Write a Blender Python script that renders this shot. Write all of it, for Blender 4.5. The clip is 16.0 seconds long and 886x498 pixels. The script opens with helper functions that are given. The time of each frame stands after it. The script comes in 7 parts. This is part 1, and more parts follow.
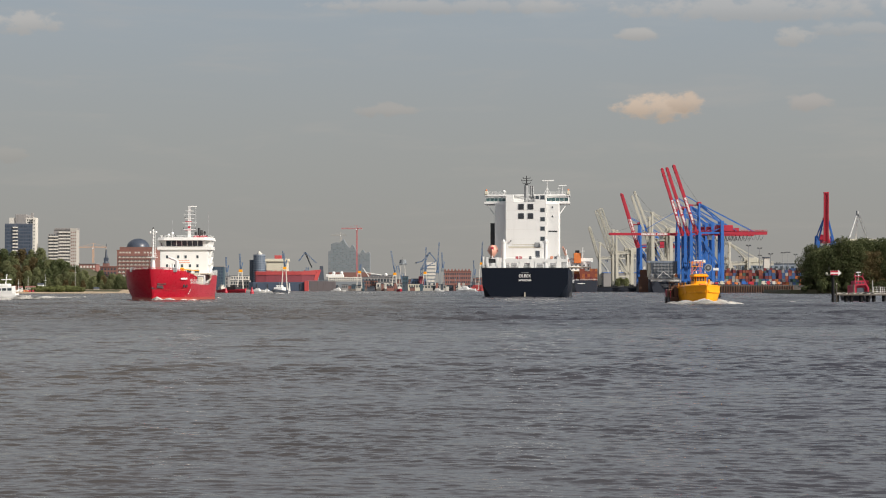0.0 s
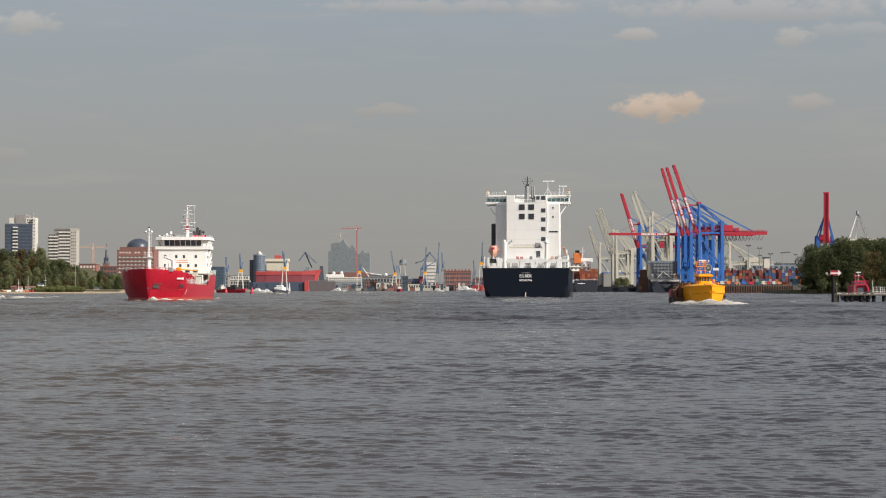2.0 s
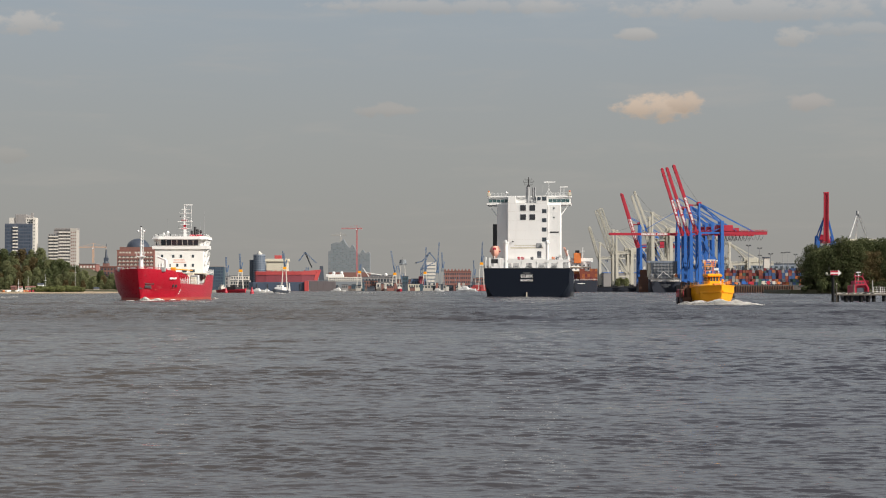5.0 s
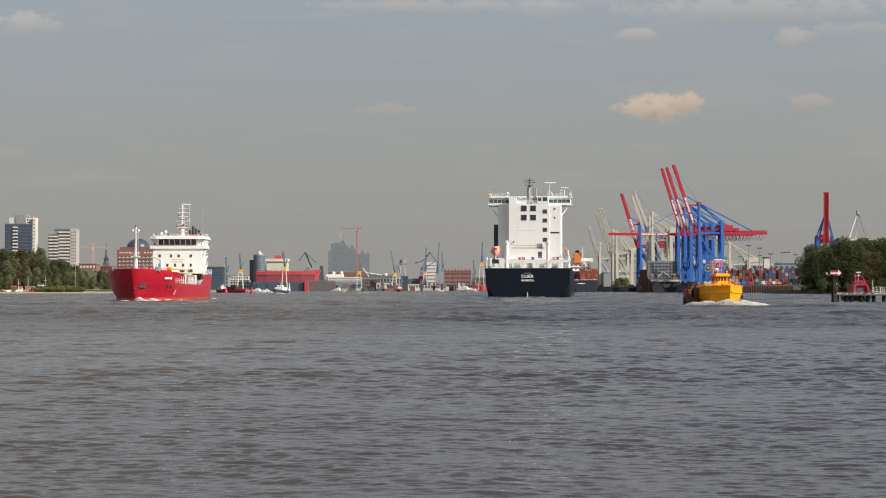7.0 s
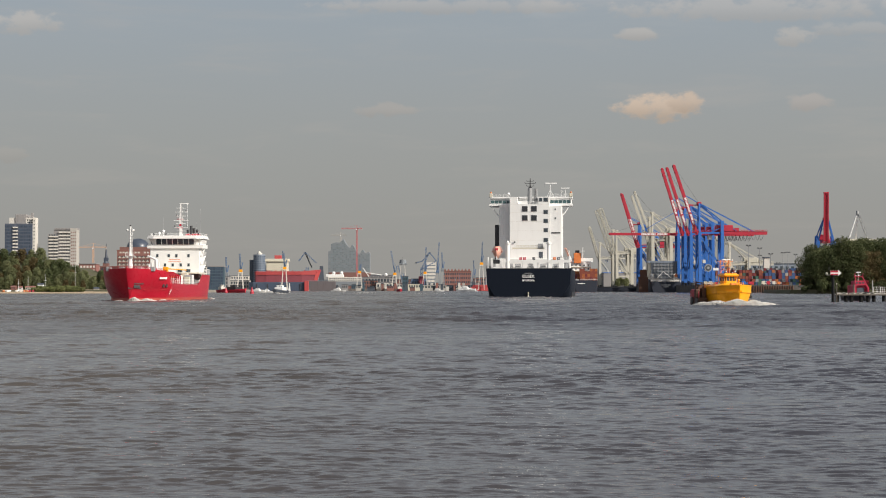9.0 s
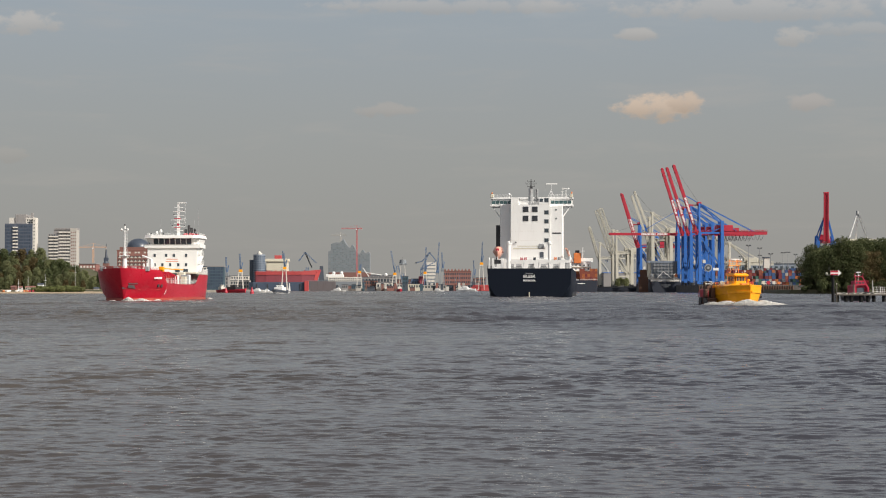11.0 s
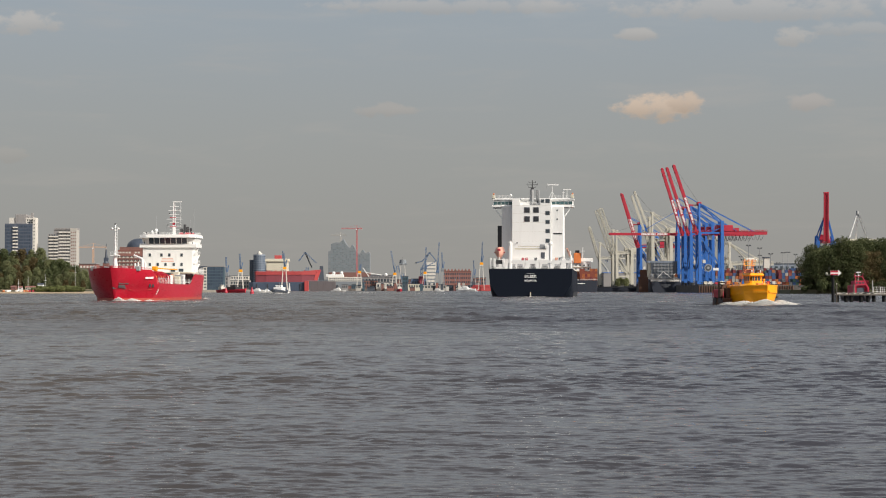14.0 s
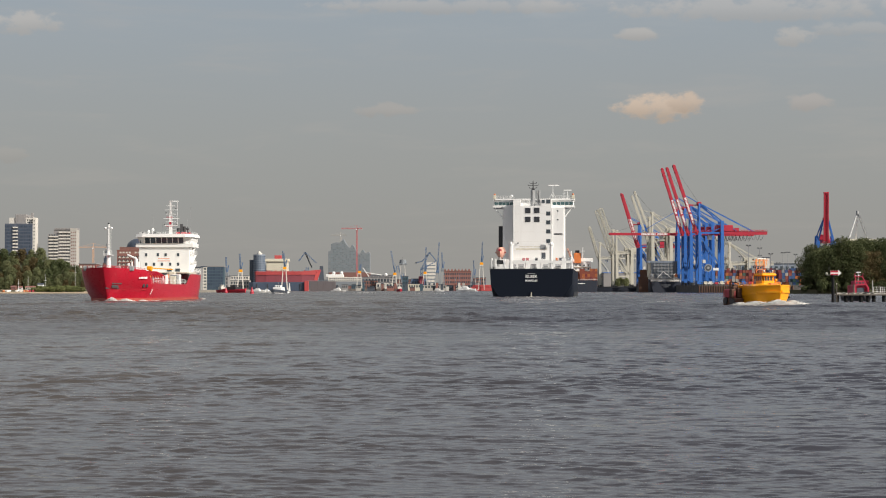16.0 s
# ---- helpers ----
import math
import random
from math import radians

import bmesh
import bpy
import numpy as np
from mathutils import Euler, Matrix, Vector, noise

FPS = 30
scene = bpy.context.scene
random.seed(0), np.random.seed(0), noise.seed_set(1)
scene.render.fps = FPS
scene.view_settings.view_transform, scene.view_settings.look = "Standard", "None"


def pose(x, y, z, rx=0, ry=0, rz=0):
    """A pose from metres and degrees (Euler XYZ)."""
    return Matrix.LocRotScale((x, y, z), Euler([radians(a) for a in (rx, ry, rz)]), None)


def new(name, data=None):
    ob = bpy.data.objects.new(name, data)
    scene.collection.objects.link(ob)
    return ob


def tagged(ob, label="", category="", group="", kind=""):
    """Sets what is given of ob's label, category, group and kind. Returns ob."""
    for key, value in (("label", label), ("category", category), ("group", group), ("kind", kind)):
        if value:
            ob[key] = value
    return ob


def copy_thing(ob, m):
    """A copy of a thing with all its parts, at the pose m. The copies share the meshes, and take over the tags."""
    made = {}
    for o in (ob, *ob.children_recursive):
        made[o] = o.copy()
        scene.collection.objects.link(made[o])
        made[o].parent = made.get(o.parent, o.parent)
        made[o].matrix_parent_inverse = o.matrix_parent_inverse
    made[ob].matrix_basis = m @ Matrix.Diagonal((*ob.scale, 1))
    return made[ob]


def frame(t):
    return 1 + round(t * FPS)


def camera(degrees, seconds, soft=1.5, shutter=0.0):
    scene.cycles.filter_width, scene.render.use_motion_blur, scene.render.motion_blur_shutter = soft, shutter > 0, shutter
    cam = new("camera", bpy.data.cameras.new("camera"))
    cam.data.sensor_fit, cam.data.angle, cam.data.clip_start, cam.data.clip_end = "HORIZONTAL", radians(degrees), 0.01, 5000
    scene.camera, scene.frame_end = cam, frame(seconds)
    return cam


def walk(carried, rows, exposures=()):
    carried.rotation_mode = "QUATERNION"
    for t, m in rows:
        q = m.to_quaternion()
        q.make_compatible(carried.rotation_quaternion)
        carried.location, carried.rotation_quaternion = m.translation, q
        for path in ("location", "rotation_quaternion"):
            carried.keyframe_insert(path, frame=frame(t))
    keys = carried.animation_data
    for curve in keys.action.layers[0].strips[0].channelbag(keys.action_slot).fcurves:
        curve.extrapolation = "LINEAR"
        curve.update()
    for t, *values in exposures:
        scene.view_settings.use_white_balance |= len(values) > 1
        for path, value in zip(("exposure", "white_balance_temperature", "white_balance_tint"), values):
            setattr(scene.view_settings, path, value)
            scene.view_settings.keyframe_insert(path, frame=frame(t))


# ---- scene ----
# A telephoto view up a wide river from a low bank: the camera stands still.
cam = camera(30, 16.0, soft=1.0)
EYE = pose(0, 0, 2.5, 90 + 1.39, 0, 0)
walk(cam, [(0, EYE), (16.0, EYE)])
scene.view_settings.exposure = 0.0

# ---- light: hazy afternoon sun behind the camera, to its right ----
SUN_AZ, SUN_EL = radians(122), radians(34)     # clockwise from the view's direction, above the horizon
sun_dir = Vector((math.sin(SUN_AZ) * math.cos(SUN_EL), math.cos(SUN_AZ) * math.cos(SUN_EL), math.sin(SUN_EL)))
sun = new("sun", bpy.data.lights.new("sun", "SUN"))
sun.data.energy, sun.data.angle, sun.data.color = 4.9, radians(0.6), (1.0, 0.93, 0.83)
sun.matrix_world = sun_dir.to_track_quat("Z", "Y").to_matrix().to_4x4()

world = bpy.data.worlds.new("sky")
scene.world = world
world.use_nodes = True


class Nodes:
    """A short way to write node trees."""

    def __init__(self, tree):
        self.tree = tree
        tree.nodes.clear()

    def add(self, kind, inputs=None):
        n = self.tree.nodes.new(kind)
        for k, v in (inputs or {}).items():
            if isinstance(v, bpy.types.NodeSocket):
                self.tree.links.new(v, n.inputs[k])
            else:
                n.inputs[k].default_value = v
        return n

    def math(self, op, a, b=0.0, c=0.0, clamp=False):
        n = self.add("ShaderNodeMath", {0: a, 1: b, 2: c})
        n.operation, n.use_clamp = op, clamp
        return n.outputs[0]

    def span(self, v, lo, hi, out0=0.0, out1=1.0):
        n = self.add("ShaderNodeMapRange", {"Value": v, "From Min": lo, "From Max": hi, "To Min": out0, "To Max": out1})
        n.interpolation_type = "SMOOTHSTEP"
        return n.outputs["Result"]

    def mix(self, f, a, b, kind="MIX"):
        n = self.add("ShaderNodeMix")
        n.data_type, n.blend_type = "RGBA", kind
        for k, v in ((0, f), (6, a), (7, b)):
            if isinstance(v, bpy.types.NodeSocket):
                self.tree.links.new(v, n.inputs[k])
            else:
                n.inputs[k].default_value = v if k == 0 else (*v[:3], 1)
        return n.outputs[2]

    def noise(self, vec, scale, detail=4.0, rough=0.55, dist=0.0):
        n = self.add("ShaderNodeTexNoise", {"Vector": vec, "Scale": scale, "Detail": detail, "Roughness": rough, "Distortion": dist})
        return n.outputs["Fac"]

    def stretch(self, vec, sx, sy, sz):
        n = self.add("ShaderNodeMapping", {"Vector": vec, "Scale": (sx, sy, sz)})
        return n.outputs[0]


def build_sky():
    g = Nodes(world.node_tree)
    sky = g.add("ShaderNodeTexSky")
    sky.sky_type = "NISHITA"
    sky.sun_disc, sky.sun_elevation, sky.sun_rotation = False, SUN_EL, SUN_AZ
    sky.dust_density, sky.air_density, sky.ozone_density = 4.0, 1.0, 1.0
    way = g.add("ShaderNodeTexCoord").outputs["Generated"]
    sep = g.add("ShaderNodeSeparateXYZ", {0: way})
    x, y, z = sep.outputs
    v = g.math("DIVIDE", z, g.math("MAXIMUM", g.math("ABSOLUTE", y), 0.2))
    u = g.math("DIVIDE", x, g.math("MAXIMUM", g.math("ABSOLUTE", y), 0.2))
    # haze: a warm grey veil near the horizon that turns blue-grey above
    low, mid, top = (0.350, 0.340, 0.318), (0.355, 0.362, 0.352), (0.345, 0.395, 0.440)
    veil = g.mix(g.span(z, 0.0, 0.10), low, mid)
    veil = g.mix(g.span(z, 0.07, 0.20), veil, top)
    toward = g.add("ShaderNodeVectorMath", {0: way, 1: tuple(sun_dir)})
    toward.operation = "DOT_PRODUCT"
    upper = g.mix(g.span(toward.outputs["Value"], -0.7, 0.95), (0.46, 0.49, 0.54), (1.04, 1.02, 0.98))
    veil = g.mix(g.span(z, 0.168, 0.34), veil, upper)
    base = g.mix(1.0, sky.outputs[0], (0.075, 0.075, 0.075), "MULTIPLY")
    base = g.mix(g.span(z, 0.15, 0.7, 0.88, 0.25), base, veil)
    # thin streaks of high cloud, and a few small cumulus
    wide = g.stretch(way, 1.0, 1.0, 5.5)
    streak = g.noise(wide, 7.0, 6.0, 0.6, 0.4)
    streak = g.math("MULTIPLY", g.span(streak, 0.46, 0.72), g.span(v, 0.145, 0.185))
    base = g.mix(g.math("MULTIPLY", streak, 0.40), base, (0.54, 0.51, 0.48))
    faint = g.noise(g.stretch(way, 1.0, 1.0, 7.0), 9.0, 5.0, 0.6, 0.3)
    base = g.mix(g.math("MULTIPLY", g.span(faint, 0.50, 0.75), 0.18), base, (0.46, 0.42, 0.38))
    puff = g.noise(g.stretch(way, 1.0, 1.0, 1.6), 85.0, 5.0, 0.55)
    for cu, cv, ru, rv, strength, colour in CLOUDS:
        du = g.math("POWER", g.math("ABSOLUTE", g.math("DIVIDE", g.math("SUBTRACT", u, cu), ru)), 2.0)
        dv0 = g.math("SUBTRACT", v, cv)
        dv = g.math("POWER", g.math("ABSOLUTE", g.math("DIVIDE", dv0, rv)), 2.0)
        r = g.math("ADD", g.math("ADD", du, dv), g.math("MULTIPLY", g.math("SUBTRACT", puff, 0.5), 3.4))
        m = g.math("MULTIPLY", g.span(r, 1.15, 0.15), strength)
        lit = g.mix(g.span(dv0, -rv, rv * 0.6), tuple(c * 0.72 for c in colour), colour)
        base = g.mix(m, base, lit)
    g.add("ShaderNodeOutputWorld", {0: g.add("ShaderNodeBackground", {0: base, 1: 1.0}).outputs[0]})


CLOUDS = [  # bearing and height as tangents, half sizes, strength, colour
    (0.130, 0.1105, 0.0285, 0.0088, 0.95, (0.62, 0.50, 0.40)),
    (0.147, 0.113, 0.012, 0.0070, 0.85, (0.58, 0.47, 0.38)),
    (0.222, 0.113, 0.016, 0.0065, 0.42, (0.52, 0.45, 0.40)),
    (-0.034, 0.108, 0.019, 0.0050, 0.35, (0.48, 0.42, 0.37)),
    (0.118, 0.155, 0.015, 0.0045, 0.45, (0.58, 0.52, 0.46)),
    (0.214, 0.153, 0.013, 0.0060, 0.42, (0.58, 0.52, 0.46)),
    (-0.255, 0.162, 0.026, 0.0075, 0.45, (0.60, 0.54, 0.48)),
    (0.010, 0.1715, 0.085, 0.0050, 0.40, (0.54, 0.50, 0.46)),
    (0.190, 0.170, 0.090, 0.0075, 0.42, (0.56, 0.52, 0.48)),
    (0.250, 0.158, 0.030, 0.0050, 0.30, (0.54, 0.50, 0.46)),
    (-0.262, 0.082, 0.012, 0.0060, 0.25, (0.46, 0.41, 0.36)),
]
build_sky()



# ---- materials ----
def surface(name):
    m = bpy.data.materials.new(name)
    m.use_nodes = True
    return m, Nodes(m.node_tree)


def finish(g, colour, rough, bump=None, dist=0.01, strength=0.4, metal=0.0, **more):
    ins = {"Base Color": colour if isinstance(colour, bpy.types.NodeSocket) else (*colour, 1), "Roughness": rough, "Metallic": metal}
    ins.update({k.replace("_", " "): v for k, v in more.items()})
    if bump is not None:
        ins["Normal"] = g.add("ShaderNodeBump", {"Height": bump, "Distance": dist, "Strength": strength}).outputs[0]
    g.add("ShaderNodeOutputMaterial", {0: g.add("ShaderNodeBsdfPrincipled", ins).outputs[0]})


def paint(name, colour, rough=0.45, wear=0.25, rust=0.0, size=1.0, metal=0.0, gloss=0.5):
    """Painted steel or plaster: blotches, streaks that run down, a little dirt and rust."""
    m, g = surface(name)
    co = g.add("ShaderNodeTexCoord").outputs["Object"]
    blotch = g.noise(co, 0.35 / size, 5.0)
    streak = g.noise(g.stretch(co, 1.6 / size, 1.6 / size, 0.16 / size), 1.0, 5.0, 0.6)
    fine = g.noise(co, 6.0 / size, 4.0, 0.65)
    rnd = g.add("ShaderNodeObjectInfo").outputs["Random"]
    dark = tuple(c * 0.62 for c in colour)
    pale = tuple(c * 0.85 + 0.16 * sum(colour) / 3 for c in colour)
    col = g.mix(g.math("MULTIPLY", g.span(blotch, 0.35, 0.7), wear * 1.5, clamp=True), colour, pale)
    col = g.mix(g.math("MULTIPLY", g.span(streak, 0.5, 0.75), wear * 1.6, clamp=True), col, dark)
    col = g.mix(g.math("MULTIPLY", g.math("SUBTRACT", rnd, 0.5), wear * 0.5), col, dark)
    if rust:
        spot = g.math("MULTIPLY", g.span(g.math("MULTIPLY", streak, fine), 0.27, 0.42), rust, clamp=True)
        col = g.mix(spot, col, (0.16, 0.07, 0.035))
    r = g.span(fine, 0.2, 0.8, rough - 0.08, rough + 0.12)
    finish(g, col, r, g.math("ADD", fine, g.math("MULTIPLY", blotch, 2.0)), 0.012 * size, 0.35, metal, Specular_IOR_Level=gloss)
    return m


def pane_glass(name, colour=(0.03, 0.04, 0.05), rough=0.12):
    m, g = surface(name)
    co = g.add("ShaderNodeTexCoord").outputs["Object"]
    rnd = g.add("ShaderNodeObjectInfo").outputs["Random"]
    isl = g.add("ShaderNodeNewGeometry").outputs["Random Per Island"]
    tone = g.math("ADD", g.math("MULTIPLY", rnd, 0.5), g.math("MULTIPLY", isl, 0.9))
    col = g.mix(g.math("MULTIPLY", tone, 0.6, clamp=True), colour, tuple(c * 2.6 + 0.02 for c in colour))
    finish(g, col, rough, g.noise(co, 1.2), 0.01, 0.25, Specular_IOR_Level=0.6)
    return m


def water_material(name):
    """Silty river water. Up the river the ripples get too small to be shapes of their own, and roughness stands for them."""
    m, g = surface(name)
    co = g.add("ShaderNodeTexCoord").outputs["Object"]
    y = g.add("ShaderNodeSeparateXYZ", {0: co}).outputs[1]
    streak = g.noise(g.stretch(co, 0.55, 1.0, 1.0), 0.32, 8.0, 0.68, 0.2)
    gust = g.noise(g.stretch(co, 0.25, 1.0, 1.0), 0.035, 5.0, 0.6)
    silt = g.noise(g.stretch(co, 0.4, 1.0, 1.0), 0.09, 4.0)
    heave = g.noise(g.stretch(co, 1.5, 1.0, 1.0), 0.30, 5.0, 0.74)
    ruffle = g.math("ADD", g.span(streak, 0.36, 0.62), g.math("MULTIPLY", g.span(gust, 0.35, 0.65), 0.7))
    # cat's paws: ruffled patches a few metres wide, drawn out along the river
    paw = g.noise(g.stretch(co, 0.20, 0.050, 1.0), 1.0, 5.0, 0.62)
    ruffle = g.math("ADD", ruffle, g.math("MULTIPLY", g.span(paw, 0.44, 0.60), g.span(y, 50, 150, 0.0, 1.0)))
    rough = g.math("MULTIPLY_ADD", ruffle, g.span(y, 30, 170, 0.02, 0.12), g.span(y, 30, 200, 0.02, 0.11))
    x = g.add("ShaderNodeSeparateXYZ", {0: co}).outputs[0]
    clear = g.mix(g.span(silt, 0.35, 0.65), (0.030, 0.031, 0.041), (0.040, 0.041, 0.052))
    warm_left = g.mix(g.span(silt, 0.35, 0.65), (0.066, 0.058, 0.051), (0.080, 0.070, 0.061))
    # browner and lighter to the left: the reflected light's gradient put into the colour
    col = g.mix(g.span(g.math("MULTIPLY_ADD", silt, 6.0, x), -11.0, 13.0), warm_left, clear)
    swell = g.math("MULTIPLY", heave, g.span(y, 25, 150, 0.05, 0.50))
    crisp = g.noise(g.stretch(co, 0.55, 1.0, 1.0), 13.0, 3.0, 0.6)
    swell = g.math("ADD", swell, g.math("MULTIPLY", crisp, g.span(y, 28, 85, 0.006, 0.0)))
    finish(g, col, rough, swell, 0.75, 1.0, IOR=1.333)
    return m


def foam_material():
    m, g = surface("foam")
    co = g.add("ShaderNodeTexCoord").outputs["Object"]
    col = g.mix(g.span(g.noise(co, 1.6, 5.0), 0.35, 0.65), (0.88, 0.86, 0.82), (0.96, 0.95, 0.93))
    wet = g.add("ShaderNodeBsdfPrincipled", {"Base Color": col, "Roughness": 0.7, "Specular IOR Level": 0.2})
    thin = g.add("ShaderNodeBsdfTranslucent", {0: col})
    both = g.add("ShaderNodeMixShader", {0: 0.45, 1: wet.outputs[0], 2: thin.outputs[0]})
    g.add("ShaderNodeOutputMaterial", {0: both.outputs[0]})
    return m


def leaf_material(name, a, b, c):
    m, g = surface(name)
    co = g.add("ShaderNodeTexCoord").outputs["Object"]
    isl = g.add("ShaderNodeNewGeometry").outputs["Random Per Island"]
    rnd = g.add("ShaderNodeObjectInfo").outputs["Random"]
    col = g.mix(isl, a, b)
    col = g.mix(g.math("MULTIPLY", g.span(g.noise(co, 0.3, 3.0), 0.4, 0.7), 0.6), col, c)
    col = g.mix(g.math("MULTIPLY", rnd, 0.55), col, tuple(v * 0.6 for v in b))
    solid_leaf = g.add("ShaderNodeBsdfPrincipled", {"Base Color": col, "Roughness": 0.75, "Specular IOR Level": 0.12})
    thin_leaf = g.add("ShaderNodeBsdfTranslucent", {0: col})
    both = g.add("ShaderNodeMixShader", {0: 0.52, 1: solid_leaf.outputs[0], 2: thin_leaf.outputs[0]})
    g.add("ShaderNodeOutputMaterial", {0: both.outputs[0]})
    return m


def ground_material(name, a, b, scale=0.2):
    m, g = surface(name)
    co = g.add("ShaderNodeTexCoord").outputs["Object"]
    n, f = g.noise(co, scale, 6.0, 0.6), g.noise(co, scale * 12, 5.0, 0.7)
    col = g.mix(g.span(n, 0.35, 0.65), a, b)
    col = g.mix(g.math("MULTIPLY", f, 0.4), col, tuple(v * 0.5 for v in a))
    finish(g, col, 0.9, f, 0.06, 0.6)
    return m


MAT = {
    "wing_glass": pane_glass("greenish_bridge_glass", (0.03, 0.06, 0.065), 0.08),
    "water": water_material("river_water"), "foam": foam_material(),
    "red": paint("red_hull_paint", (0.47, 0.009, 0.030), 0.30, 0.10, 0.08, 2.0),
    "belt_red": paint("glint_and_scuff_paint", (0.42, 0.065, 0.045), 0.5, 0.45, 0.4, 1.5),
    "dark_boot": paint("dark_boot_topping_paint", (0.028, 0.030, 0.034), 0.5, 0.4, 0.25, 1.5),
    "black": paint("black_hull_paint", (0.006, 0.0095, 0.018), 0.5, 0.08, 0.0, 2.0, gloss=0.15),
    "white": paint("white_ship_paint", (0.80, 0.80, 0.79), 0.38, 0.05, 0.05, 2.0),
    "cream": paint("cream_paint", (0.62, 0.58, 0.47), 0.5, 0.2, 0.1),
    "grey": paint("grey_paint", (0.30, 0.31, 0.32), 0.5, 0.25, 0.1),
    "dark": paint("dark_steel", (0.035, 0.036, 0.04), 0.5, 0.3, 0.1),
    "yellow": paint("yellow_boat_paint", (0.90, 0.37, 0.003), 0.36, 0.06, 0.03),
    "rust": paint("rusty_steel", (0.10, 0.048, 0.03), 0.8, 0.5, 0.6),
    "orange": paint("orange_paint", (0.75, 0.22, 0.06), 0.45, 0.2, 0.05),
    "salmon": paint("faded_orange_gel_coat", (0.72, 0.36, 0.27), 0.4, 0.2),
    "crane_blue": paint("crane_blue_paint", (0.026, 0.14, 0.48), 0.45, 0.25, 0.05, 2.0),
    "crane_red": paint("crane_red_paint", (0.46, 0.024, 0.05), 0.45, 0.25, 0.05, 2.0),
    "crane_cream": paint("crane_cream_paint", (0.50, 0.48, 0.41), 0.55, 0.3, 0.08, 2.0),
    "brick": paint("red_brick_wall", (0.265, 0.118, 0.100), 0.85, 0.3, 0.0, 2.0),
    "brick_dark": paint("dark_brick_wall", (0.20, 0.10, 0.085), 0.85, 0.3, 0.0, 2.0),
    "concrete": paint("concrete", (0.42, 0.40, 0.37), 0.85, 0.35, 0.0, 2.0),
    "tower_grey": paint("grey_cladding", (0.26, 0.25, 0.25), 0.6, 0.2, 0.0, 3.0),
    "tower_white": paint("pale_cladding", (0.62, 0.59, 0.54), 0.7, 0.2, 0.0, 3.0),
    # black of the far hulls lifted to blue, standing in for distance haze
    "hazed_black": paint("hazed_black_hull_paint", (0.022, 0.028, 0.045), 0.6, 0.3, 0.15, 2.0),
    "wine": paint("wine_red_paint", (0.42, 0.014, 0.05), 0.5, 0.3, 0.1, 1.0),
    "slate": paint("slate_blue_cladding", (0.065, 0.077, 0.10), 0.5, 0.2, 0.0, 3.0),
    "teal": paint("teal_cladding", (0.05, 0.09, 0.12), 0.4, 0.2, 0.0, 3.0),
    "copper": paint("dark_dome_sheet", (0.055, 0.07, 0.10), 0.35, 0.25, 0.0, 2.0),
    "glass": pane_glass("dark_glass"), "blue_glass": pane_glass("blue_glass", (0.035, 0.05, 0.075), 0.2),
    "facade_glass": pane_glass("facade_glass", (0.10, 0.13, 0.16), 0.25),
    # green paled to sage, the haze over the slope put into its colour
    "leaf": leaf_material("hazed_sage_leaves", (0.185, 0.215, 0.105), (0.235, 0.255, 0.130), (0.225, 0.210, 0.110)),
    "leaf_pale": leaf_material("pale_willow_leaves", (0.18, 0.215, 0.080), (0.225, 0.25, 0.105), (0.20, 0.20, 0.085)),
    # dark green with a bluish lift that imitates haze
    "leaf_dark": leaf_material("dark_leaves", (0.078, 0.100, 0.048), (0.108, 0.126, 0.056), (0.115, 0.108, 0.052)),
    "leaf_brown": leaf_material("brownish_leaves", (0.165, 0.130, 0.065), (0.205, 0.155, 0.080), (0.15, 0.135, 0.06)),
    "bark": paint("bark", (0.09, 0.07, 0.05), 0.9, 0.4),
    "sand": ground_material("river_sand", (0.46, 0.36, 0.25), (0.36, 0.28, 0.19)),
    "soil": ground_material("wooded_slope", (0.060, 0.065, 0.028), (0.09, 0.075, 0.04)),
    "quay": ground_material("quay_concrete", (0.22, 0.20, 0.18), (0.30, 0.27, 0.23), 0.1),
    # quay concrete with the shadow along its faces put into the colour
    "quay_shaded": ground_material("shaded_quay_concrete", (0.085, 0.08, 0.078), (0.14, 0.125, 0.115), 0.15),
    "pale_orange": paint("pale_orange_crane_paint", (0.55, 0.36, 0.26), 0.6, 0.2),
    "tar": paint("tarred_timber", (0.012, 0.012, 0.013), 0.7, 0.3, gloss=0.2),
    "timber_pale": paint("bleached_deck_boards", (0.27, 0.24, 0.20), 0.9, 0.5),
    "haze_grey": paint("blue_grey_steel", (0.20, 0.24, 0.30), 0.6, 0.3, 0.1, 2.0),
    "timber": paint("weathered_timber", (0.11, 0.095, 0.08), 0.9, 0.5),
}


# ---- shapes ----
def box(bm, lo, hi, bevel=0.0):
    vs = [bm.verts.new((x, y, z)) for z in (lo[2], hi[2]) for y in (lo[1], hi[1]) for x in (lo[0], hi[0])]
    fs = [bm.faces.new([vs[i] for i in q]) for q in ((0, 2, 3, 1), (4, 5, 7, 6), (0, 1, 5, 4), (2, 6, 7, 3), (0, 4, 6, 2), (1, 3, 7, 5))]
    if bevel:
        bmesh.ops.bevel(bm, geom=list({e for f in fs for e in f.edges}), offset=bevel, segments=1, affect="EDGES")
    return bm


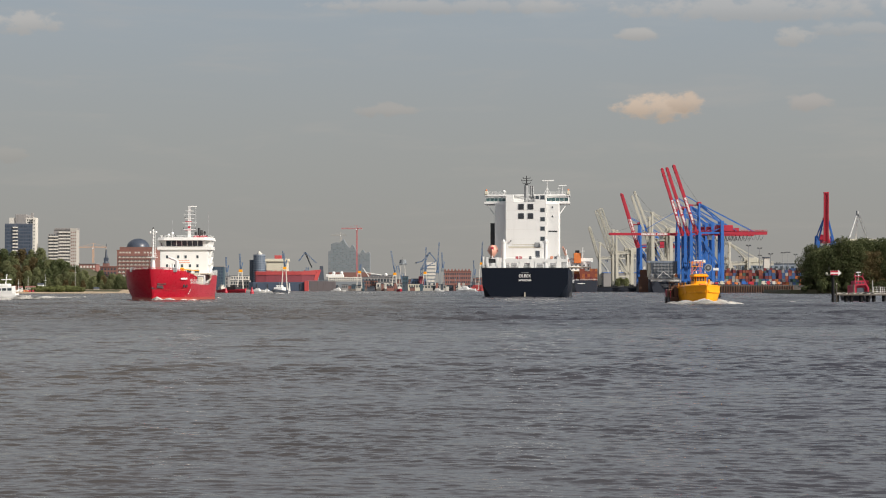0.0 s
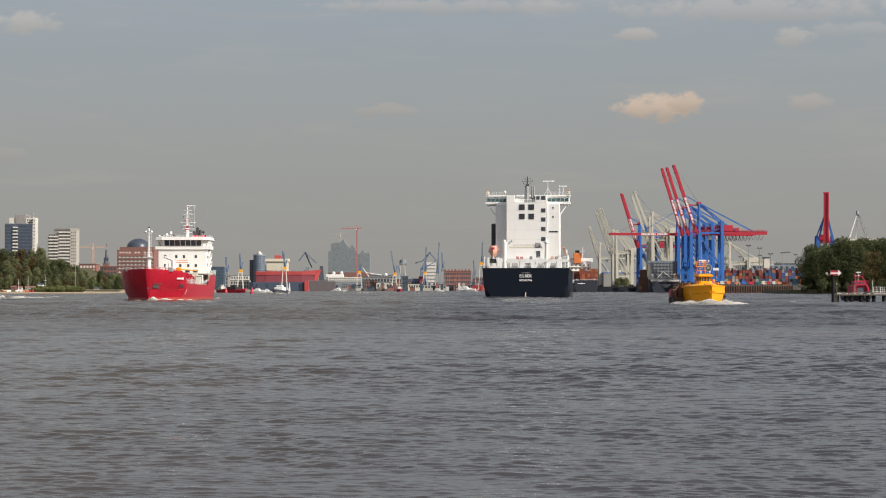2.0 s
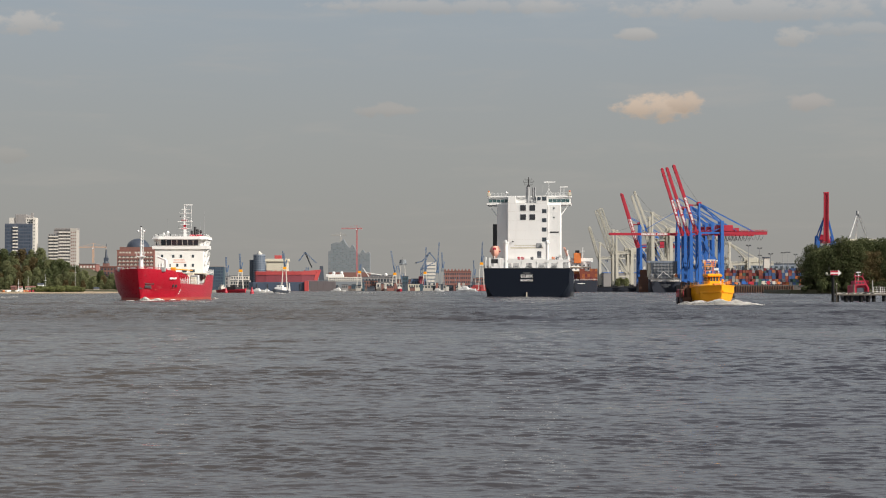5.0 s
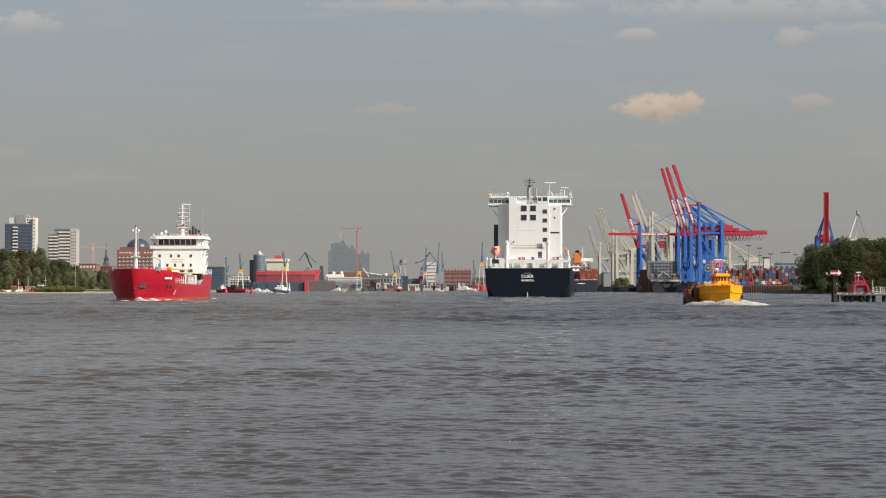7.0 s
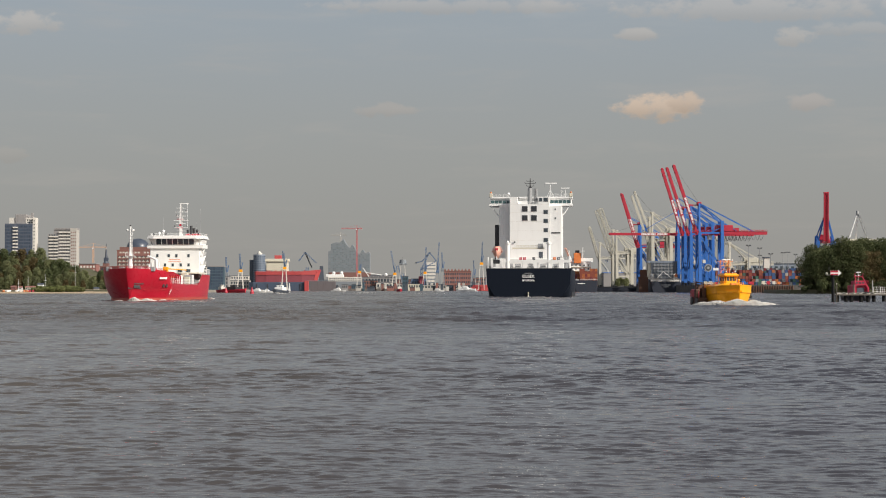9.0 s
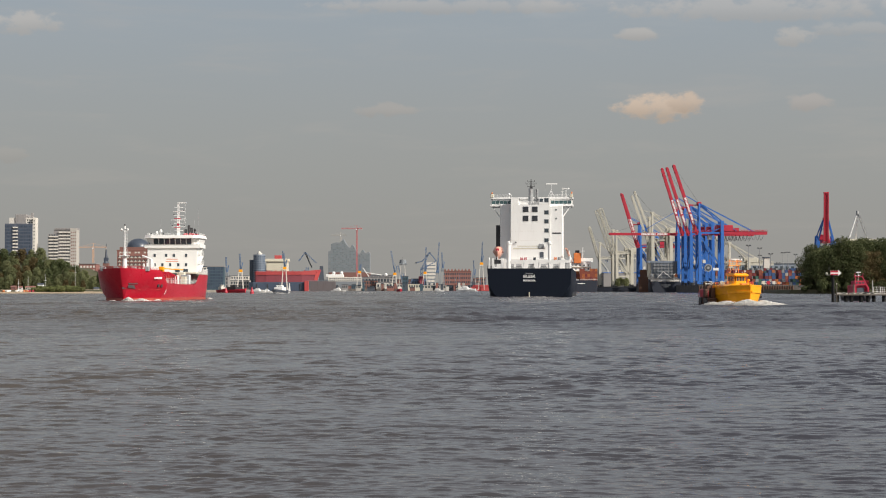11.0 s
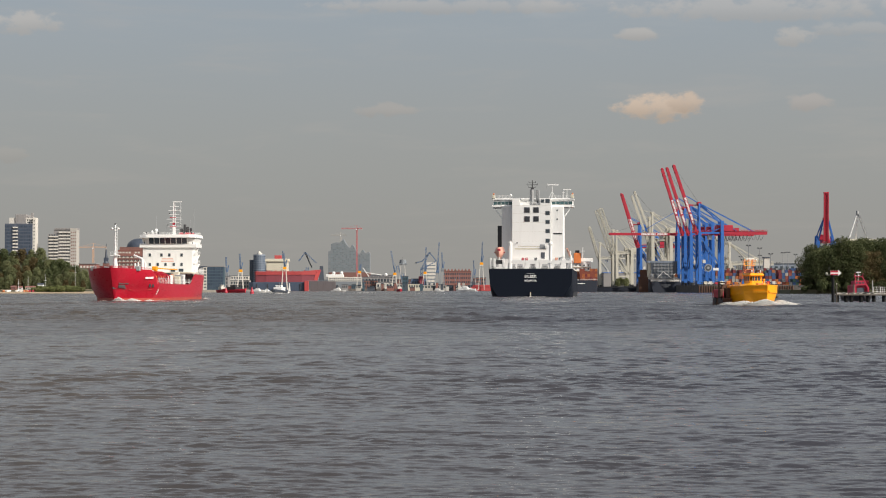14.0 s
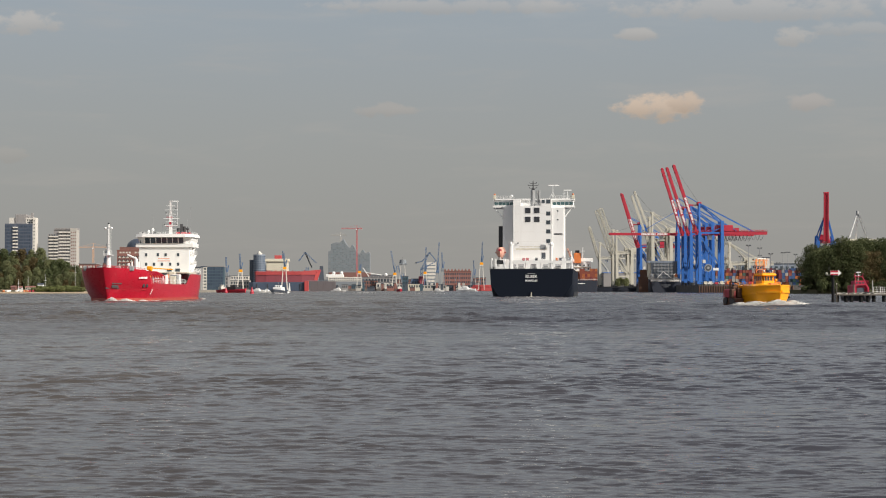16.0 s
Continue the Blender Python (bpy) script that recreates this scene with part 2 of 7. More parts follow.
def rod(bm, a, b, r, r2=None, n=8, spin=0.0):
    a, b = Vector(a), Vector(b)
    r2 = r if r2 is None else r2
    q = (b - a).to_track_quat("Z", "Y")
    rings = []
    for p, rad in ((a, r), (b, r2)):
        rings.append([bm.verts.new(p + q @ Vector((math.cos(t) * rad, math.sin(t) * rad, 0)))
                      for t in (2 * math.pi * i / n + spin for i in range(n))])
    for i in range(n):
        bm.faces.new((rings[0][i], rings[0][(i + 1) % n], rings[1][(i + 1) % n], rings[1][i]))
    bm.faces.new(rings[0][::-1])
    bm.faces.new(rings[1])
    return bm


def beam(bm, a, b, w, h=None):
    """A rectangular bar from a to b, w across and h high."""
    a, b = Vector(a), Vector(b)
    h = w if h is None else h
    z = (b - a).normalized()
    x = z.cross(Vector((0, 0, 1)) if abs(z.z) < 0.95 else Vector((1, 0, 0))).normalized()
    y = x.cross(z)
    vs = [[bm.verts.new(p + x * sx * w / 2 + y * sy * h / 2) for sx, sy in ((-1, -1), (1, -1), (1, 1), (-1, 1))] for p in (a, b)]
    for i in range(4):
        bm.faces.new((vs[0][i], vs[0][(i + 1) % 4], vs[1][(i + 1) % 4], vs[1][i]))
    bm.faces.new(vs[0][::-1])
    bm.faces.new(vs[1])
    return bm


def truss(bm, a, b, w, h, n, r):
    """A lattice beam: four chords with zigzag webs."""
    a, b = Vector(a), Vector(b)
    z = (b - a).normalized()
    x = z.cross(Vector((0, 0, 1)) if abs(z.z) < 0.95 else Vector((0, 1, 0))).normalized()
    y = x.cross(z)
    corner = [x * sx * w / 2 + y * sy * h / 2 for sx, sy in ((-1, -1), (1, -1), (1, 1), (-1, 1))]
    for c in corner:
        beam(bm, a + c, b + c, r)
    for i in range(n):
        p, q = a.lerp(b, i / n), a.lerp(b, (i + 1) / n)
        for k in range(4):
            c0, c1 = corner[k], corner[(k + 1) % 4]
            beam(bm, p + c0, q + c1, r * 0.6)
            beam(bm, p + c0, p + c1, r * 0.6)
    return bm


def ball(bm, c, r, n=10, squash=1.0, half=False):
    m = Matrix.Translation(c) @ Matrix.Diagonal((r, r, r * squash, 1))
    made = bmesh.ops.create_uvsphere(bm, u_segments=n, v_segments=max(6, n * 2 // 3), radius=1, matrix=m)
    if half:
        bmesh.ops.delete(bm, geom=[v for v in made["verts"] if v.co.z < c[2] - 0.01 * r], context="VERTS")
    return bm


def prism(bm, outline, z0, z1, shrink=1.0):
    """An outline (x, y) drawn up from z0 to z1."""
    cx = sum(p[0] for p in outline) / len(outline)
    cy = sum(p[1] for p in outline) / len(outline)
    lo = [bm.verts.new((x, y, z0)) for x, y in outline]
    hi = [bm.verts.new((cx + (x - cx) * shrink, cy + (y - cy) * shrink, z1)) for x, y in outline]
    n = len(lo)
    for i in range(n):
        bm.faces.new((lo[i], lo[(i + 1) % n], hi[(i + 1) % n], hi[i]))
    bm.faces.new(lo[::-1])
    bm.faces.new(hi)
    return bm


def side_prism(bm, outline, x0, x1):
    """An outline (y, z) drawn across from x0 to x1."""
    lo = [bm.verts.new((x0, y, z)) for y, z in outline]
    hi = [bm.verts.new((x1, y, z)) for y, z in outline]
    n = len(lo)
    for i in range(n):
        bm.faces.new((lo[i], lo[(i + 1) % n], hi[(i + 1) % n], hi[i]))
    bm.faces.new(lo[::-1])
    bm.faces.new(hi)
    return bm


def loft(bm, rings, caps=True):
    vs = [[bm.verts.new(p) for p in ring] for ring in rings]
    n = len(vs[0])
    for a, b in zip(vs, vs[1:]):
        for i in range(n - 1):
            bm.faces.new((a[i], a[i + 1], b[i + 1], b[i]))
    if caps:
        bm.faces.new(vs[0][::-1])
        bm.faces.new(vs[-1])
    return bm


def B():
    return bmesh.new()


def thing(name, label, category, m=None, group="", kind=""):
    ob = new(name)
    ob.empty_display_size = 0.5
    ob.matrix_basis = m or Matrix()
    return tagged(ob, label, category, group, kind)


def mesh_of(name, bm, material, smooth=False):
    me = bpy.data.meshes.new(name)
    bmesh.ops.recalc_face_normals(bm, faces=bm.faces[:])
    bm.to_mesh(me)
    bm.free()
    me.materials.append(material)
    if smooth:
        me.shade_smooth()
        me.set_sharp_from_angle(angle=radians(35))
    return me


def part(name, bm, material, parent, label="", smooth=False):
    ob = new(name, mesh_of(name, bm, MAT[material] if isinstance(material, str) else material, smooth))
    ob.parent = parent
    return tagged(ob, label)


def piece(name, mesh, parent, at):
    """One of many alike pieces, on shared mesh data."""
    ob = new(name, mesh)
    ob.parent = parent
    ob.location = at
    return ob


def rail(bm, pts, h=1.0, step=2.0, r=0.03):
    """A railing along pts."""
    for a, b in zip(pts, pts[1:]):
        a, b = Vector(a), Vector(b)
        n = max(1, round((b - a).length / step))
        for i in range(n + 1):
            p = a.lerp(b, i / n)
            beam(bm, p, p + Vector((0, 0, h)), r * 1.4)
        for k in (0.35, 0.68, 1.0):
            beam(bm, a + Vector((0, 0, h * k)), b + Vector((0, 0, h * k)), r)
    return bm



# ---- the river and its banks ----
def build_water():
    bm = B()
    box(bm, (-4800, -600, -6), (4800, 4900, -0.22))
    tagged(new("water", mesh_of("water", bm, MAT["water"])), "grey-brown river water reaching to the far shore", "water", kind="structure")


def build_waves():
    """The ruffled surface before the camera: many wave trains that run with the wind."""
    rng = np.random.default_rng(4)
    r, rows = 15.5, []
    while r < 900:
        rows.append(r)
        r += max(0.030, 0.00145 * r if r < 75 else 0.0022 * r if r < 300 else 0.008 * r)
    d = np.array(rows)
    gap = np.gradient(d)
    cols = 430
    t = np.linspace(-0.36, 0.36, cols)
    x = d[:, None] * t[None, :] + np.zeros((len(d), cols))
    y = np.repeat(d[:, None], cols, 1)
    z = np.zeros_like(x)
    gust = np.zeros_like(x)
    for _ in range(10):
        k, ph = 2 * np.pi / rng.uniform(9, 110), rng.uniform(0, 6.28)
        an = rng.normal(0, 0.6)
        gust += np.sin(k * (np.sin(an) * x * 0.35 + np.cos(an) * y) + ph)
    gust = np.clip(1 + 0.14 * gust, 0.5, 1.7)
    # ruffled and calm patches of all sizes
    patch = np.zeros_like(x)
    for _ in range(40):
        k, ph, an = 2 * np.pi / (0.9 * 12.0 ** rng.random()), rng.uniform(0, 6.28), rng.uniform(-1.57, 1.57)
        patch += np.sin(k * (np.sin(an) * x + np.cos(an) * y) + ph)
    patch = np.clip(1 + 0.08 * patch, 0.5, 1.8)
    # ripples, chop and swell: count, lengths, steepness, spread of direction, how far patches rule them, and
    # over what distance from the camera they rise
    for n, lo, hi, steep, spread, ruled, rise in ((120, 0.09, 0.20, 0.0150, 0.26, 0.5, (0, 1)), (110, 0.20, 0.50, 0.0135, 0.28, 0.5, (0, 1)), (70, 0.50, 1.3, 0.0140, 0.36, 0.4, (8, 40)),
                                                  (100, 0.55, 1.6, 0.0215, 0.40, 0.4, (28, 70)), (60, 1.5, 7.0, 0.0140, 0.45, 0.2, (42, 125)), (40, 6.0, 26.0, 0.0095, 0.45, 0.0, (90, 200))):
        band = np.zeros_like(x)
        for _ in range(n):
            lam = lo * (hi / lo) ** rng.random()
            an = rng.normal(0.08, spread)
            k, ph = 2 * np.pi / lam, rng.uniform(0, 6.28)
            amp = steep * lam / (2 * np.pi) * rng.uniform(0.5, 1.4)
            seen = np.clip((lam / gap - 1.9) / 0.8, 0, 1)
            last = int(np.nonzero(seen)[0].max()) + 1
            w = np.sin(k * (np.sin(an) * x[:last] + np.cos(an) * y[:last]) + ph)
            band[:last] += amp * seen[:last, None] * (w + 0.42 * (w * w - 0.5))
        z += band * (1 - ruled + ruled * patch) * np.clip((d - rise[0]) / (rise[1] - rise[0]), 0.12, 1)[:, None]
    z *= gust
    co = np.stack([x, y, z], -1).reshape(-1, 3)
    i = np.arange(len(d) - 1)[:, None] * cols + np.arange(cols - 1)[None, :]
    quads = np.stack([i, i + 1, i + 1 + cols, i + cols], -1).reshape(-1, 4)
    me = bpy.data.meshes.new("waves")
    me.from_pydata(co.tolist(), [], quads.tolist())
    me.materials.append(MAT["water"])
    me.shade_smooth()
    return tagged(new("waves", me), "wind-ruffled grey-brown river surface with small waves", "waves", kind="stuff")


build_water()
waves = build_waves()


def bank(name, outline, z1, material, label, shrink=1.0, kind="structure", z0=-3.0):
    return tagged(new(name, mesh_of(name, prism(B(), outline, z0, z1, shrink), MAT[material])), label, "bank", kind=kind)



# ---- the vessels ----
def hull_rings(stations, full=0.55):
    """Stations (y, half beam at the deck, half beam at the water, deck height, half beam below, y shift of the foot)."""
    rings = []
    for y, deck, wl, top, low, dy in stations:
        side = [(deck, top, 0.0), (deck * 0.99, top * 0.8, 0.2), ((deck * full + wl * (1 - full)), top * 0.45, 0.55), (wl, 0.55, 1.0), (low, -1.6, 1.1)]
        ring = [(-x, y + dy * k, z) for x, z, k in side] + [(x, y + dy * k, z) for x, z, k in side[::-1]]
        rings.append(ring)
    return rings


def reshape(ob, at, scale):
    """Scale a part and its sub-parts about the point at."""
    m = Matrix.Translation(at) @ Matrix.Diagonal((*scale, 1)) @ Matrix.Translation(-Vector(at))
    for o in (ob, *ob.children_recursive):
        o.data.transform(m)


def build_tanker():
    """A small red tanker; its bow points along -y, the mast stands at the origin."""
    ship = thing("tanker", "red chemical tanker with white deckhouse coming down the river", "ship")
    bow = [(-58.2, 0.12, 0.05, 6.95, 0.05, 3.2), (-57.4, 1.7, 0.25, 6.9, 0.1, 2.7), (-56.2, 3.2, 0.8, 6.85, 0.5, 2.2), (-54.4, 4.8, 1.6, 6.75, 1.2, 1.6), (-52.2, 6.0, 2.7, 6.6, 2.2, 1.0),
           (-49.6, 6.8, 4.1, 6.5, 3.6, 0.5), (-47.6, 7.1, 5.1, 5.6, 4.8, 0.2), (-45.4, 7.35, 5.9, 3.8, 5.6, 0)]
    part("forecastle_hull", loft(B(), hull_rings(bow)), "red", ship, "glossy red raised bow with flare", True)
    mid = [(-45.4, 7.35, 5.9, 3.8, 5.6, 0), (-40, 7.4, 7.0, 3.7, 6.9, 0), (-30, 7.4, 7.3, 3.6, 7.2, 0), (-12, 7.4, 7.3, 3.6, 7.2, 0)]
    part("midship_hull", loft(B(), hull_rings(mid)), "red", ship, "", True)
    stern = [(-12, 7.4, 7.3, 3.6, 7.2, 0), (-9.5, 7.4, 7.3, 5.0, 7.1, 0), (-7, 7.4, 7.25, 6.0, 7.0, 0), (2, 7.3, 7.0, 6.0, 6.0, 0), (7.5, 6.9, 6.3, 6.0, 4.0, 0), (9.5, 6.0, 5.0, 6.0, 2.0, 0)]
    part("stern_hull", loft(B(), hull_rings(stern)), "red", ship, "", True)
    line = bow + mid[1:] + stern[1:]

    def side_at(y, z):
        """The hull's half breadth at y and z."""
        best = 0.0
        for p, q in zip(line, line[1:]):
            kp, kq = (float(np.interp(z, [0.55, s[3] * 0.45, s[3] * 0.8, s[3]], [1.0, 0.55, 0.2, 0.0])) for s in (p, q))
            y0, y1 = p[0] + p[5] * kp, q[0] + q[5] * kq
            if y0 <= y <= y1:
                k = (y - y0) / (y1 - y0)
                deck, wl, top = (p[i] + (q[i] - p[i]) * k for i in (1, 2, 3))
                best = float(np.interp(z, [0.55, top * 0.45, top * 0.8, top], [wl, deck * 0.55 + wl * 0.45, deck * 0.99, deck]))
        return best

    def on_hull(name, y0, y1, z, h, material, label=""):
        """A thin raised mark that lies on the port side."""
        bm = beam(B(), (side_at(y0, z) + 0.03, y0, z), (side_at(y1, z) + 0.03, y1, z), 0.12, h)
        return part(name, bm, material, ship, label)

    # a thin orange-red belt round the waterline, painted in place of the bow wave's reflected glint
    bm = B()
    path = [(y + dy * 0.92, wl) for y, _, wl, _, _, dy in line]
    for sgn in (1, -1):
        vs = [[bm.verts.new((sgn * (x + o), y - 0.12, z)) for y, x in path] for z, o in ((-0.6, 0.03), (0.62, 0.10))]
        for i in range(len(path) - 1):
            bm.faces.new((vs[0][i], vs[0][i + 1], vs[1][i + 1], vs[1][i]))
    part("boot_topping", bm, "belt_red", ship, "scuffed orange-red waterline belt, painted in place of a bow-wave glint")
    # anchor in its pocket, hull marks, and the name as bars
    on_hull("anchor_pocket", -56.1, -54.6, 3.7, 0.35, "dark")
    on_hull("anchor", -55.9, -54.9, 3.2, 0.8, "dark", "dark stowed anchor")
    on_hull("anchor_arm", -56.3, -54.4, 2.75, 0.3, "dark")
    for i in range(6):
        on_hull("name_bar", -51.6 + 0.5 * i, -51.25 + 0.5 * i, 4.9, 0.5, "white")
    for i in range(2):
        on_hull("hull_mark", -48.9 + 1.1 * i, -48.3 + 1.1 * i, 3.3, 0.8, "dark")
    for z in (1.5, 1.9, 2.3):
        on_hull("draught_mark", -45.0, -44.5, z, 0.2, "white")
    on_hull("scuff", -53.5, -47.2, 2.35, 0.10, "belt_red")
    on_hull("rubbing_strake", -41.0, -13.0, 2.4, 0.14, "red")
    # forecastle fittings
    part("forecastle_rail", rail(B(), [(-6.7, -50, 6.4), (-4.0, -55.4, 6.8), (0, -57.9, 6.9), (4.0, -55.4, 6.8), (6.7, -50, 6.4)], 0.45, 2.5, 0.05), "red", ship)
    fm = part("foremast", rod(rod(B(), (0, -54, 6.4), (0, -54, 10.0), 0.6, 0.32, 10), (0, -54, 10.0), (0, -54, 16.0), 0.28, 0.16), "white", ship, "white tapered foremast with lamps", True)
    bm = B()
    for z in np.arange(10.5, 15.5, 0.7):
        beam(bm, (-0.1, -54.3, z), (0.5, -54.3, z), 0.06)
    beam(bm, (0.55, -54.3, 9), (0.55, -54.3, 15.6), 0.07)
    part("ladder", bm, "white", fm)
    part("platform", rail(box(B(), (-0.9, -54.8, 9.5), (0.9, -53.3, 9.65)), [(-0.9, -54.8, 9.6), (0.9, -54.8, 9.6)], 0.8, 0.8), "white", fm)
    for x in (-0.65, 0.65):
        part("lamp", ball(rod(B(), (0, -54, 15.0), (x, -54, 15.0), 0.06), (x, -54.1, 15.15), 0.25), "white", fm)
    part("masthead", ball(B(), (0, -54, 16.1), 0.2), "dark", fm)
    for x in (-4.6, -1.8, 2.0, 4.8):
        part("winch", box(B(), (x - 0.5, -54.6, 6.3), (x + 0.5, -53.4, 7.3), 0.1), "grey", ship)
    bm = rod(rod(B(), (4.6, -49, 6.2), (4.6, -49, 8.9), 0.4), (4.6, -49, 8.9), (2.6, -48.4, 9.7), 0.22)
    part("deck_crane", bm, "white", ship, "small white bow crane", True)
    bm = B()
    for i in range(4):
        rod(bm, (3.0 + 0.7 * i, -49, 6.0), (3.0 + 0.7 * i, -49, 8.0 + 0.2 * (i % 2)), 0.2)
    part("vent_pipe", bm, "white", ship)
    # cargo deck: trunk, frames, pipes, stores
    part("cargo_trunk", box(B(), (-6.2, -45.5, 3.4), (5.0, -9, 4.5)), "red", ship)
    for i in range(7):
        y = -46 + 2.4 * i
        bm = beam(beam(B(), (6.7, y, 3.4), (6.7, y, 5.4), 0.26), (6.7, y, 5.4), (5.0, y, 6.3), 0.26)
        beam(bm, (5.0, y, 6.3), (-6.4, y, 6.3), 0.26)
        part("deck_frame", bm, "red", ship)
    bm = B()
    for x in np.arange(-4, 4.1, 1.0):
        rod(bm, (x, -45, 5.0), (x, -9, 5.0), 0.14, n=6)
    part("deck_pipe", bm, "grey", ship)
    part("hose_crane", rod(rod(B(), (3.0, -29, 4.4), (3.0, -29, 7.2), 0.4), (3.0, -29, 7.2), (5.5, -18, 7.0), 0.13), "yellow", ship, "yellow hose-handling crane", True)
    part("crane_cab", box(B(), (2.3, -29.9, 6.7), (3.4, -28.6, 7.6), 0.15), "yellow", ship)
    part("bulwark_rail", rail(B(), [(7.25, -46, 3.7), (7.25, -12, 3.6)], 1.1, 1.5, 0.04), "white", ship)
    for x, y, c, w, h in ((5.6, -14, "white", 0.9, 1.6), (3.4, -16, "orange", 0.7, 1.6), (6.0, -18, "grey", 0.8, 1.5), (4.4, -13, "cream", 0.7, 2.2), (1.8, -15, "orange", 0.8, 1.4), (6.3, -21, "cream", 0.6, 1.1), (5.2, -24, "white", 0.5, 1.4), (4.0, -20, "dark", 0.5, 1.9)):
        part("deck_locker", box(B(), (x - w, y - 0.8, 3.5), (x + w, y + 0.8, 3.5 + h + 0.8), 0.08), c, ship)
    part("break_deck_awning", box(B(), (-6.8, -9, 6.2), (6.9, 1.6, 6.5)), "cream", ship)
    part("poop_rail", rail(B(), [(7.1, -7, 6.0), (7.1, 6, 6.0)], 1.0, 1.5, 0.04), "white", ship)
    # deckhouse
    house = part("deckhouse", box(B(), (-7.0, 1.6, 4.0), (6.5, 7.6, 13.0), 0.12), "white", ship, "white four-storey deckhouse")
    part("house_step", box(B(), (-7.2, 1.9, 4.0), (6.9, 8, 6.4), 0.1), "cream", house)
    for z in (8.5, 10.8):
        for x in ((-5.0, -1.9, 0.2, 3.5) if z > 10 else (-5.0, -2.9, -0.8, 1.4, 3.5)):
            wd = part("window", box(B(), (x - 0.25, 1.50, z - 0.32), (x + 0.25, 1.64, z + 0.32)), "glass", house)
            part("window_frame", box(B(), (x - 0.32, 1.54, z - 0.39), (x + 0.32, 1.595, z + 0.39)), "grey", wd)
    for x in (1.2, 3.4):
        part("window", box(B(), (x - 0.6, 1.46, 6.75), (x + 0.6, 1.64, 7.45)), "glass", house)
    part("notice_bar", box(B(), (-1.8, 1.57, 9.75), (1.2, 1.595, 9.95)), "salmon", house)
    part("notice_bar", box(B(), (-2.0, 1.57, 9.2), (1.4, 1.595, 9.4)), "salmon", house)
    part("side_ladder", rail(B(), [(6.9, 2, 6.4), (6.9, 7.5, 6.4)], 1.0, 1.5, 0.05), "white", ship)
    bm = B()
    for z in (6.4, 8.6, 10.8):
        beam(bm, (5.7, 2, z), (5.7, 7, z + 2.2), 0.5, 0.1)
        rail(bm, [(5.9, 1.8, z), (5.9, 7.5, z)], 1.0, 1.6, 0.05)
    part("outside_stair", bm, "white", ship)
    # bridge
    wing = part("bridge", prism(B(), [(-7.7, 1.2), (7.4, 1.2), (7.4, 8.4), (-7.7, 8.4)], 12.6, 13.5), "white", ship, "white bridge with raked window band")
    bm = loft(B(), [[(-7.0 * s, 1.6 - o, z), (-5.6 * s, 0.9 - o, z), (5.6 * s, 0.9 - o, z), (7.0 * s, 1.6 - o, z), (7.0 * s, 9, z), (-7.0 * s, 9, z), (-7.0 * s, 1.6 - o, z)]
                   for s, o, z in ((0.97, -0.3, 13.4), (1.04, 0.2, 15.0))])
    part("window_band", bm, "white", wing)
    for i in range(9):
        x0 = -6.6 + i * 1.48
        y0 = 0.62 + (0.55 if abs(x0 + 0.65) > 5.5 else 0)
        part("window", loft(B(), [[(x0, y0 + o, z), (x0 + 1.25, y0 + o, z), (x0 + 1.25, y0 + o + 0.2, z), (x0, y0 + o + 0.2, z)] for z, o in ((13.55, 0.40), (14.9, 0.02))]), "glass", wing)
    part("bridge_roof", prism(B(), [(-7.6, 0.6), (-5.8, -0.1), (5.8, -0.1), (7.6, 0.6), (7.6, 9.4), (-7.6, 9.4)], 15.0, 15.75, 0.97), "white", wing)
    part("roof_rail", rail(B(), [(-7.0, 9, 15.7), (-7.0, 2, 15.7), (7.0, 2, 15.7), (7.0, 9, 15.7)], 0.6, 1.4, 0.035), "white", wing)
    part("wing_rail", rail(B(), [(-7.6, 1.25, 12.6), (7.3, 1.25, 12.6)], 0.9, 1.1, 0.035), "white", wing)
    for x, z, r in ((-5.0, 16.5, 0.35), (-3.9, 16.9, 0.42)):
        part("antenna_dome", ball(rod(B(), (x, 4, 15.6), (x, 4, z), 0.08), (x, 4, z), r), "white", wing, "", True)
    for x in (-5.9, -2.6, 4.2, 6.2):
        part("search_lamp", ball(rod(B(), (x, 1.2, 15.6), (x, 1.2, 16.1), 0.06), (x, 1.2, 16.15), 0.2), "dark", wing)
    for ob in (house, wing):
        reshape(ob, (-7.5, 0, 0), (0.915, 1, 1))
    # main mast and funnel
    mast = part("mast", box(beam(B(), (0, 5, 15.6), (0, 5, 20.5), 0.62, 0.7), (-0.24, 4.7, 20.4), (0.24, 5.3, 23.9)), "white", ship, "white box mast with radar platforms")
    for z, w in ((17.0, 1.0), (17.9, 1.5), (18.8, 1.1), (19.6, 1.8), (20.7, 1.1), (21.7, 1.4), (22.7, 1.0)):
        part("yard", box(B(), (-w, 4.6, z), (w * 1.1, 5.2, z + 0.10)), "white", mast)
    for z in (17.7, 19.9):
        part("radar", box(B(), (-0.9, 4.0, z), (0.7, 4.15, z + 0.16), 0.03), "crane_red", mast)
    for x, z in ((-1.5, 18.0), (1.6, 18.0), (-1.1, 20.8), (1.3, 21.8)):
        part("lamp", ball(B(), (x, 4.7, z + 0.25), 0.16, 6), "dark", mast)
    for x, h in ((-4.4, 20.4), (-2.0, 19.0), (4.9, 22.6)):
        part("whip", rod(B(), (x, 5, 15.7), (x, 5, h), 0.05, 0.03, 5), "grey", mast)
    part("mast_top", rail(box(B(), (-0.3, 4.6, 23.8), (1.9, 5.2, 24.0)), [(0.3, 4.6, 18.0), (1.7, 4.6, 18.0)], 5.8, 1.4, 0.04), "white", mast)
    part("pennant_bar", box(B(), (-0.35, 4.66, 18.2), (0.35, 4.69, 18.9)), "crane_red", mast)
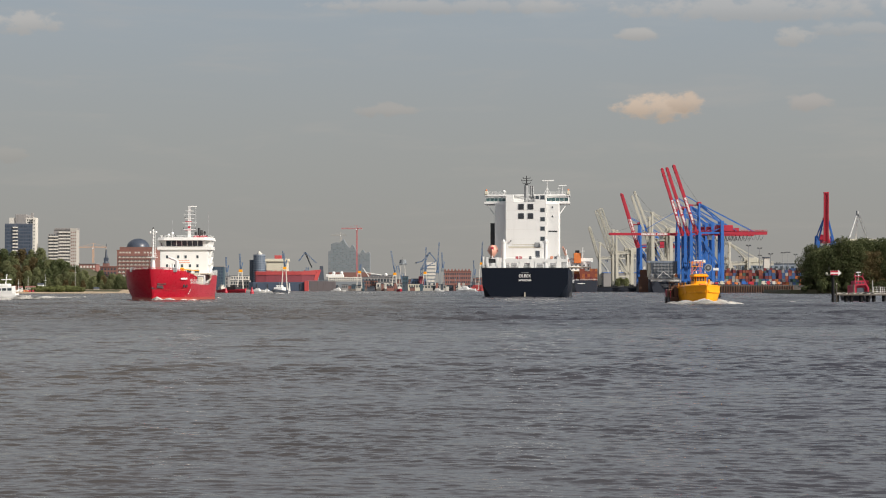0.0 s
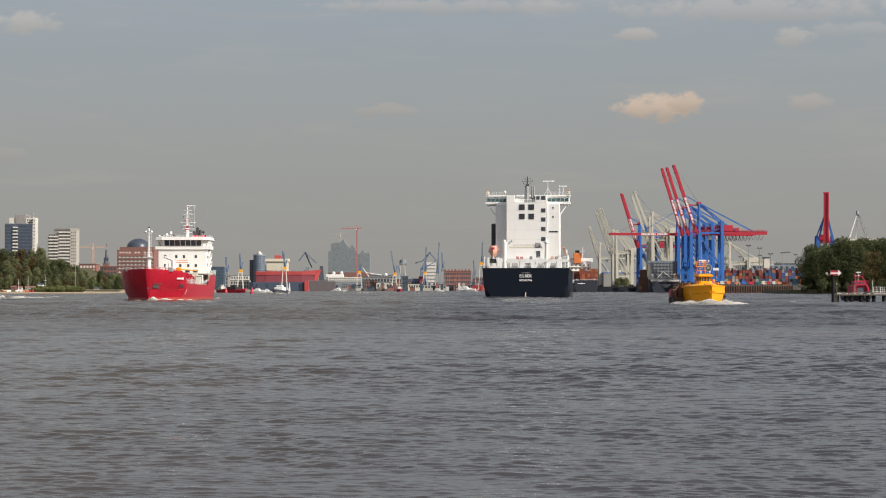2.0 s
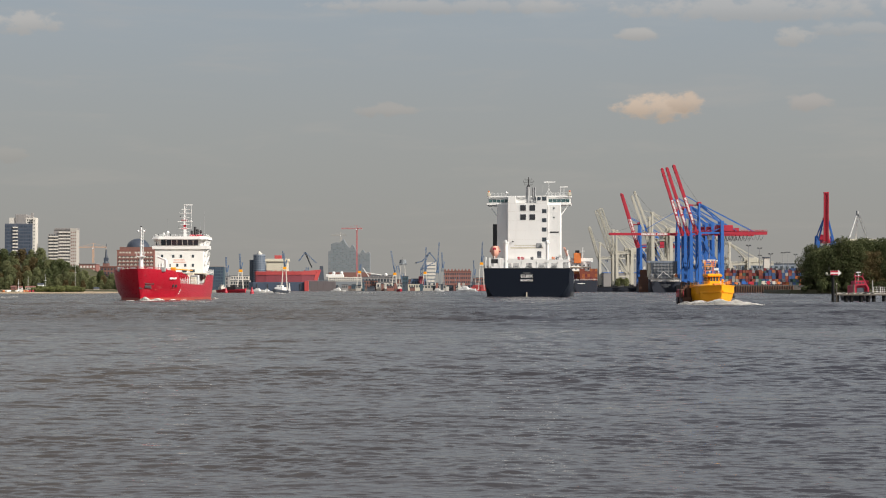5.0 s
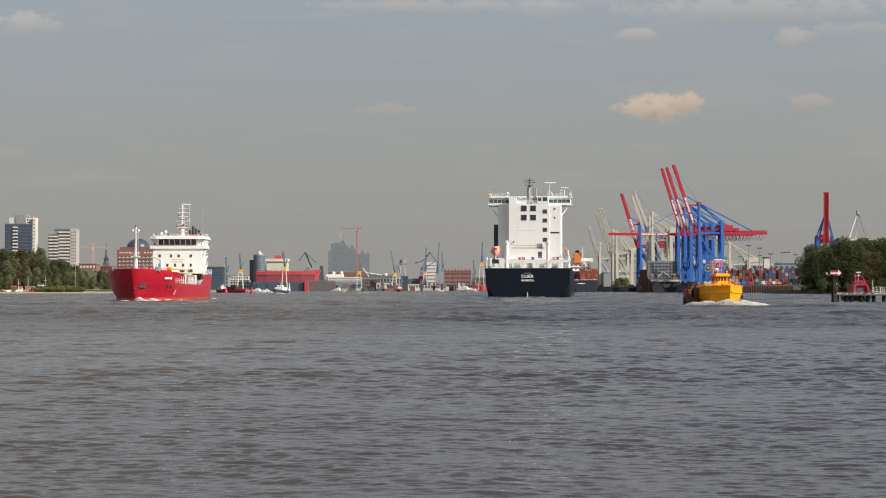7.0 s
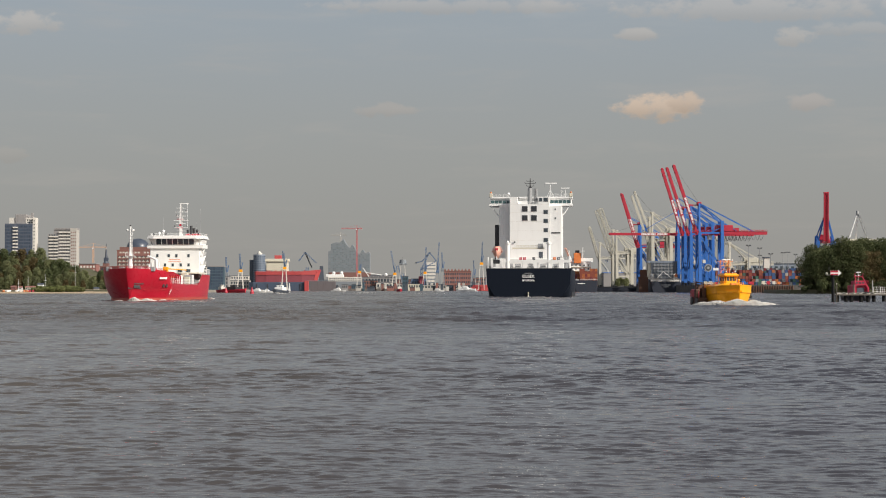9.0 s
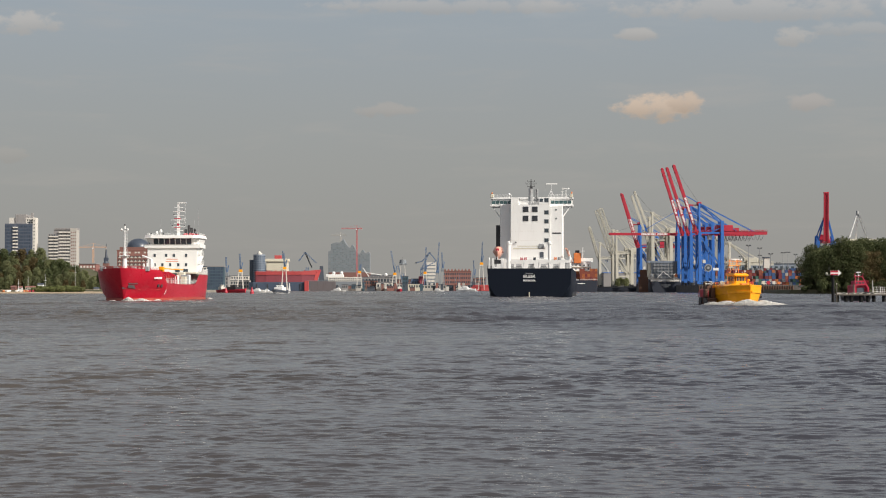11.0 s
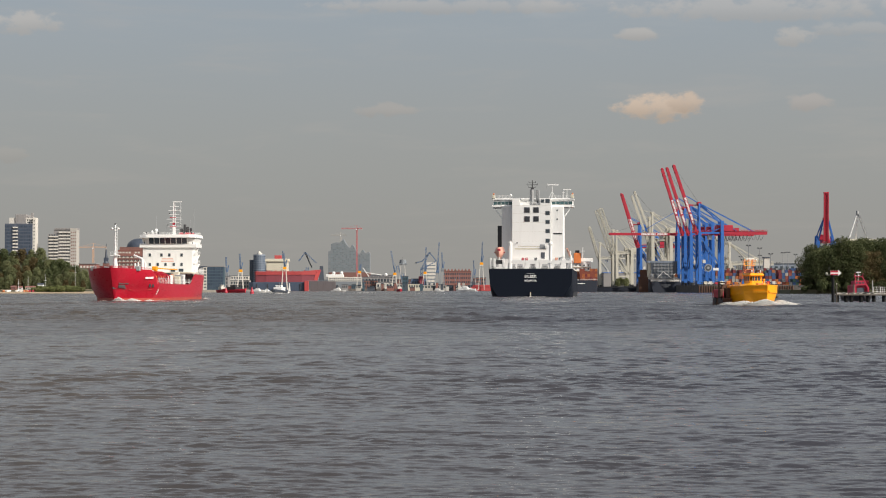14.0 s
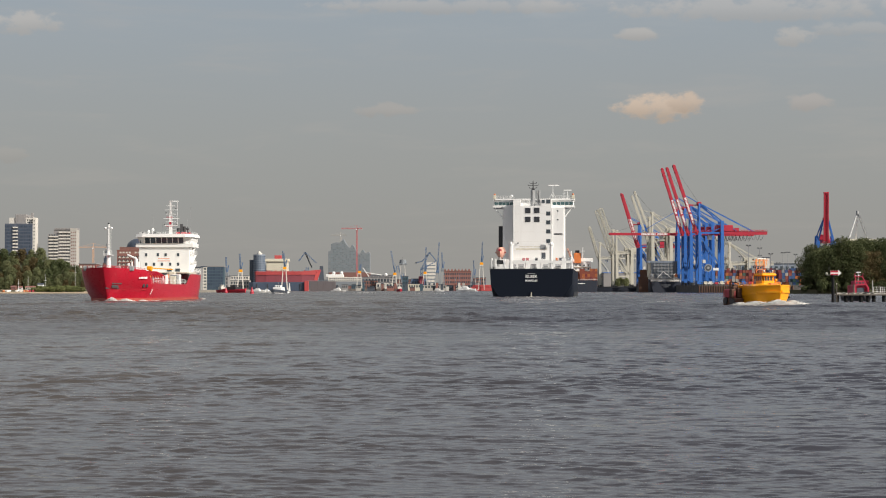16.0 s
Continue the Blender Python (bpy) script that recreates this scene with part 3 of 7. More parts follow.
    fun = part("funnel", box(B(), (0.8, 6, 13), (4.4, 9, 16.4), 0.3), "red", ship)
    for x, z in ((1.4, 17.4), (2.2, 18.4), (2.9, 17.8)):
        part("exhaust_pipe", rod(B(), (x, 6.9, 15), (x, 7.1, z), 0.33), "dark", fun, "sooty exhaust pipe", True)
    part("stern_mast", ball(rod(B(), (3.7, 7, 15.6), (3.7, 7, 17.6), 0.12), (3.7, 7, 17.2), 0.35), "dark", ship)
    part("whip_aerial", rod(B(), (3.4, 8, 15.6), (3.4, 8, 19.6), 0.04), "grey", ship)
    return ship


def build_feeder():
    """A container feeder seen from astern: the transom at y = 0, the bow along +y."""
    ship = thing("container_ship", "black-hulled container feeder with tall white superstructure, seen from astern", "ship")
    st = [(0, 13.45, 10.9, 9.05, 6.0, 0), (3, 13.5, 12.4, 9.05, 10.0, 0), (14, 13.5, 13.4, 9.05, 13.0, 0), (110, 13.5, 13.4, 9.05, 13.2, 0),
          (135, 11.0, 8.0, 10.0, 7, 0), (150, 3.0, 0.5, 12.0, 0.3, 0)]
    hull = part("hull", loft(B(), hull_rings(st, 0.86)), "black", ship, "black hull with broad transom stern", True)
    part("sheer_strake", rail(box(B(), (-13.52, -0.03, 8.9), (13.52, 0.5, 9.1)), [(-13.4, 0.1, 9.05), (-13.4, 60, 9.05)], 1.1, 2.0, 0.05), "dark", hull)
    part("rudder_stock", box(B(), (-0.15, -0.6, -1), (0.15, 0.0, 1.5)), "cream", hull)
    part("boot_topping", loft(B(), [[(s * (12.35 + o), y, z) for y in (14, 110)] for s in (1,) for z, o in ((-0.4, 1.0), (1.6, 1.25))], False), "dark_boot", hull)
    for word, size, z, w in (("EILBEK", 1.28, 6.15, 3.85), ("MONROVIA", 0.86, 4.95, 3.9)):
        cu = bpy.data.curves.new("lettering", "FONT")
        cu.body, cu.size, cu.extrude, cu.align_x, cu.offset = word, size, 0.02, "CENTER", 0.022
        tmp = bpy.data.objects.new("lettering", cu)
        scene.collection.objects.link(tmp)
        bpy.context.view_layer.update()
        me = bpy.data.meshes.new_from_object(tmp.evaluated_get(bpy.context.evaluated_depsgraph_get()))
        bpy.data.objects.remove(tmp)
        wide = max(v.co.x for v in me.vertices) - min(v.co.x for v in me.vertices)
        me.transform(Matrix.Diagonal((w / wide, 1.0, 1.0, 1.0)))
        me.materials.clear()
        me.materials.append(MAT["white"])
        ob = new("lettering", me)
        ob.parent, ob.matrix_basis = hull, pose(0, -0.10, z, 90, 0, 0)
        tagged(ob, "white painted " + word)
    part("name_bar", box(B(), (-1.2, -0.06, 7.45), (1.2, 0.02, 7.62)), "grey", hull)
    # poop deck: frame, bollards, lifeboat, winch house
    bm = box(B(), (-7.4, 0.3, 10.9), (13.3, 1.0, 11.75))
    part("stern_beam", bm, "white", ship, "white cross beam over the mooring deck")
    for x, w, z in ((-6.6, 0.75, 17.1), (6.4, 0.55, 17.1), (-12.9, 0.35, 12.6), (12.9, 0.45, 13.0), (-9.0, 0.2, 11.4), (3.0, 0.18, 11.2), (-1.8, 0.18, 11.2), (9.6, 0.18, 11.2)):
        part("post", rod(B(), (x, 0.9, 9), (x, 0.9, z), w, w * 0.9, 10), "white", ship, "", True)
    for x in (-6.6, 6.4):
        part("post_cap", ball(rod(B(), (x, 0.9, 16.8), (x, 0.9, 17.2), 0.9), (x, 0.9, 17.4), 0.5), "white", ship)
    part("poop_rail", rail(B(), [(-13.2, 0.4, 9.1), (13.2, 0.4, 9.1)], 1.1, 1.3, 0.04), "white", ship)
    part("upper_rail", rail(B(), [(-7.2, 0.6, 11.7), (13.2, 0.6, 11.7)], 0.9, 1.2, 0.04), "white", ship)
    part("mooring_deck", box(B(), (-13.2, 0.6, 8.6), (13.2, 40, 9.0)), "grey", ship)
    part("winch_house", box(B(), (-11, 10, 9.0), (11, 11.9, 12.4), 0.1), "white", ship)
    for x in (-3.5, 0.5, 4.5, 8.5, -6):
        part("winch", box(rod(B(), (x - 0.9, 4, 9.9), (x + 0.9, 4, 9.9), 0.75), (x - 1.1, 3.4, 9), (x + 1.1, 4.6, 9.6)), "grey", ship)
    for x, c in ((-2.6, "crane_red"), (-1.4, "crane_red"), (1.5, "slate"), (8.2, "orange"), (9.4, "slate")):
        part("deck_gear", box(B(), (x - 0.45, 3, 11.8), (x + 0.45, 4.2, 12.7), 0.06), c, ship)
    part("provision_crane", box(box(B(), (-5.2, 2.2, 15.3), (5.0, 3.4, 15.75)), (-4.0, 2.4, 16.1), (4.2, 3.0, 16.4)), "cream", ship, "cream stores gantry")
    part("crane_trolley", box(B(), (2.9, 2.0, 15.4), (4.6, 3.6, 17.0), 0.15), "grey", ship)
    bm = B()
    for x in np.arange(-5, 5, 1.1):
        beam(bm, (x, 2.4, 15.7), (x + 0.55, 2.4, 17.2), 0.09)
        beam(bm, (x + 0.55, 2.4, 17.2), (x + 1.1, 2.4, 15.7), 0.09)
    part("gantry_lattice", beam(bm, (-5, 2.4, 17.2), (5, 2.4, 17.2), 0.12), "white", ship)
    cradle = part("lifeboat_davit", box(box(box(B(), (-11.9, 0.2, 8.9), (-11.3, 3, 12.4)), (-8.9, 0.2, 8.9), (-8.4, 3, 12.4)), (-11.9, 0.2, 9.0), (-8.4, 1.0, 9.6)), "white", ship, "white davit cradle")
    bm = ball(B(), (0, 0, 0), 1.8, 14)
    for v in bm.verts:
        taper = 1.0 if v.co.z > 0 else 1.0 + 0.36 * v.co.z
        v.co = Vector((v.co.x * 0.92 * taper, v.co.y * 2.3, min(v.co.z, 1.35) * (1.25 if v.co.z > 0 else 1.35)))
    bmesh.ops.translate(bm, verts=bm.verts[:], vec=(-10.1, 3.6, 14.4))
    boat = part("lifeboat", bm, "salmon", ship, "faded orange enclosed lifeboat", True)
    part("hatch", box(B(), (-10.6, -0.4, 14.7), (-9.6, 0.2, 15.5), 0.1), "crane_red", boat)
    part("keel", box(B(), (-10.25, 0.1, 12.0), (-9.95, 6, 12.9)), "white", boat)
    part("fender_band", box(B(), (-11.78, 1.8, 14.25), (-8.42, 4.6, 14.5), 0.05), "crane_red", boat)
    part("lifeboat_winch", box(B(), (-11.2, 0.6, 10.6), (-9.2, 2.2, 11.9), 0.1), "dark", ship)
    part("exhaust_stack", box(B(), (-11.7, 18, 12), (-10.3, 20, 23.6), 0.1), "dark", ship, "tall sooty black exhaust casing")
    # superstructure
    bm = box(box(box(B(), (-6.5, 12, 9), (-4.1, 20, 32.4)), (-4.1, 12, 9), (2.6, 17.9, 30.1)), (2.6, 12, 9), (6.2, 20, 32.4))
    main = part("funnel_casing", bm, "white", ship, "white funnel casing")
    block = part("accommodation", box(B(), (-10.2, 15.6, 9), (10.4, 30, 30.3), 0.15), "white", ship, "white accommodation block")
    part("side_trunk", box(B(), (6.25, 12.5, 9), (10.3, 19, 29.6), 0.12), "white", ship)
    for x in (-1.62, 1.35):
        for z in (25.6, 28.55):
            lou = part("louvre", box(B(), (x - 0.88, 11.9, z - 0.88), (x + 0.88, 12.04, z + 0.88)), "slate", main, "dark square ventilation louvre")
            bm = B()
            for i in range(6):
                box(bm, (x - 0.84, 11.84, z - 0.8 + 0.28 * i), (x + 0.84, 11.92, z - 0.66 + 0.28 * i))
            part("slat", bm, "dark", lou)
    for z in (18.4, 21.6, 24.6, 27.5, 31.5):
        wd = part("window", box(B(), (4.55, 11.9, z - 0.55), (5.75, 12.04, z + 0.55)), "glass", main)
        part("window_frame", box(B(), (4.4, 11.96, z - 0.7), (5.9, 12.02, z + 0.7)), "grey", wd)
    part("window", box(B(), (3.0, 11.9, 31.0), (4.0, 12.04, 32.0)), "glass", main)
    part("door", box(B(), (2.9, 11.92, 12.3), (4.2, 12.04, 14.6)), "slate", main)
    part("lamp_bracket", ball(B(), (-4.9, 11.7, 17.7), 0.28), "dark", main)
    for z in (25.5, 28.4):
        part("porthole", box(B(), (8.05, 12.4, z - 0.25), (8.45, 12.54, z + 0.25)), "glass", block)
    part("vent_slot", box(B(), (7.0, 12.4, 20.55), (9.8, 12.56, 20.95)), "dark", block)
    for z in (12.2, 15.3, 18.3, 21.4, 24.4, 27.4, 30.0):
        part("deck_seam", box(B(), (-6.52, 11.985, z), (6.22, 12.03, z + 0.04)), "tower_white", main)
    # bridge deck with wings
    br = part("bridge_deck", prism(B(), [(-13.55, 16.5), (13.75, 16.5), (13.75, 27), (-13.55, 27)], 29.75, 30.35), "white", ship, "white open bridge wings")
    part("wheelhouse", box(B(), (-13.2, 18.2, 30.3), (13.4, 26, 32.3), 0.1), "white", br)
    for x0, x1, n in ((-13.1, -6.7, 5), (6.3, 13.2, 5)):
        for i in range(n):
            w = (x1 - x0) / n
            part("window", box(B(), (x0 + i * w + 0.1, 18.08, 30.65), (x0 + (i + 1) * w - 0.1, 18.25, 31.6)), "wing_glass", br)
    part("bridge_roof", box(B(), (-13.6, 17.6, 32.2), (13.8, 27, 32.75), 0.1), "white", br)
    part("roof_rail", rail(B(), [(-13.4, 17.7, 32.7), (-6.6, 17.7, 32.7)], 1.0, 1.2, 0.05), "white", br)
    part("roof_rail", rail(B(), [(6.2, 17.7, 32.7), (13.6, 17.7, 32.7)], 1.0, 1.2, 0.05), "white", br)
    part("casing_rail", rail(B(), [(-4.0, 12.2, 30.1), (2.5, 12.2, 30.1)], 1.0, 1.0, 0.05), "white", br)
    for x in (-13.0, 13.2):
        part("wing_lamp", box(B(), (x - 0.5, 17.4, 32.7), (x + 0.5, 18.2, 33.9), 0.1), "cream", br)
        part("lamp_top", ball(B(), (x, 17.8, 34.2), 0.3), "orange", br)
    for s in (-1, 1):
        part("wing_brace", beam(B(), (12.9 * s, 17.2, 29.8), (10.3 * s, 17.2, 26.2), 0.30), "white", br)
    # masts
    part("funnel_top", rod(B(), (-0.1, 14, 30), (-0.1, 14, 35.4), 0.85, 0.65), "grey", main, "", True)
    for x in (1.5, 2.1):
        part("exhaust_pipe", rod(B(), (x, 14, 31), (x, 14, 35.2), 0.3), "grey", main, "", True)
    mast = part("signal_mast", beam(rod(B(), (0, 15, 34), (0, 15, 38.6), 0.28, 0.12), (-0.5, 14.9, 35.6), (0.5, 14.9, 35.6), 0.6), "dark", ship, "dark signal mast with yards")
    for z, w in ((36.1, 1.2), (37.0, 1.7), (37.7, 1.1)):
        part("yard", beam(beam(beam(B(), (-w, 15, z), (w, 15, z), 0.14), (-w, 15, z), (-w, 15, z + 0.5), 0.12), (w, 15, z), (w, 15, z + 0.5), 0.12), "dark", mast)
    rad = part("radar_mast", beam(beam(beam(B(), (6.5, 18, 32.6), (6.5, 18, 37), 0.16), (5.3, 18, 32.6), (6.5, 18, 35), 0.12), (7.7, 18, 32.6), (6.5, 18, 35), 0.12), "white", ship, "white tripod radar mast")
    part("scanner", box(B(), (4.9, 17.7, 37.0), (8.6, 18.0, 37.35)), "white", rad)
    part("wing_radar", box(beam(B(), (11.4, 18, 32.6), (11.4, 18, 35.4), 0.2), (10.1, 17.7, 35.4), (12.7, 18.0, 35.7)), "white", ship)
    part("aerial", beam(beam(B(), (10.2, 18, 32.6), (10.2, 18, 35.8), 0.12), (9.7, 18, 34.6), (10.7, 18, 34.6), 0.12), "white", ship)
    part("aerial", beam(B(), (4.3, 18, 32.6), (4.6, 18, 36.9), 0.07), "grey", ship)
    part("satellite_dome", ball(rod(B(), (-7.3, 18, 32.6), (-7.3, 18, 33.4), 0.2), (-7.3, 18, 33.7), 0.5), "white", ship, "", True)
    # starboard gangway and cargo fittings forward of the house
    bm = B()
    for i in range(5):
        beam(bm, (12.4, 14 + 7 * i, 9), (12.4, 14 + 7 * i, 13 + (i % 3) * 1.2), 0.3)
    rail(bm, [(12.8, 10, 12.0), (12.8, 60, 12.0)], 1.2, 2.0, 0.06)
    part("lashing_bridge", bm, "white", ship)
    part("gangway", beam(B(), (11.6, 6, 15.6), (13.0, 26, 11.5), 0.6, 0.35), "salmon", ship, "folded gangway")
    part("hatch_stack", box(B(), (-11.5, 34, 9), (11.5, 130, 12)), "grey", ship)
    return ship


def build_workboat():
    """A yellow work launch with a rusty pontoon lashed alongside; the bow points along -y, the wheelhouse stands at the origin."""
    boat = thing("workboat", "yellow steel work launch pushing a white bow wave", "boat")
    st = [(-4.75, 0.06, 0.04, 3.10, 0.04, 0.25), (-3.6, 1.62, 1.15, 3.04, 0.9, 0.2), (-2.5, 2.72, 2.15, 2.96, 1.8, 0.1), (-1.7, 2.88, 2.45, 2.88, 2.1, 0),
          (0.6, 2.90, 2.6, 2.74, 2.2, 0), (3.2, 2.8, 2.5, 2.62, 2.1, 0), (5.6, 2.5, 2.2, 2.55, 1.8, 0)]
    hull = part("hull", loft(B(), hull_rings(st)), "yellow", boat, "bright yellow blunt-bowed steel hull", True)

    def belt(drop, w, out):
        bm = B()
        for s in (1, -1):
            pts = [(s * (d * (1 - 0.10 * drop) + out), y + 0.12 * drop, t - drop) for y, d, _, t, _, _ in st]
            for a, b in zip(pts, pts[1:]):
                beam(bm, a, b, w, w)
        return bm

    part("rubbing_strake", belt(0.95, 0.30, 0.12), "yellow", hull)
    part("gunwale", belt(0.0, 0.14, 0.0), "yellow", hull)
    part("stem_fender", rod(rod(B(), (0, -4.76, 3.0), (0, -4.62, 1.5), 0.09, n=8), (0, -4.62, 1.5), (0, -4.45, 0.5), 0.08, n=8), "yellow", hull, "", True)
    # trunk cabin
    fore = part("trunk_cabin", loft(B(), [[(-w, y, 1.9), (-w, y, h), (-w * 0.55, y, h + r), (w * 0.55, y, h + r), (w, y, h), (w, y, 1.9)] for y, w, h, r in ((-3.1, 1.5, 2.9, 0.05), (-2.6, 1.95, 2.98, 0.16), (-1.0, 2.4, 3.0, 0.36), (4.3, 2.4, 2.9, 0.30))]), "yellow", boat, "low yellow trunk cabin with a hipped top")
    part("skylight", box(box(B(), (-0.5, -2.5, 3.0), (0.5, -1.7, 3.34), 0.04), (-0.4, -2.4, 3.34), (0.4, -1.8, 3.38)), "orange", fore)
    part("trunk_rail", rail(B(), [(-2.3, -0.4, 2.95), (-2.3, 4.2, 2.9)], 0.6, 1.0, 0.035), "yellow", fore)
    part("trunk_rail", rail(B(), [(2.3, -0.4, 2.95), (2.3, 4.2, 2.9)], 0.6, 1.0, 0.035), "yellow", fore)
    # wheelhouse: a sill, thin posts with panes between them, a broad flat roof
    def ring(w, y0, y1, z):
        return [(-w, y0 + 0.25, z), (-w * 0.72, y0, z), (w * 0.72, y0, z), (w, y0 + 0.25, z), (w, y1, z), (-w, y1, z), (-w, y0 + 0.25, z)]
    cab = part("wheelhouse", loft(B(), [ring(1.28, -1.35, 1.5, 3.0), ring(1.25, -1.3, 1.5, 3.75)]), "yellow", boat, "yellow wheelhouse with windows all round")
    part("back_wall", box(B(), (-1.15, 1.30, 3.7), (1.15, 1.45, 4.55)), "yellow", cab)
    for x in (-1.2, -0.86, -0.3, 0.3, 0.86, 1.2):
        y = -1.27 if abs(x) < 1 else -1.02
        part("window_post", beam(B(), (x, y, 3.7), (x * 0.97, y + 0.08, 4.6), 0.10), "yellow", cab)
    for x, w in ((-0.58, 0.24), (0.0, 0.27), (0.58, 0.24)):
        part("window", box(B(), (x - w, -1.25, 3.75), (x + w, -1.20, 4.55)), "glass", cab)
    for s in (-1, 1):
        for y in (-0.6, 0.25, 1.0):
            part("window", box(B(), (s * 1.19 - 0.03, y - 0.36, 3.75), (s * 1.19 + 0.03, y + 0.36, 4.5)), "glass", cab)
            part("window_post", box(B(), (s * 1.20 - 0.05, y + 0.38, 3.7), (s * 1.20 + 0.05, y + 0.47, 4.6)), "yellow", cab)
    roof = part("roof", box(box(B(), (-1.52, -1.75, 4.42), (1.52, 1.9, 4.80), 0.14), (-1.25, -1.4, 4.78), (1.25, 1.6, 4.92), 0.05), "yellow", cab, "yellow overhanging flat roof")
    for x in (-0.9, 0.9):
        part("search_lamp", ball(rod(B(), (x, -1.2, 4.85), (x, -1.2, 5.1), 0.04), (x, -1.25, 5.2), 0.15), "white", roof)
    part("horn", rod(B(), (0.3, -1.5, 5.0), (0.3, -1.0, 5.0), 0.11, 0.04), "grey", roof)
    reshape(cab, (0, -0.2, 0), (0.80, 0.74, 1))
    # folding mast: two legs, platforms and rails
    bm = B()
    for x in (-0.75, 0.75):
        beam(bm, (x, 1.2, 3.2), (x * 0.85, 1.5, 7.0), 0.07)
        beam(bm, (x, 2.6, 3.1), (x * 0.85, 1.7, 7.0), 0.06)
        for z in (5.3, 5.9, 6.5):
            beam(bm, (x * 0.95, 1.3, z), (x * 0.95, 2.1, z), 0.05)
    for z, w in ((5.45, 0.9), (6.1, 0.85), (6.75, 1.25)):
        beam(bm, (-w, 1.45, z), (w, 1.45, z), 0.06)
    beam(bm, (-0.85, 1.3, 5.0), (0.7, 1.5, 6.7), 0.05)
    frame_mast = part("mast", bm, "orange", boat, "orange-yellow frame mast")
    part("platform", rail(box(B(), (-0.9, 1.2, 6.05), (0.9, 2.0, 6.13)), [(-0.9, 1.2, 6.1), (0.9, 1.2, 6.1)], 0.8, 0.6, 0.03), "yellow", frame_mast)
    part("radar", box(rod(B(), (0.2, 1.5, 6.75), (0.2, 1.5, 7.0), 0.08), (-0.4, 1.4, 7.0), (0.9, 1.6, 7.14)), "white", frame_mast)
    part("lamp", ball(B(), (1.2, 1.45, 6.95), 0.15), "white", frame_mast)
    part("lamp", ball(B(), (-1.2, 1.45, 6.95), 0.13), "dark", frame_mast)
    part("lamp", ball(B(), (-0.5, 1.2, 5.6), 0.13), "dark", frame_mast)
    part("aerial", rod(B(), (0.1, 1.7, 6.8), (0.1, 1.7, 10.2), 0.035, 0.02), "grey", boat)
    part("aerial", rod(B(), (-1.0, 1.4, 3.0), (-1.05, 1.4, 7.9), 0.03, 0.015), "grey", boat)
    # deck gear
    part("deck_rail", rail(B(), [(-2.8, 0.4, 2.72), (-2.7, 3.0, 2.6), (-2.4, 5.5, 2.5)], 0.45, 1.1, 0.035), "yellow", boat)
    part("deck_rail", rail(B(), [(2.8, 0.4, 2.72), (2.7, 3.0, 2.6), (2.4, 5.5, 2.5)], 0.45, 1.1, 0.035), "yellow", boat)
    part("bitt", box(box(B(), (-0.35, -4.1, 2.3), (-0.15, -3.9, 3.25)), (-0.6, -4.08, 2.95), (0.6, -3.92, 3.1)), "yellow", boat)
    part("bitt_post", box(B(), (0.15, -4.1, 2.3), (0.35, -3.9, 3.25)), "yellow", boat)
    part("vent_cowl", ball(rod(B(), (1.5, -0.4, 3.0), (1.5, -0.4, 3.75), 0.14), (1.5, -0.5, 3.85), 0.22), "yellow", boat, "", True)
    part("deck_winch", rod(box(B(), (1.3, 2.9, 3.1), (1.9, 3.8, 3.4)), (1.2, 3.35, 3.6), (2.0, 3.35, 3.6), 0.33, n=10), "orange", boat)
    part("life_ring", rod(B(), (0.98, 0.6, 3.42), (1.06, 0.6, 3.42), 0.28, n=12), "white", boat)
    for y in (-1.6, 0.6):
        part("tyre_fender", rod(B(), (2.78, y, 1.5), (3.05, y, 1.5), 0.36, n=12), "dark", boat, "hanging black tyre")
    return boat


def build_pontoon():
    """The rusty work pontoon alongside the launch, in the launch's space."""
    pon = thing("work_pontoon", "rusty brown work pontoon with fenders, lashed to the yellow launch", "barge")
    part("hull", box(B(), (-3.9, 1.2, -0.8), (-2.45, 5.2, 1.2), 0.15), "rust", pon)
    for i in range(2):
        part("tyre_fender", rod(B(), (-4.05, 2.2 + 1.9 * i, 0.75), (-3.85, 2.2 + 1.9 * i, 0.75), 0.55, n=10), "dark", pon)
    for x in (-3.7, -2.9):
        part("tyre_fender", rod(B(), (x, 1.58, 0.5), (x, 1.35, 0.5), 0.45, n=10), "dark", pon)
    part("fender_log", rod(B(), (-4.1, 1.2, 0.15), (-2.6, 1.2, 0.15), 0.38, n=8), "dark", pon)
    part("deckhouse", box(B(), (-3.8, 3.2, 1.2), (-2.6, 5.0, 2.5), 0.1), "crane_red", pon, "dull red steel box")
    for x, y, h in ((-3.8, 2.2, 2.5), (-3.2, 2.9, 2.9), (-2.8, 2.2, 2.7), (-2.7, 3.6, 3.2)):
        part("bollard_post", box(B(), (x - 0.35, y - 0.4, 1.2), (x + 0.35, y + 0.4, h), 0.08), "rust", pon)
    part("pipe_davit", beam(beam(B(), (-3.5, 3.6, 1.2), (-3.5, 3.6, 3.6), 0.2), (-3.5, 3.6, 3.6), (-2.7, 2.6, 3.4), 0.15), "rust", pon)
    part("rail", rail(B(), [(-3.85, 1.3, 1.2), (-3.85, 5.1, 1.2)], 1.0, 1.6, 0.05), "crane_red", pon)
    for ob in pon.children:
        ob.location.x -= 0.45
    return pon


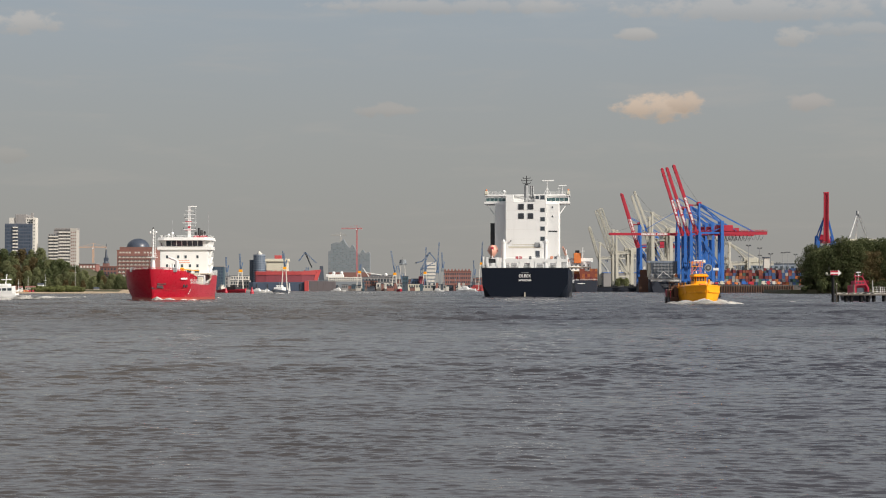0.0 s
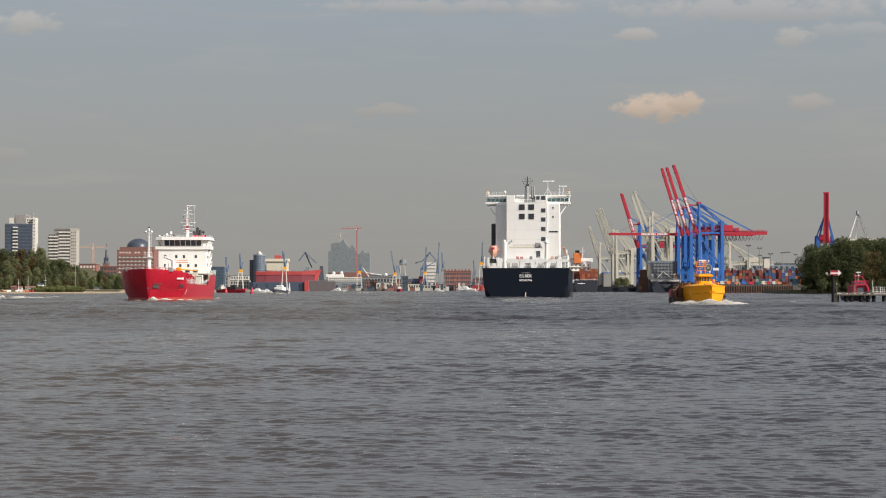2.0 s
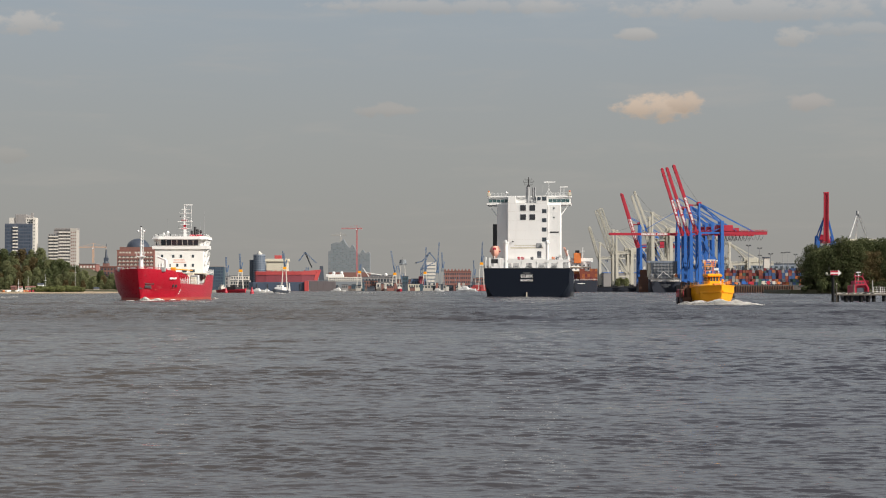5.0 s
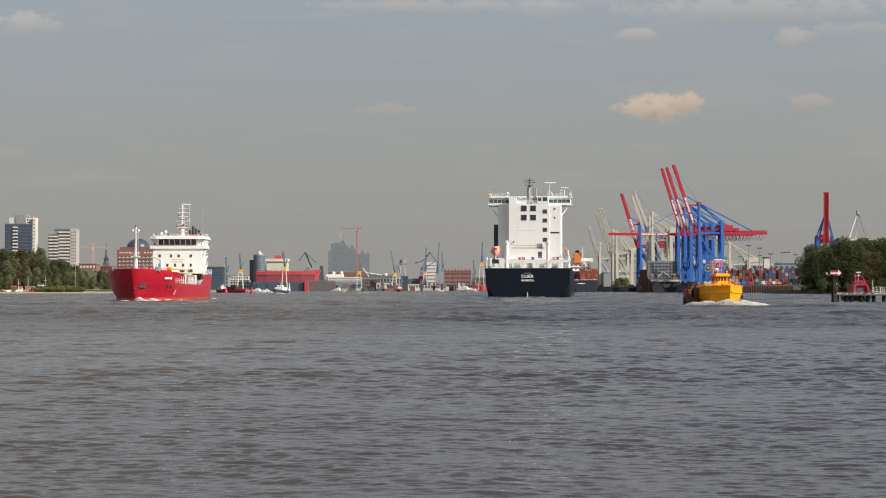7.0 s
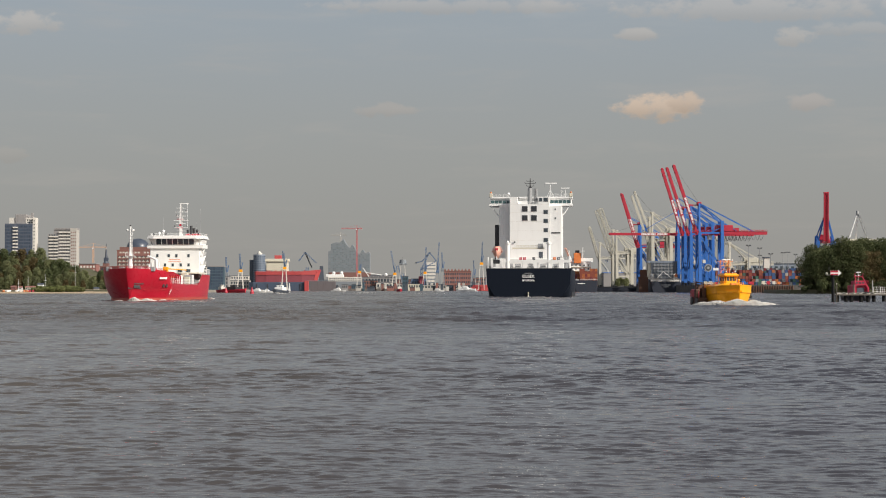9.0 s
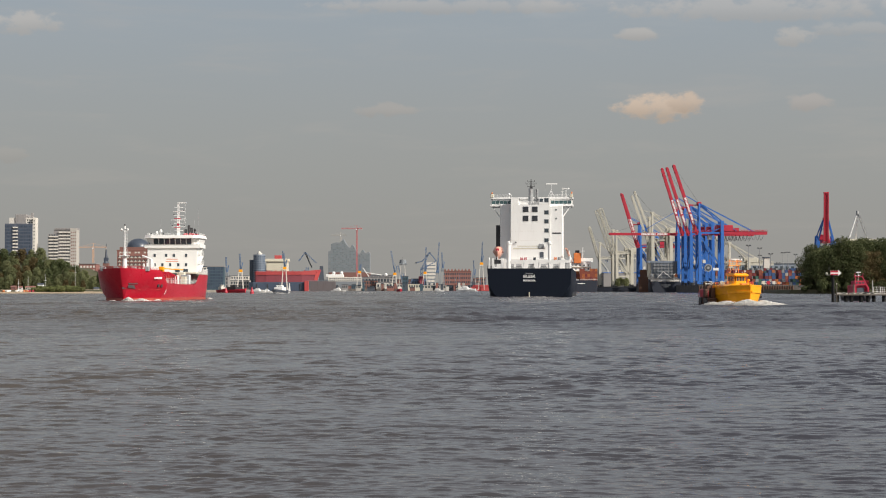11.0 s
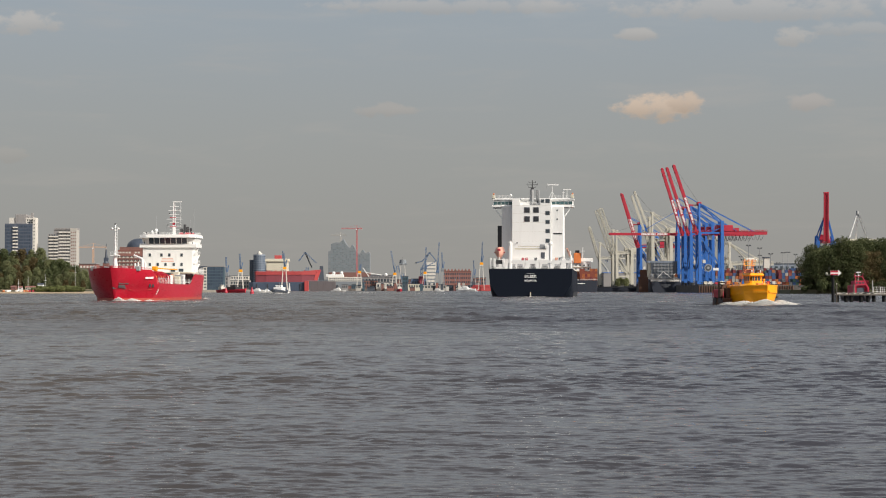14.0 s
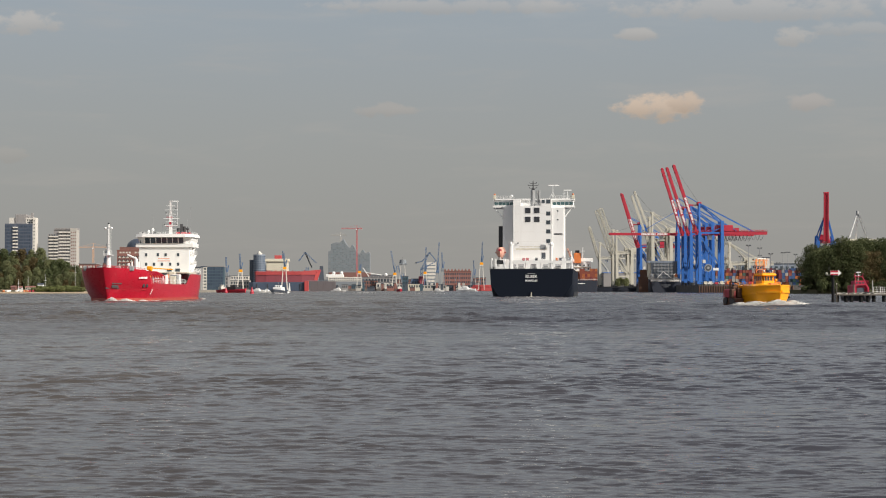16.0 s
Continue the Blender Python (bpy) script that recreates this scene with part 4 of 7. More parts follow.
def build_motor_cruiser(label):
    """A white cabin cruiser whose bow points along -y."""
    boat = thing("motor_boat", label, "boat", group="small boats")
    st = [(-5.4, 0.3, 0.1, 1.9, 0.05, 0.9), (-4.2, 1.2, 0.7, 1.75, 0.4, 0.4), (-2, 1.8, 1.5, 1.55, 1.2, 0), (2, 1.95, 1.75, 1.4, 1.5, 0), (4.2, 1.8, 1.65, 1.35, 1.3, 0)]
    part("hull", loft(B(), hull_rings(st)), "white", boat, "", True)
    cab = part("cabin", loft(B(), [[(-w, y, z) for z in (1.3, h)] + [(w, y, z) for z in (h, 1.3)] for y, w, h in ((-3.0, 0.9, 1.7), (-1.6, 1.4, 2.9), (3.5, 1.5, 3.1))]), "white", boat)
    for y in (-0.9, 0.35, 1.6, 2.85):
        for s in (-1, 1):
            part("window", box(B(), (s * 1.47 - 0.05, y - 0.5, 2.0), (s * 1.47 + 0.05, y + 0.5, 2.65)), "glass", cab)
    part("windscreen", box(B(), (-1.1, -2.35, 2.0), (1.1, -2.1, 2.6)), "glass", cab)
    part("flybridge", box(B(), (-1.3, -0.4, 3.0), (1.3, 2.6, 3.7), 0.15), "white", boat)
    part("mast", beam(beam(B(), (0, 1.6, 3.6), (0, 2.0, 6.0), 0.2), (0, 0.6, 4.7), (0, 3.0, 4.7), 0.22), "white", boat)
    part("rail", rail(B(), [(-1.7, -3.5, 1.6), (-1.8, 4.1, 1.35)], 0.7, 1.5, 0.03), "white", boat)
    part("rail", rail(B(), [(1.7, -3.5, 1.6), (1.8, 4.1, 1.35)], 0.7, 1.5, 0.03), "white", boat)
    return boat


def build_foam(name, label, spots, seed):
    """Broken water: many small lumps of foam. spots: (x, y, reach x, reach y, height, how many, size)."""
    rng = np.random.default_rng(seed)
    vs, fs, ups = [], [], []
    eight = [(0, 2, 4), (2, 1, 4), (1, 3, 4), (3, 0, 4), (2, 0, 5), (1, 2, 5), (3, 1, 5), (0, 3, 5)]
    for x, y, rx, ry, h, n, size in spots:
        for _ in range(n):
            a, b = rng.normal(0, 0.45, 2)
            z = max(0.0, h * (1 - 0.8 * abs(a)) * rng.random() ** 1.2)
            r = size * rng.uniform(0.35, 1.2) * np.array((1.35, 1.1, 0.8))
            c, k = np.array((x + a * rx, y + b * ry, z * 0.9 - 0.02)), len(vs)
            for d in ((1, 0, 0), (-1, 0, 0), (0, 1, 0), (0, -1, 0), (0, 0, 1), (0, 0, -1)):
                vs.append(tuple(c + (np.array(d) + rng.normal(0, 0.28, 3)) * r))
                up = np.array((a * 0.9, b * 0.9 - 0.25, 0.75)) + 0.22 * np.array(d)
                ups.append(tuple(up / np.linalg.norm(up)))
            fs += [tuple(k + i for i in f) for f in eight]
    me = bpy.data.meshes.new(name)
    me.from_pydata(vs, [], fs)
    me.materials.append(MAT["foam"])
    me.shade_smooth()
    me.normals_split_custom_set_from_vertices(ups)
    return tagged(new(name, me), label, "foam", kind="stuff")


tanker = build_tanker()
feeder = build_feeder()
workboat = build_workboat()
pontoon = build_pontoon()
cruiser = build_motor_cruiser("white motor cruiser throwing up spray as it leaves")



# ---- trees ----
def leaf_mesh(name, lobes, count, size, material, seed):
    """A crown of many small bent leaf clumps round the lobes (x, y, z, rx, ry, rz)."""
    rng = np.random.default_rng(seed)
    vs, fs = [], []
    vol = np.array([l[3] * l[5] for l in lobes])
    for l, n in zip(lobes, (count * vol / vol.sum()).astype(int)):
        d = rng.normal(size=(n, 3))
        d /= np.linalg.norm(d, axis=1)[:, None]
        c = np.array(l[:3]) + d * np.array(l[3:]) * rng.uniform(0.72, 1.12, (n, 1))
        for p, nrm in zip(c, d):
            nrm = nrm + rng.normal(0, 0.30, 3)
            nrm /= np.linalg.norm(nrm)
            a = np.cross(nrm, rng.normal(size=3))
            a /= np.linalg.norm(a)
            b = np.cross(nrm, a)
            s, k = size * rng.uniform(0.5, 1.25), len(vs)
            vs += [tuple(p + a * s), tuple(p + b * s * 0.7 - nrm * s * 0.25), tuple(p - a * s * 0.9), tuple(p - b * s * 0.75 + nrm * s * 0.2)]
            fs.append((k, k + 1, k + 2, k + 3))
    me = bpy.data.meshes.new(name)
    me.from_pydata(vs, [], fs)
    me.materials.append(MAT[material])
    return me


def build_tree(material, label, h, r, seed, lobes_n=30, leaves=3600, size=0.43):
    rng = random.Random(seed)
    tree = thing("tree", label, "tree", group="bank trees")
    bm = rod(B(), (0, 0, -1.0), (0.2, 0, h * 0.45), 0.035 * h, 0.02 * h, 8)
    lobes = []
    for i in range(lobes_n):
        a, k = i * 2.4 + rng.random(), (i + 0.5) / lobes_n
        rad = r * 0.86 * math.sin(math.pi * (0.30 + 0.62 * k)) * (0.35 + 0.65 * rng.random())
        p = (math.cos(a) * rad, math.sin(a) * rad, h * (0.12 + 0.76 * k))
        s = r * rng.uniform(0.26, 0.46)
        lobes.append((*p, s, s, s * rng.uniform(0.7, 1.05)))
        rod(bm, (0.1, 0, h * (0.1 + 0.35 * k)), p, 0.012 * h, 0.004 * h, 5)
    part("trunk", bm, "bark", tree)
    ob = new("crown", leaf_mesh("crown", lobes, leaves, size, material, seed))
    ob.parent = tree
    return tree


def build_bush(label, material, seed, count=900, size=0.34):
    bush = thing("bush", label, "bush", group="bank bushes")
    lobes = [(-2.2, 0, 1.1, 1.7, 1.2, 1.3), (0.2, 0.3, 1.5, 1.9, 1.3, 1.6), (2.3, -0.2, 1.2, 1.6, 1.2, 1.3)]
    ob = new("leaves", leaf_mesh("leaves", lobes, count, size, material, seed))
    ob.parent = bush
    bm = B()
    for x in (-2, -0.8, 0.3, 1.4, 2.4):
        rod(bm, (x * 0.6, 0, -0.5), (x, 0, 1.5), 0.09, 0.04, 5)
    part("stem", bm, "bark", bush)
    return bush


def again(ob, m):
    """A copy at m, whatever the first one's own size."""
    return copy_thing(ob, m @ Matrix.Diagonal((*(1 / v for v in ob.scale), 1)))


def placed(x, y, z, s=1.0, turn=0.0, sz=None):
    return Matrix.LocRotScale((x, y, z), Euler((0, 0, turn)), (s, s, sz or s))


# ---- the wooded bank with its beach ----
def slope_height(x, y):
    """Height of the wooded slope over the beach."""
    crest = np.interp(x, [-700, -330, -308, -280, -266, -250, -238, -212, -195], [25, 23, 21, 19, 12.0, 4, 2.2, 2.1, 2.0])
    k = min(1.0, max(0.0, (y - 1062) / 95.0))
    return 2.0 + (crest - 2.0) * k * k * (3 - 2 * k)


def build_slope():
    bm = B()
    xs, ys = np.arange(-700, -194, 11.0), [1038, 1046, 1054, 1062, 1074, 1086, 1100, 1115, 1130, 1145, 1160, 1200, 1320]
    grid = [[bm.verts.new((x, y, -1.2 if j == 0 else (0.5 if j == 1 else slope_height(x, y) + random.uniform(-0.2, 0.2)))) for x in xs] for j, y in enumerate(ys)]
    for a, b in zip(grid, grid[1:]):
        for i in range(len(xs) - 1):
            bm.faces.new((a[i], a[i + 1], b[i + 1], b[i]))
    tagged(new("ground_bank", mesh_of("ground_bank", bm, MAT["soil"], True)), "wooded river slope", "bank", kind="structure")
    bm = B()
    for x0 in np.arange(-700, -170, 10.0):
        j = random.uniform(-1.5, 1.5)
        vs = [bm.verts.new(p) for p in ((x0, 1030 + j, -0.6), (x0 + 10.2, 1030 + j, -0.6), (x0 + 10.2, 1064, 2.25), (x0, 1064, 2.25))]
        bm.faces.new(vs)
    tagged(new("beach", mesh_of("beach", bm, MAT["sand"])), "pale sandy river beach", "beach", kind="structure")


build_slope()
# leaf_dark lightened for the slope trees, in place of haze before them
MAT["leaf_hazed"] = leaf_material("hazed_dark_leaves", (0.105, 0.140, 0.066), (0.145, 0.170, 0.080), (0.140, 0.140, 0.070))
TREES = [build_tree("leaf", "leafy green tree on the river slope", 16, 5.6, 11), build_tree("leaf_hazed", "dark green broad tree on the river slope", 17, 6.2, 12),
         build_tree("leaf", "rounded green tree on the river slope", 14, 5.4, 13), build_tree("leaf_hazed", "tall dark green tree on the river slope", 19, 5.2, 14),
         build_tree("leaf_brown", "brownish early-autumn tree on the river slope", 14, 5.0, 15)]
first = [False] * len(TREES)


def plant(i, m):
    """The first of its sort moves into place, later ones are copies."""
    if not first[i]:
        first[i] = True
        TREES[i].matrix_basis = m
        return TREES[i]
    return again(TREES[i], m)


rng = random.Random(21)
for y in (1068, 1084, 1102, 1122, 1146):
    x = -330 + rng.uniform(0, 6)
    while x < -200 - (0 if y < 1110 else 12):
        z = slope_height(x, y)
        i = rng.choice((0, 0, 0, 2, 2, 2, 3, 4, 4 if y < 1100 else 1))
        k = rng.uniform(0.66, 0.92) * (1.0 if x < -245 else 0.84) * (0.8 if y < 1075 else 1.0)
        if x < -322 and y < 1090:
            i = 4
        plant(i, placed(x, y, z - 0.4, k, rng.random() * 6.28))
        x += rng.uniform(4.6, 7.4)
bush = build_bush("pale green willow bush on the beach", "leaf_pale", 31)
x, made = -256.0, False
while x < -229:
    m = placed(x, 1047 + rng.uniform(-1.5, 1.5), 0.8, rng.uniform(1.1, 1.5), rng.uniform(-0.4, 0.4))
    if not made:
        bush.matrix_basis, made = m, True
    else:
        again(bush, m)
    x += rng.uniform(2.2, 3.4)


# small houses, boats and masts on the beach
def build_hut(x, y, z, w, h, wall, roof, label):
    hut = thing("beach_hut", label, "house", placed(x, y, z, 0.62), "beach huts")
    part("wall", box(B(), (-w / 2, 0, -0.6), (w / 2, 4, h)), wall, hut)
    part("roof", side_prism(B(), [(-0.4, h), (2, h + 1.5), (4.4, h)], -w / 2 - 0.3, w / 2 + 0.3), roof, hut)
    for s in (-0.28, 0.12):
        part("window", box(B(), (w * s, -0.06, h * 0.35), (w * s + 0.9, 0.05, h * 0.75)), "glass", hut)


for x, y, w, h, wall, roof in ((-262, 1056, 5, 2.6, "tower_white", "brick"), (-258.5, 1062, 6, 5.5, "white", "slate"), (-270, 1055, 4, 2.4, "white", "brick"), (-275, 1058, 5, 3.0, "brick", "brick_dark"), (-266, 1058, 4, 2.6, "cream", "brick"),
                               (-223, 1063, 5, 1.4, "concrete", "slate")):
    build_hut(x, y, slope_height(x, y), w, h, wall, roof, "small " + ("grey" if wall == "concrete" else "white" if wall in ("white", "tower_white") else "cream" if wall == "cream" else "brick") + " beach hut with pitched roof")
for x, h in ((-264, 11), (-253, 12), (-270, 8), (-234, 22)):
    mast = thing("flag_pole", "white flag pole above the beach", "pole", pose(x, 1052, 2), "beach poles")
    part("pole", rod(B(), (0, 0, -1), (0, 0, h * 0.8), 0.10, 0.06, 6), "white", mast)
    part("yard", beam(B(), (-1.2, 0, h * 0.5), (1.2, 0, h * 0.5), 0.08), "white", mast)
for i in range(22):
    x = -281 + rng.uniform(0, 26)
    c = rng.choice(("white", "tower_white", "crane_red", "orange", "slate", "white"))
    lo = thing("beach_boat", "small upturned boat on the sand", "boat", pose(x, 1045 + rng.uniform(0, 9), 0.9 + 0.06 * rng.random(), 0, 0, rng.uniform(-60, 60)), "beach boats")
    part("hull", loft(B(), [[(-w, y, 0.0), (-w * 0.7, y, hgt), (w * 0.7, y, hgt), (w, y, 0.0)] for y, w, hgt in ((-1.6, 0.2, 0.4), (-0.8, 0.7, 0.8), (0.8, 0.75, 0.9), (1.5, 0.5, 0.7))]), c, lo)


# ---- tall houses behind the bank ----
def window_grid(parent, x0, x1, z0, z1, nx, nz, y, w, h, material, name="window", depth=0.12, skip=None):
    me = mesh_of(name, box(B(), (-w / 2, -depth, -h / 2), (w / 2, depth, h / 2)), MAT[material])
    for j in range(nz):
        for i in range(nx):
            if skip and skip(i, j):
                continue
            piece(name, me, parent, (x0 + (i + 0.5) * (x1 - x0) / nx, y, z0 + (j + 0.5) * (z1 - z0) / nz))


MAT["tower_blue"] = paint("blue_grey_curtain_wall", (0.078, 0.092, 0.125), 0.45, 0.2, 0.0, 3.0)


def build_glass_tower():
    t = thing("apartment_tower", "tall grey tower with dark glass front and pale side slabs", "house", pose(-383.0, 1500, 3))
    s = 0.512
    part("glass_block", box(B(), (-29 * s, 0, -3), (20 * s, 18, 59), 0.2), "tower_blue", t)
    part("core", box(B(), (-12 * s, 3, 0), (7 * s, 20, 67.5), 0.2), "tower_grey", t)
    part("slab", box(B(), (-23 * s, 4, 0), (-12.1 * s, 19, 64.5)), "tower_white", t)
    part("slab", box(B(), (20.1 * s, 1, -3), (25 * s, 11, 64.5)), "tower_white", t)
    part("penthouse", box(B(), (7.1 * s, 4, 56), (20 * s, 20, 64.3)), "tower_white", t)
    part("chimney", box(B(), (14.5 * s, 6, 64), (18 * s, 9, 69)), "tower_grey", t)
    window_grid(t, -28.5 * s, -15.5 * s, 6, 58, 5, 17, 0, 1.0, 2.0, "blue_glass")
    window_grid(t, -4.5 * s, 19.5 * s, 6, 58, 8, 17, 0, 1.1, 2.0, "blue_glass")
    window_grid(t, -15 * s, -5 * s, 6, 57, 1, 17, -0.5, 4.6, 1.2, "tower_white", "balcony", 0.6)
    window_grid(t, 20.6 * s, 24.6 * s, 6, 63, 1, 18, 1, 0.8, 1.2, "glass")
    window_grid(t, 8 * s, 19 * s, 59, 63.5, 3, 2, 4, 1.0, 1.0, "glass")


def build_balcony_tower():
    t = thing("apartment_tower", "pale apartment tower with rows of white balconies", "house", pose(-344.5, 1500, 0.6))
    s = 0.512
    part("wall", box(B(), (-28 * s, 1, -3), (12 * s, 18, 52)), "tower_grey", t)
    part("upper_wall", box(B(), (-18 * s, 1.5, 40), (12 * s, 18, 56)), "tower_grey", t)
    part("side_wall", box(B(), (12.1 * s, 0, -3), (23 * s, 12, 57)), "concrete", t)
    part("roof_edge", box(B(), (-16 * s, 0.6, 56), (23.2 * s, 12.2, 57.4)), "tower_grey", t)
    window_grid(t, -27 * s, -9 * s, 2, 51, 2, 17, 0.4, 4.0, 1.2, "tower_white", "balcony", 0.7)
    window_grid(t, -9 * s, 11.5 * s, 2, 55, 3, 18, 0.5, 3.1, 1.25, "tower_white", "balcony", 0.6)
    window_grid(t, -27 * s, 11.5 * s, 3.4, 52.4, 9, 17, 1, 1.0, 1.3, "glass")
    window_grid(t, 13 * s, 22.5 * s, 2, 55, 3, 18, 0, 0.7, 1.1, "brick_dark")


def build_domed_house():
    t = thing("domed_house", "red brick house with white balconies and dark dome", "house", pose(-241.9, 1300, 2))
    s = 0.4443
    part("wall", box(B(), (-32.5 * s, 0, -3), (33.5 * s, 26, 31.2), 0.15), "brick", t)
    part("attic", box(B(), (-29 * s, 2, 31), (30 * s, 24, 33.6)), "brick_dark", t)
    part("cornice", box(B(), (-33 * s, -0.4, 30.7), (34 * s, 26.4, 31.4)), "brick", t)
    bm = ball(B(), (0, 12, 33.2), 9.0, 24, 0.82, True)
    dome = part("dome", bm, "copper", t, "dark domed glass roof", True)
    bm = B()
    for k in range(12):
        a = k * math.pi / 12
        for i in range(10):
            p, q = i * math.pi / 10, (i + 1) * math.pi / 10
            beam(bm, (math.cos(a) * math.cos(p) * 9.05, 12 + math.sin(a) * math.cos(p) * 9.05, 33.2 + math.sin(p) * 7.45), (math.cos(a) * math.cos(q) * 9.05, 12 + math.sin(a) * math.cos(q) * 9.05, 33.2 + math.sin(q) * 7.45), 0.12)
    part("rib", bm, "slate", dome)
    window_grid(t, -31 * s, 32 * s, 1.0, 27.0, 9, 9, 0, 2.1, 1.3, "tower_white", "balcony", 0.35)
    window_grid(t, -31 * s, 32 * s, 1.6, 27.6, 18, 9, -0.25, 0.65, 1.2, "glass", "window", 0.2)
    window_grid(t, -29 * s, 30 * s, 28.3, 30.2, 11, 1, 0, 1.5, 1.3, "tower_white", "sign_bar", 0.15, lambda i, j: i in (4, 7))


def build_block(name, label, x, d, w, dep, h, wall, nx, nz, pane="glass", z=2.0, roof="slate", ww=0.55, hh=0.5, y_off=0):
    t = thing(name, label, "house", pose(x, d, z), "shore houses")
    part("wall", box(B(), (-w / 2, 0, -3), (w / 2, dep, h)), wall, t)
    part("roof", box(B(), (-w / 2 - 0.4, -0.4, h), (w / 2 + 0.4, dep + 0.4, h + max(0.5, 0.04 * h))), roof, t)
    if nx:
        window_grid(t, -w / 2 + 0.5, w / 2 - 0.5, 0.6, h - 0.4, nx, nz, 0, w / nx * ww, h / nz * hh, pane)
    return t


build_glass_tower()
build_balcony_tower()
build_domed_house()
build_block("brick_house", "half-built brick house with pale floor slabs", -292.4, 1360, 14, 14, 21, "brick", 5, 6, "tower_white", roof="tower_grey")
build_block("brick_house", "grey-brown brick house below the church", -279.2, 1380, 14, 14, 19, "brick_dark", 5, 6, roof="brick_dark")
build_block("brick_house", "low brick house on the shore", -276.8, 1330, 12, 10, 12, "brick", 4, 4, "tower_white")
build_block("shore_house", "pale low house on the shore", -239.7, 1420, 30, 12, 14, "tower_white", 8, 4)
build_block("shore_house", "grey office block on the shore", -232.7, 1500, 26, 14, 20, "tower_grey", 8, 6)
build_block("glass_house", "dark teal glass office block on the quay", -234.1, 1700, 17, 14, 23.5, "teal", 6, 7, "blue_glass", roof="tower_grey", ww=0.8, hh=0.75)
build_block("shore_house", "pale house beside the glass block", -251.8, 1750, 9, 12, 24, "tower_white", 3, 7)
church = thing("church", "church tower with green-grey spire", "church", pose(-306.1, 1500, 3))
part("tower", box(B(), (-2.6, 0, -3), (2.6, 5, 23)), "brick_dark", church)
part("spire", rod(rod(B(), (0, 2.5, 25.5), (0, 2.5, 41.0), 1.6, 0.1, 8), (0, 2.5, 22.8), (0, 2.5, 25.6), 3.0, 1.5, 8), "slate", church, "slate spire")
part("clock_stage", box(B(), (-1.9, 0.6, 25), (1.9, 4.4, 28)), "copper", church)


def build_tower_crane(x, d, h, left, right, material, label, z=2.0, r=0.5, jib_z=0.0):
    c = thing("tower_crane", label, "crane", pose(x, d, z), "building cranes")
    part("mast", truss(B(), (0, 0, -2), (0, 0, h), r * 3.2, r * 3.2, max(6, int(h / 4)), r), material, c)
    part("jib", truss(B(), (-left, 0, h + 0.5), (right, 0, h + 0.5 + jib_z), r * 2.4, r * 2.4, max(6, int((left + right) / 4)), r * 0.8), material, c)
    part("apex", beam(beam(beam(B(), (0, 0, h), (0, 0, h + 6 * r * 2), r * 1.5), (0, 0, h + 12 * r), (-left * 0.7, 0, h + 1.5), r * 0.4), (0, 0, h + 12 * r), (right * 0.9, 0, h + 1.5), r * 0.4), material, c)
    part("counterweight", box(B(), (right - 3 * r, -r, h - 4 * r), (right, r, h + r)), "concrete", c)
    part("cab", box(B(), (-2 * r, -3 * r, h - 3 * r), (0, -r, h)), "white", c)
    return c


build_tower_crane(-313.1, 1480, 37.5, 13, 12, "pale_orange", "pale orange tower crane over the houses", r=0.34)



# ---- the container terminal ----
bank("quay_terminal", [(197.5, 1278), (275, 1278), (900, 1330), (900, 4300), (197.5, 4300)], 5.6, "quay_shaded", "concrete container quay")
bm = B()
for x in np.arange(198, 272, 1.9):
    rod(bm, (x, 1277.4, -2), (x, 1277.4, 5.0), 0.55, n=6)
tagged(new("quay_piles", mesh_of("quay_piles", bm, MAT["rust"])), "rusty brown sheet piles of the quay face", "quay wall", kind="structure")


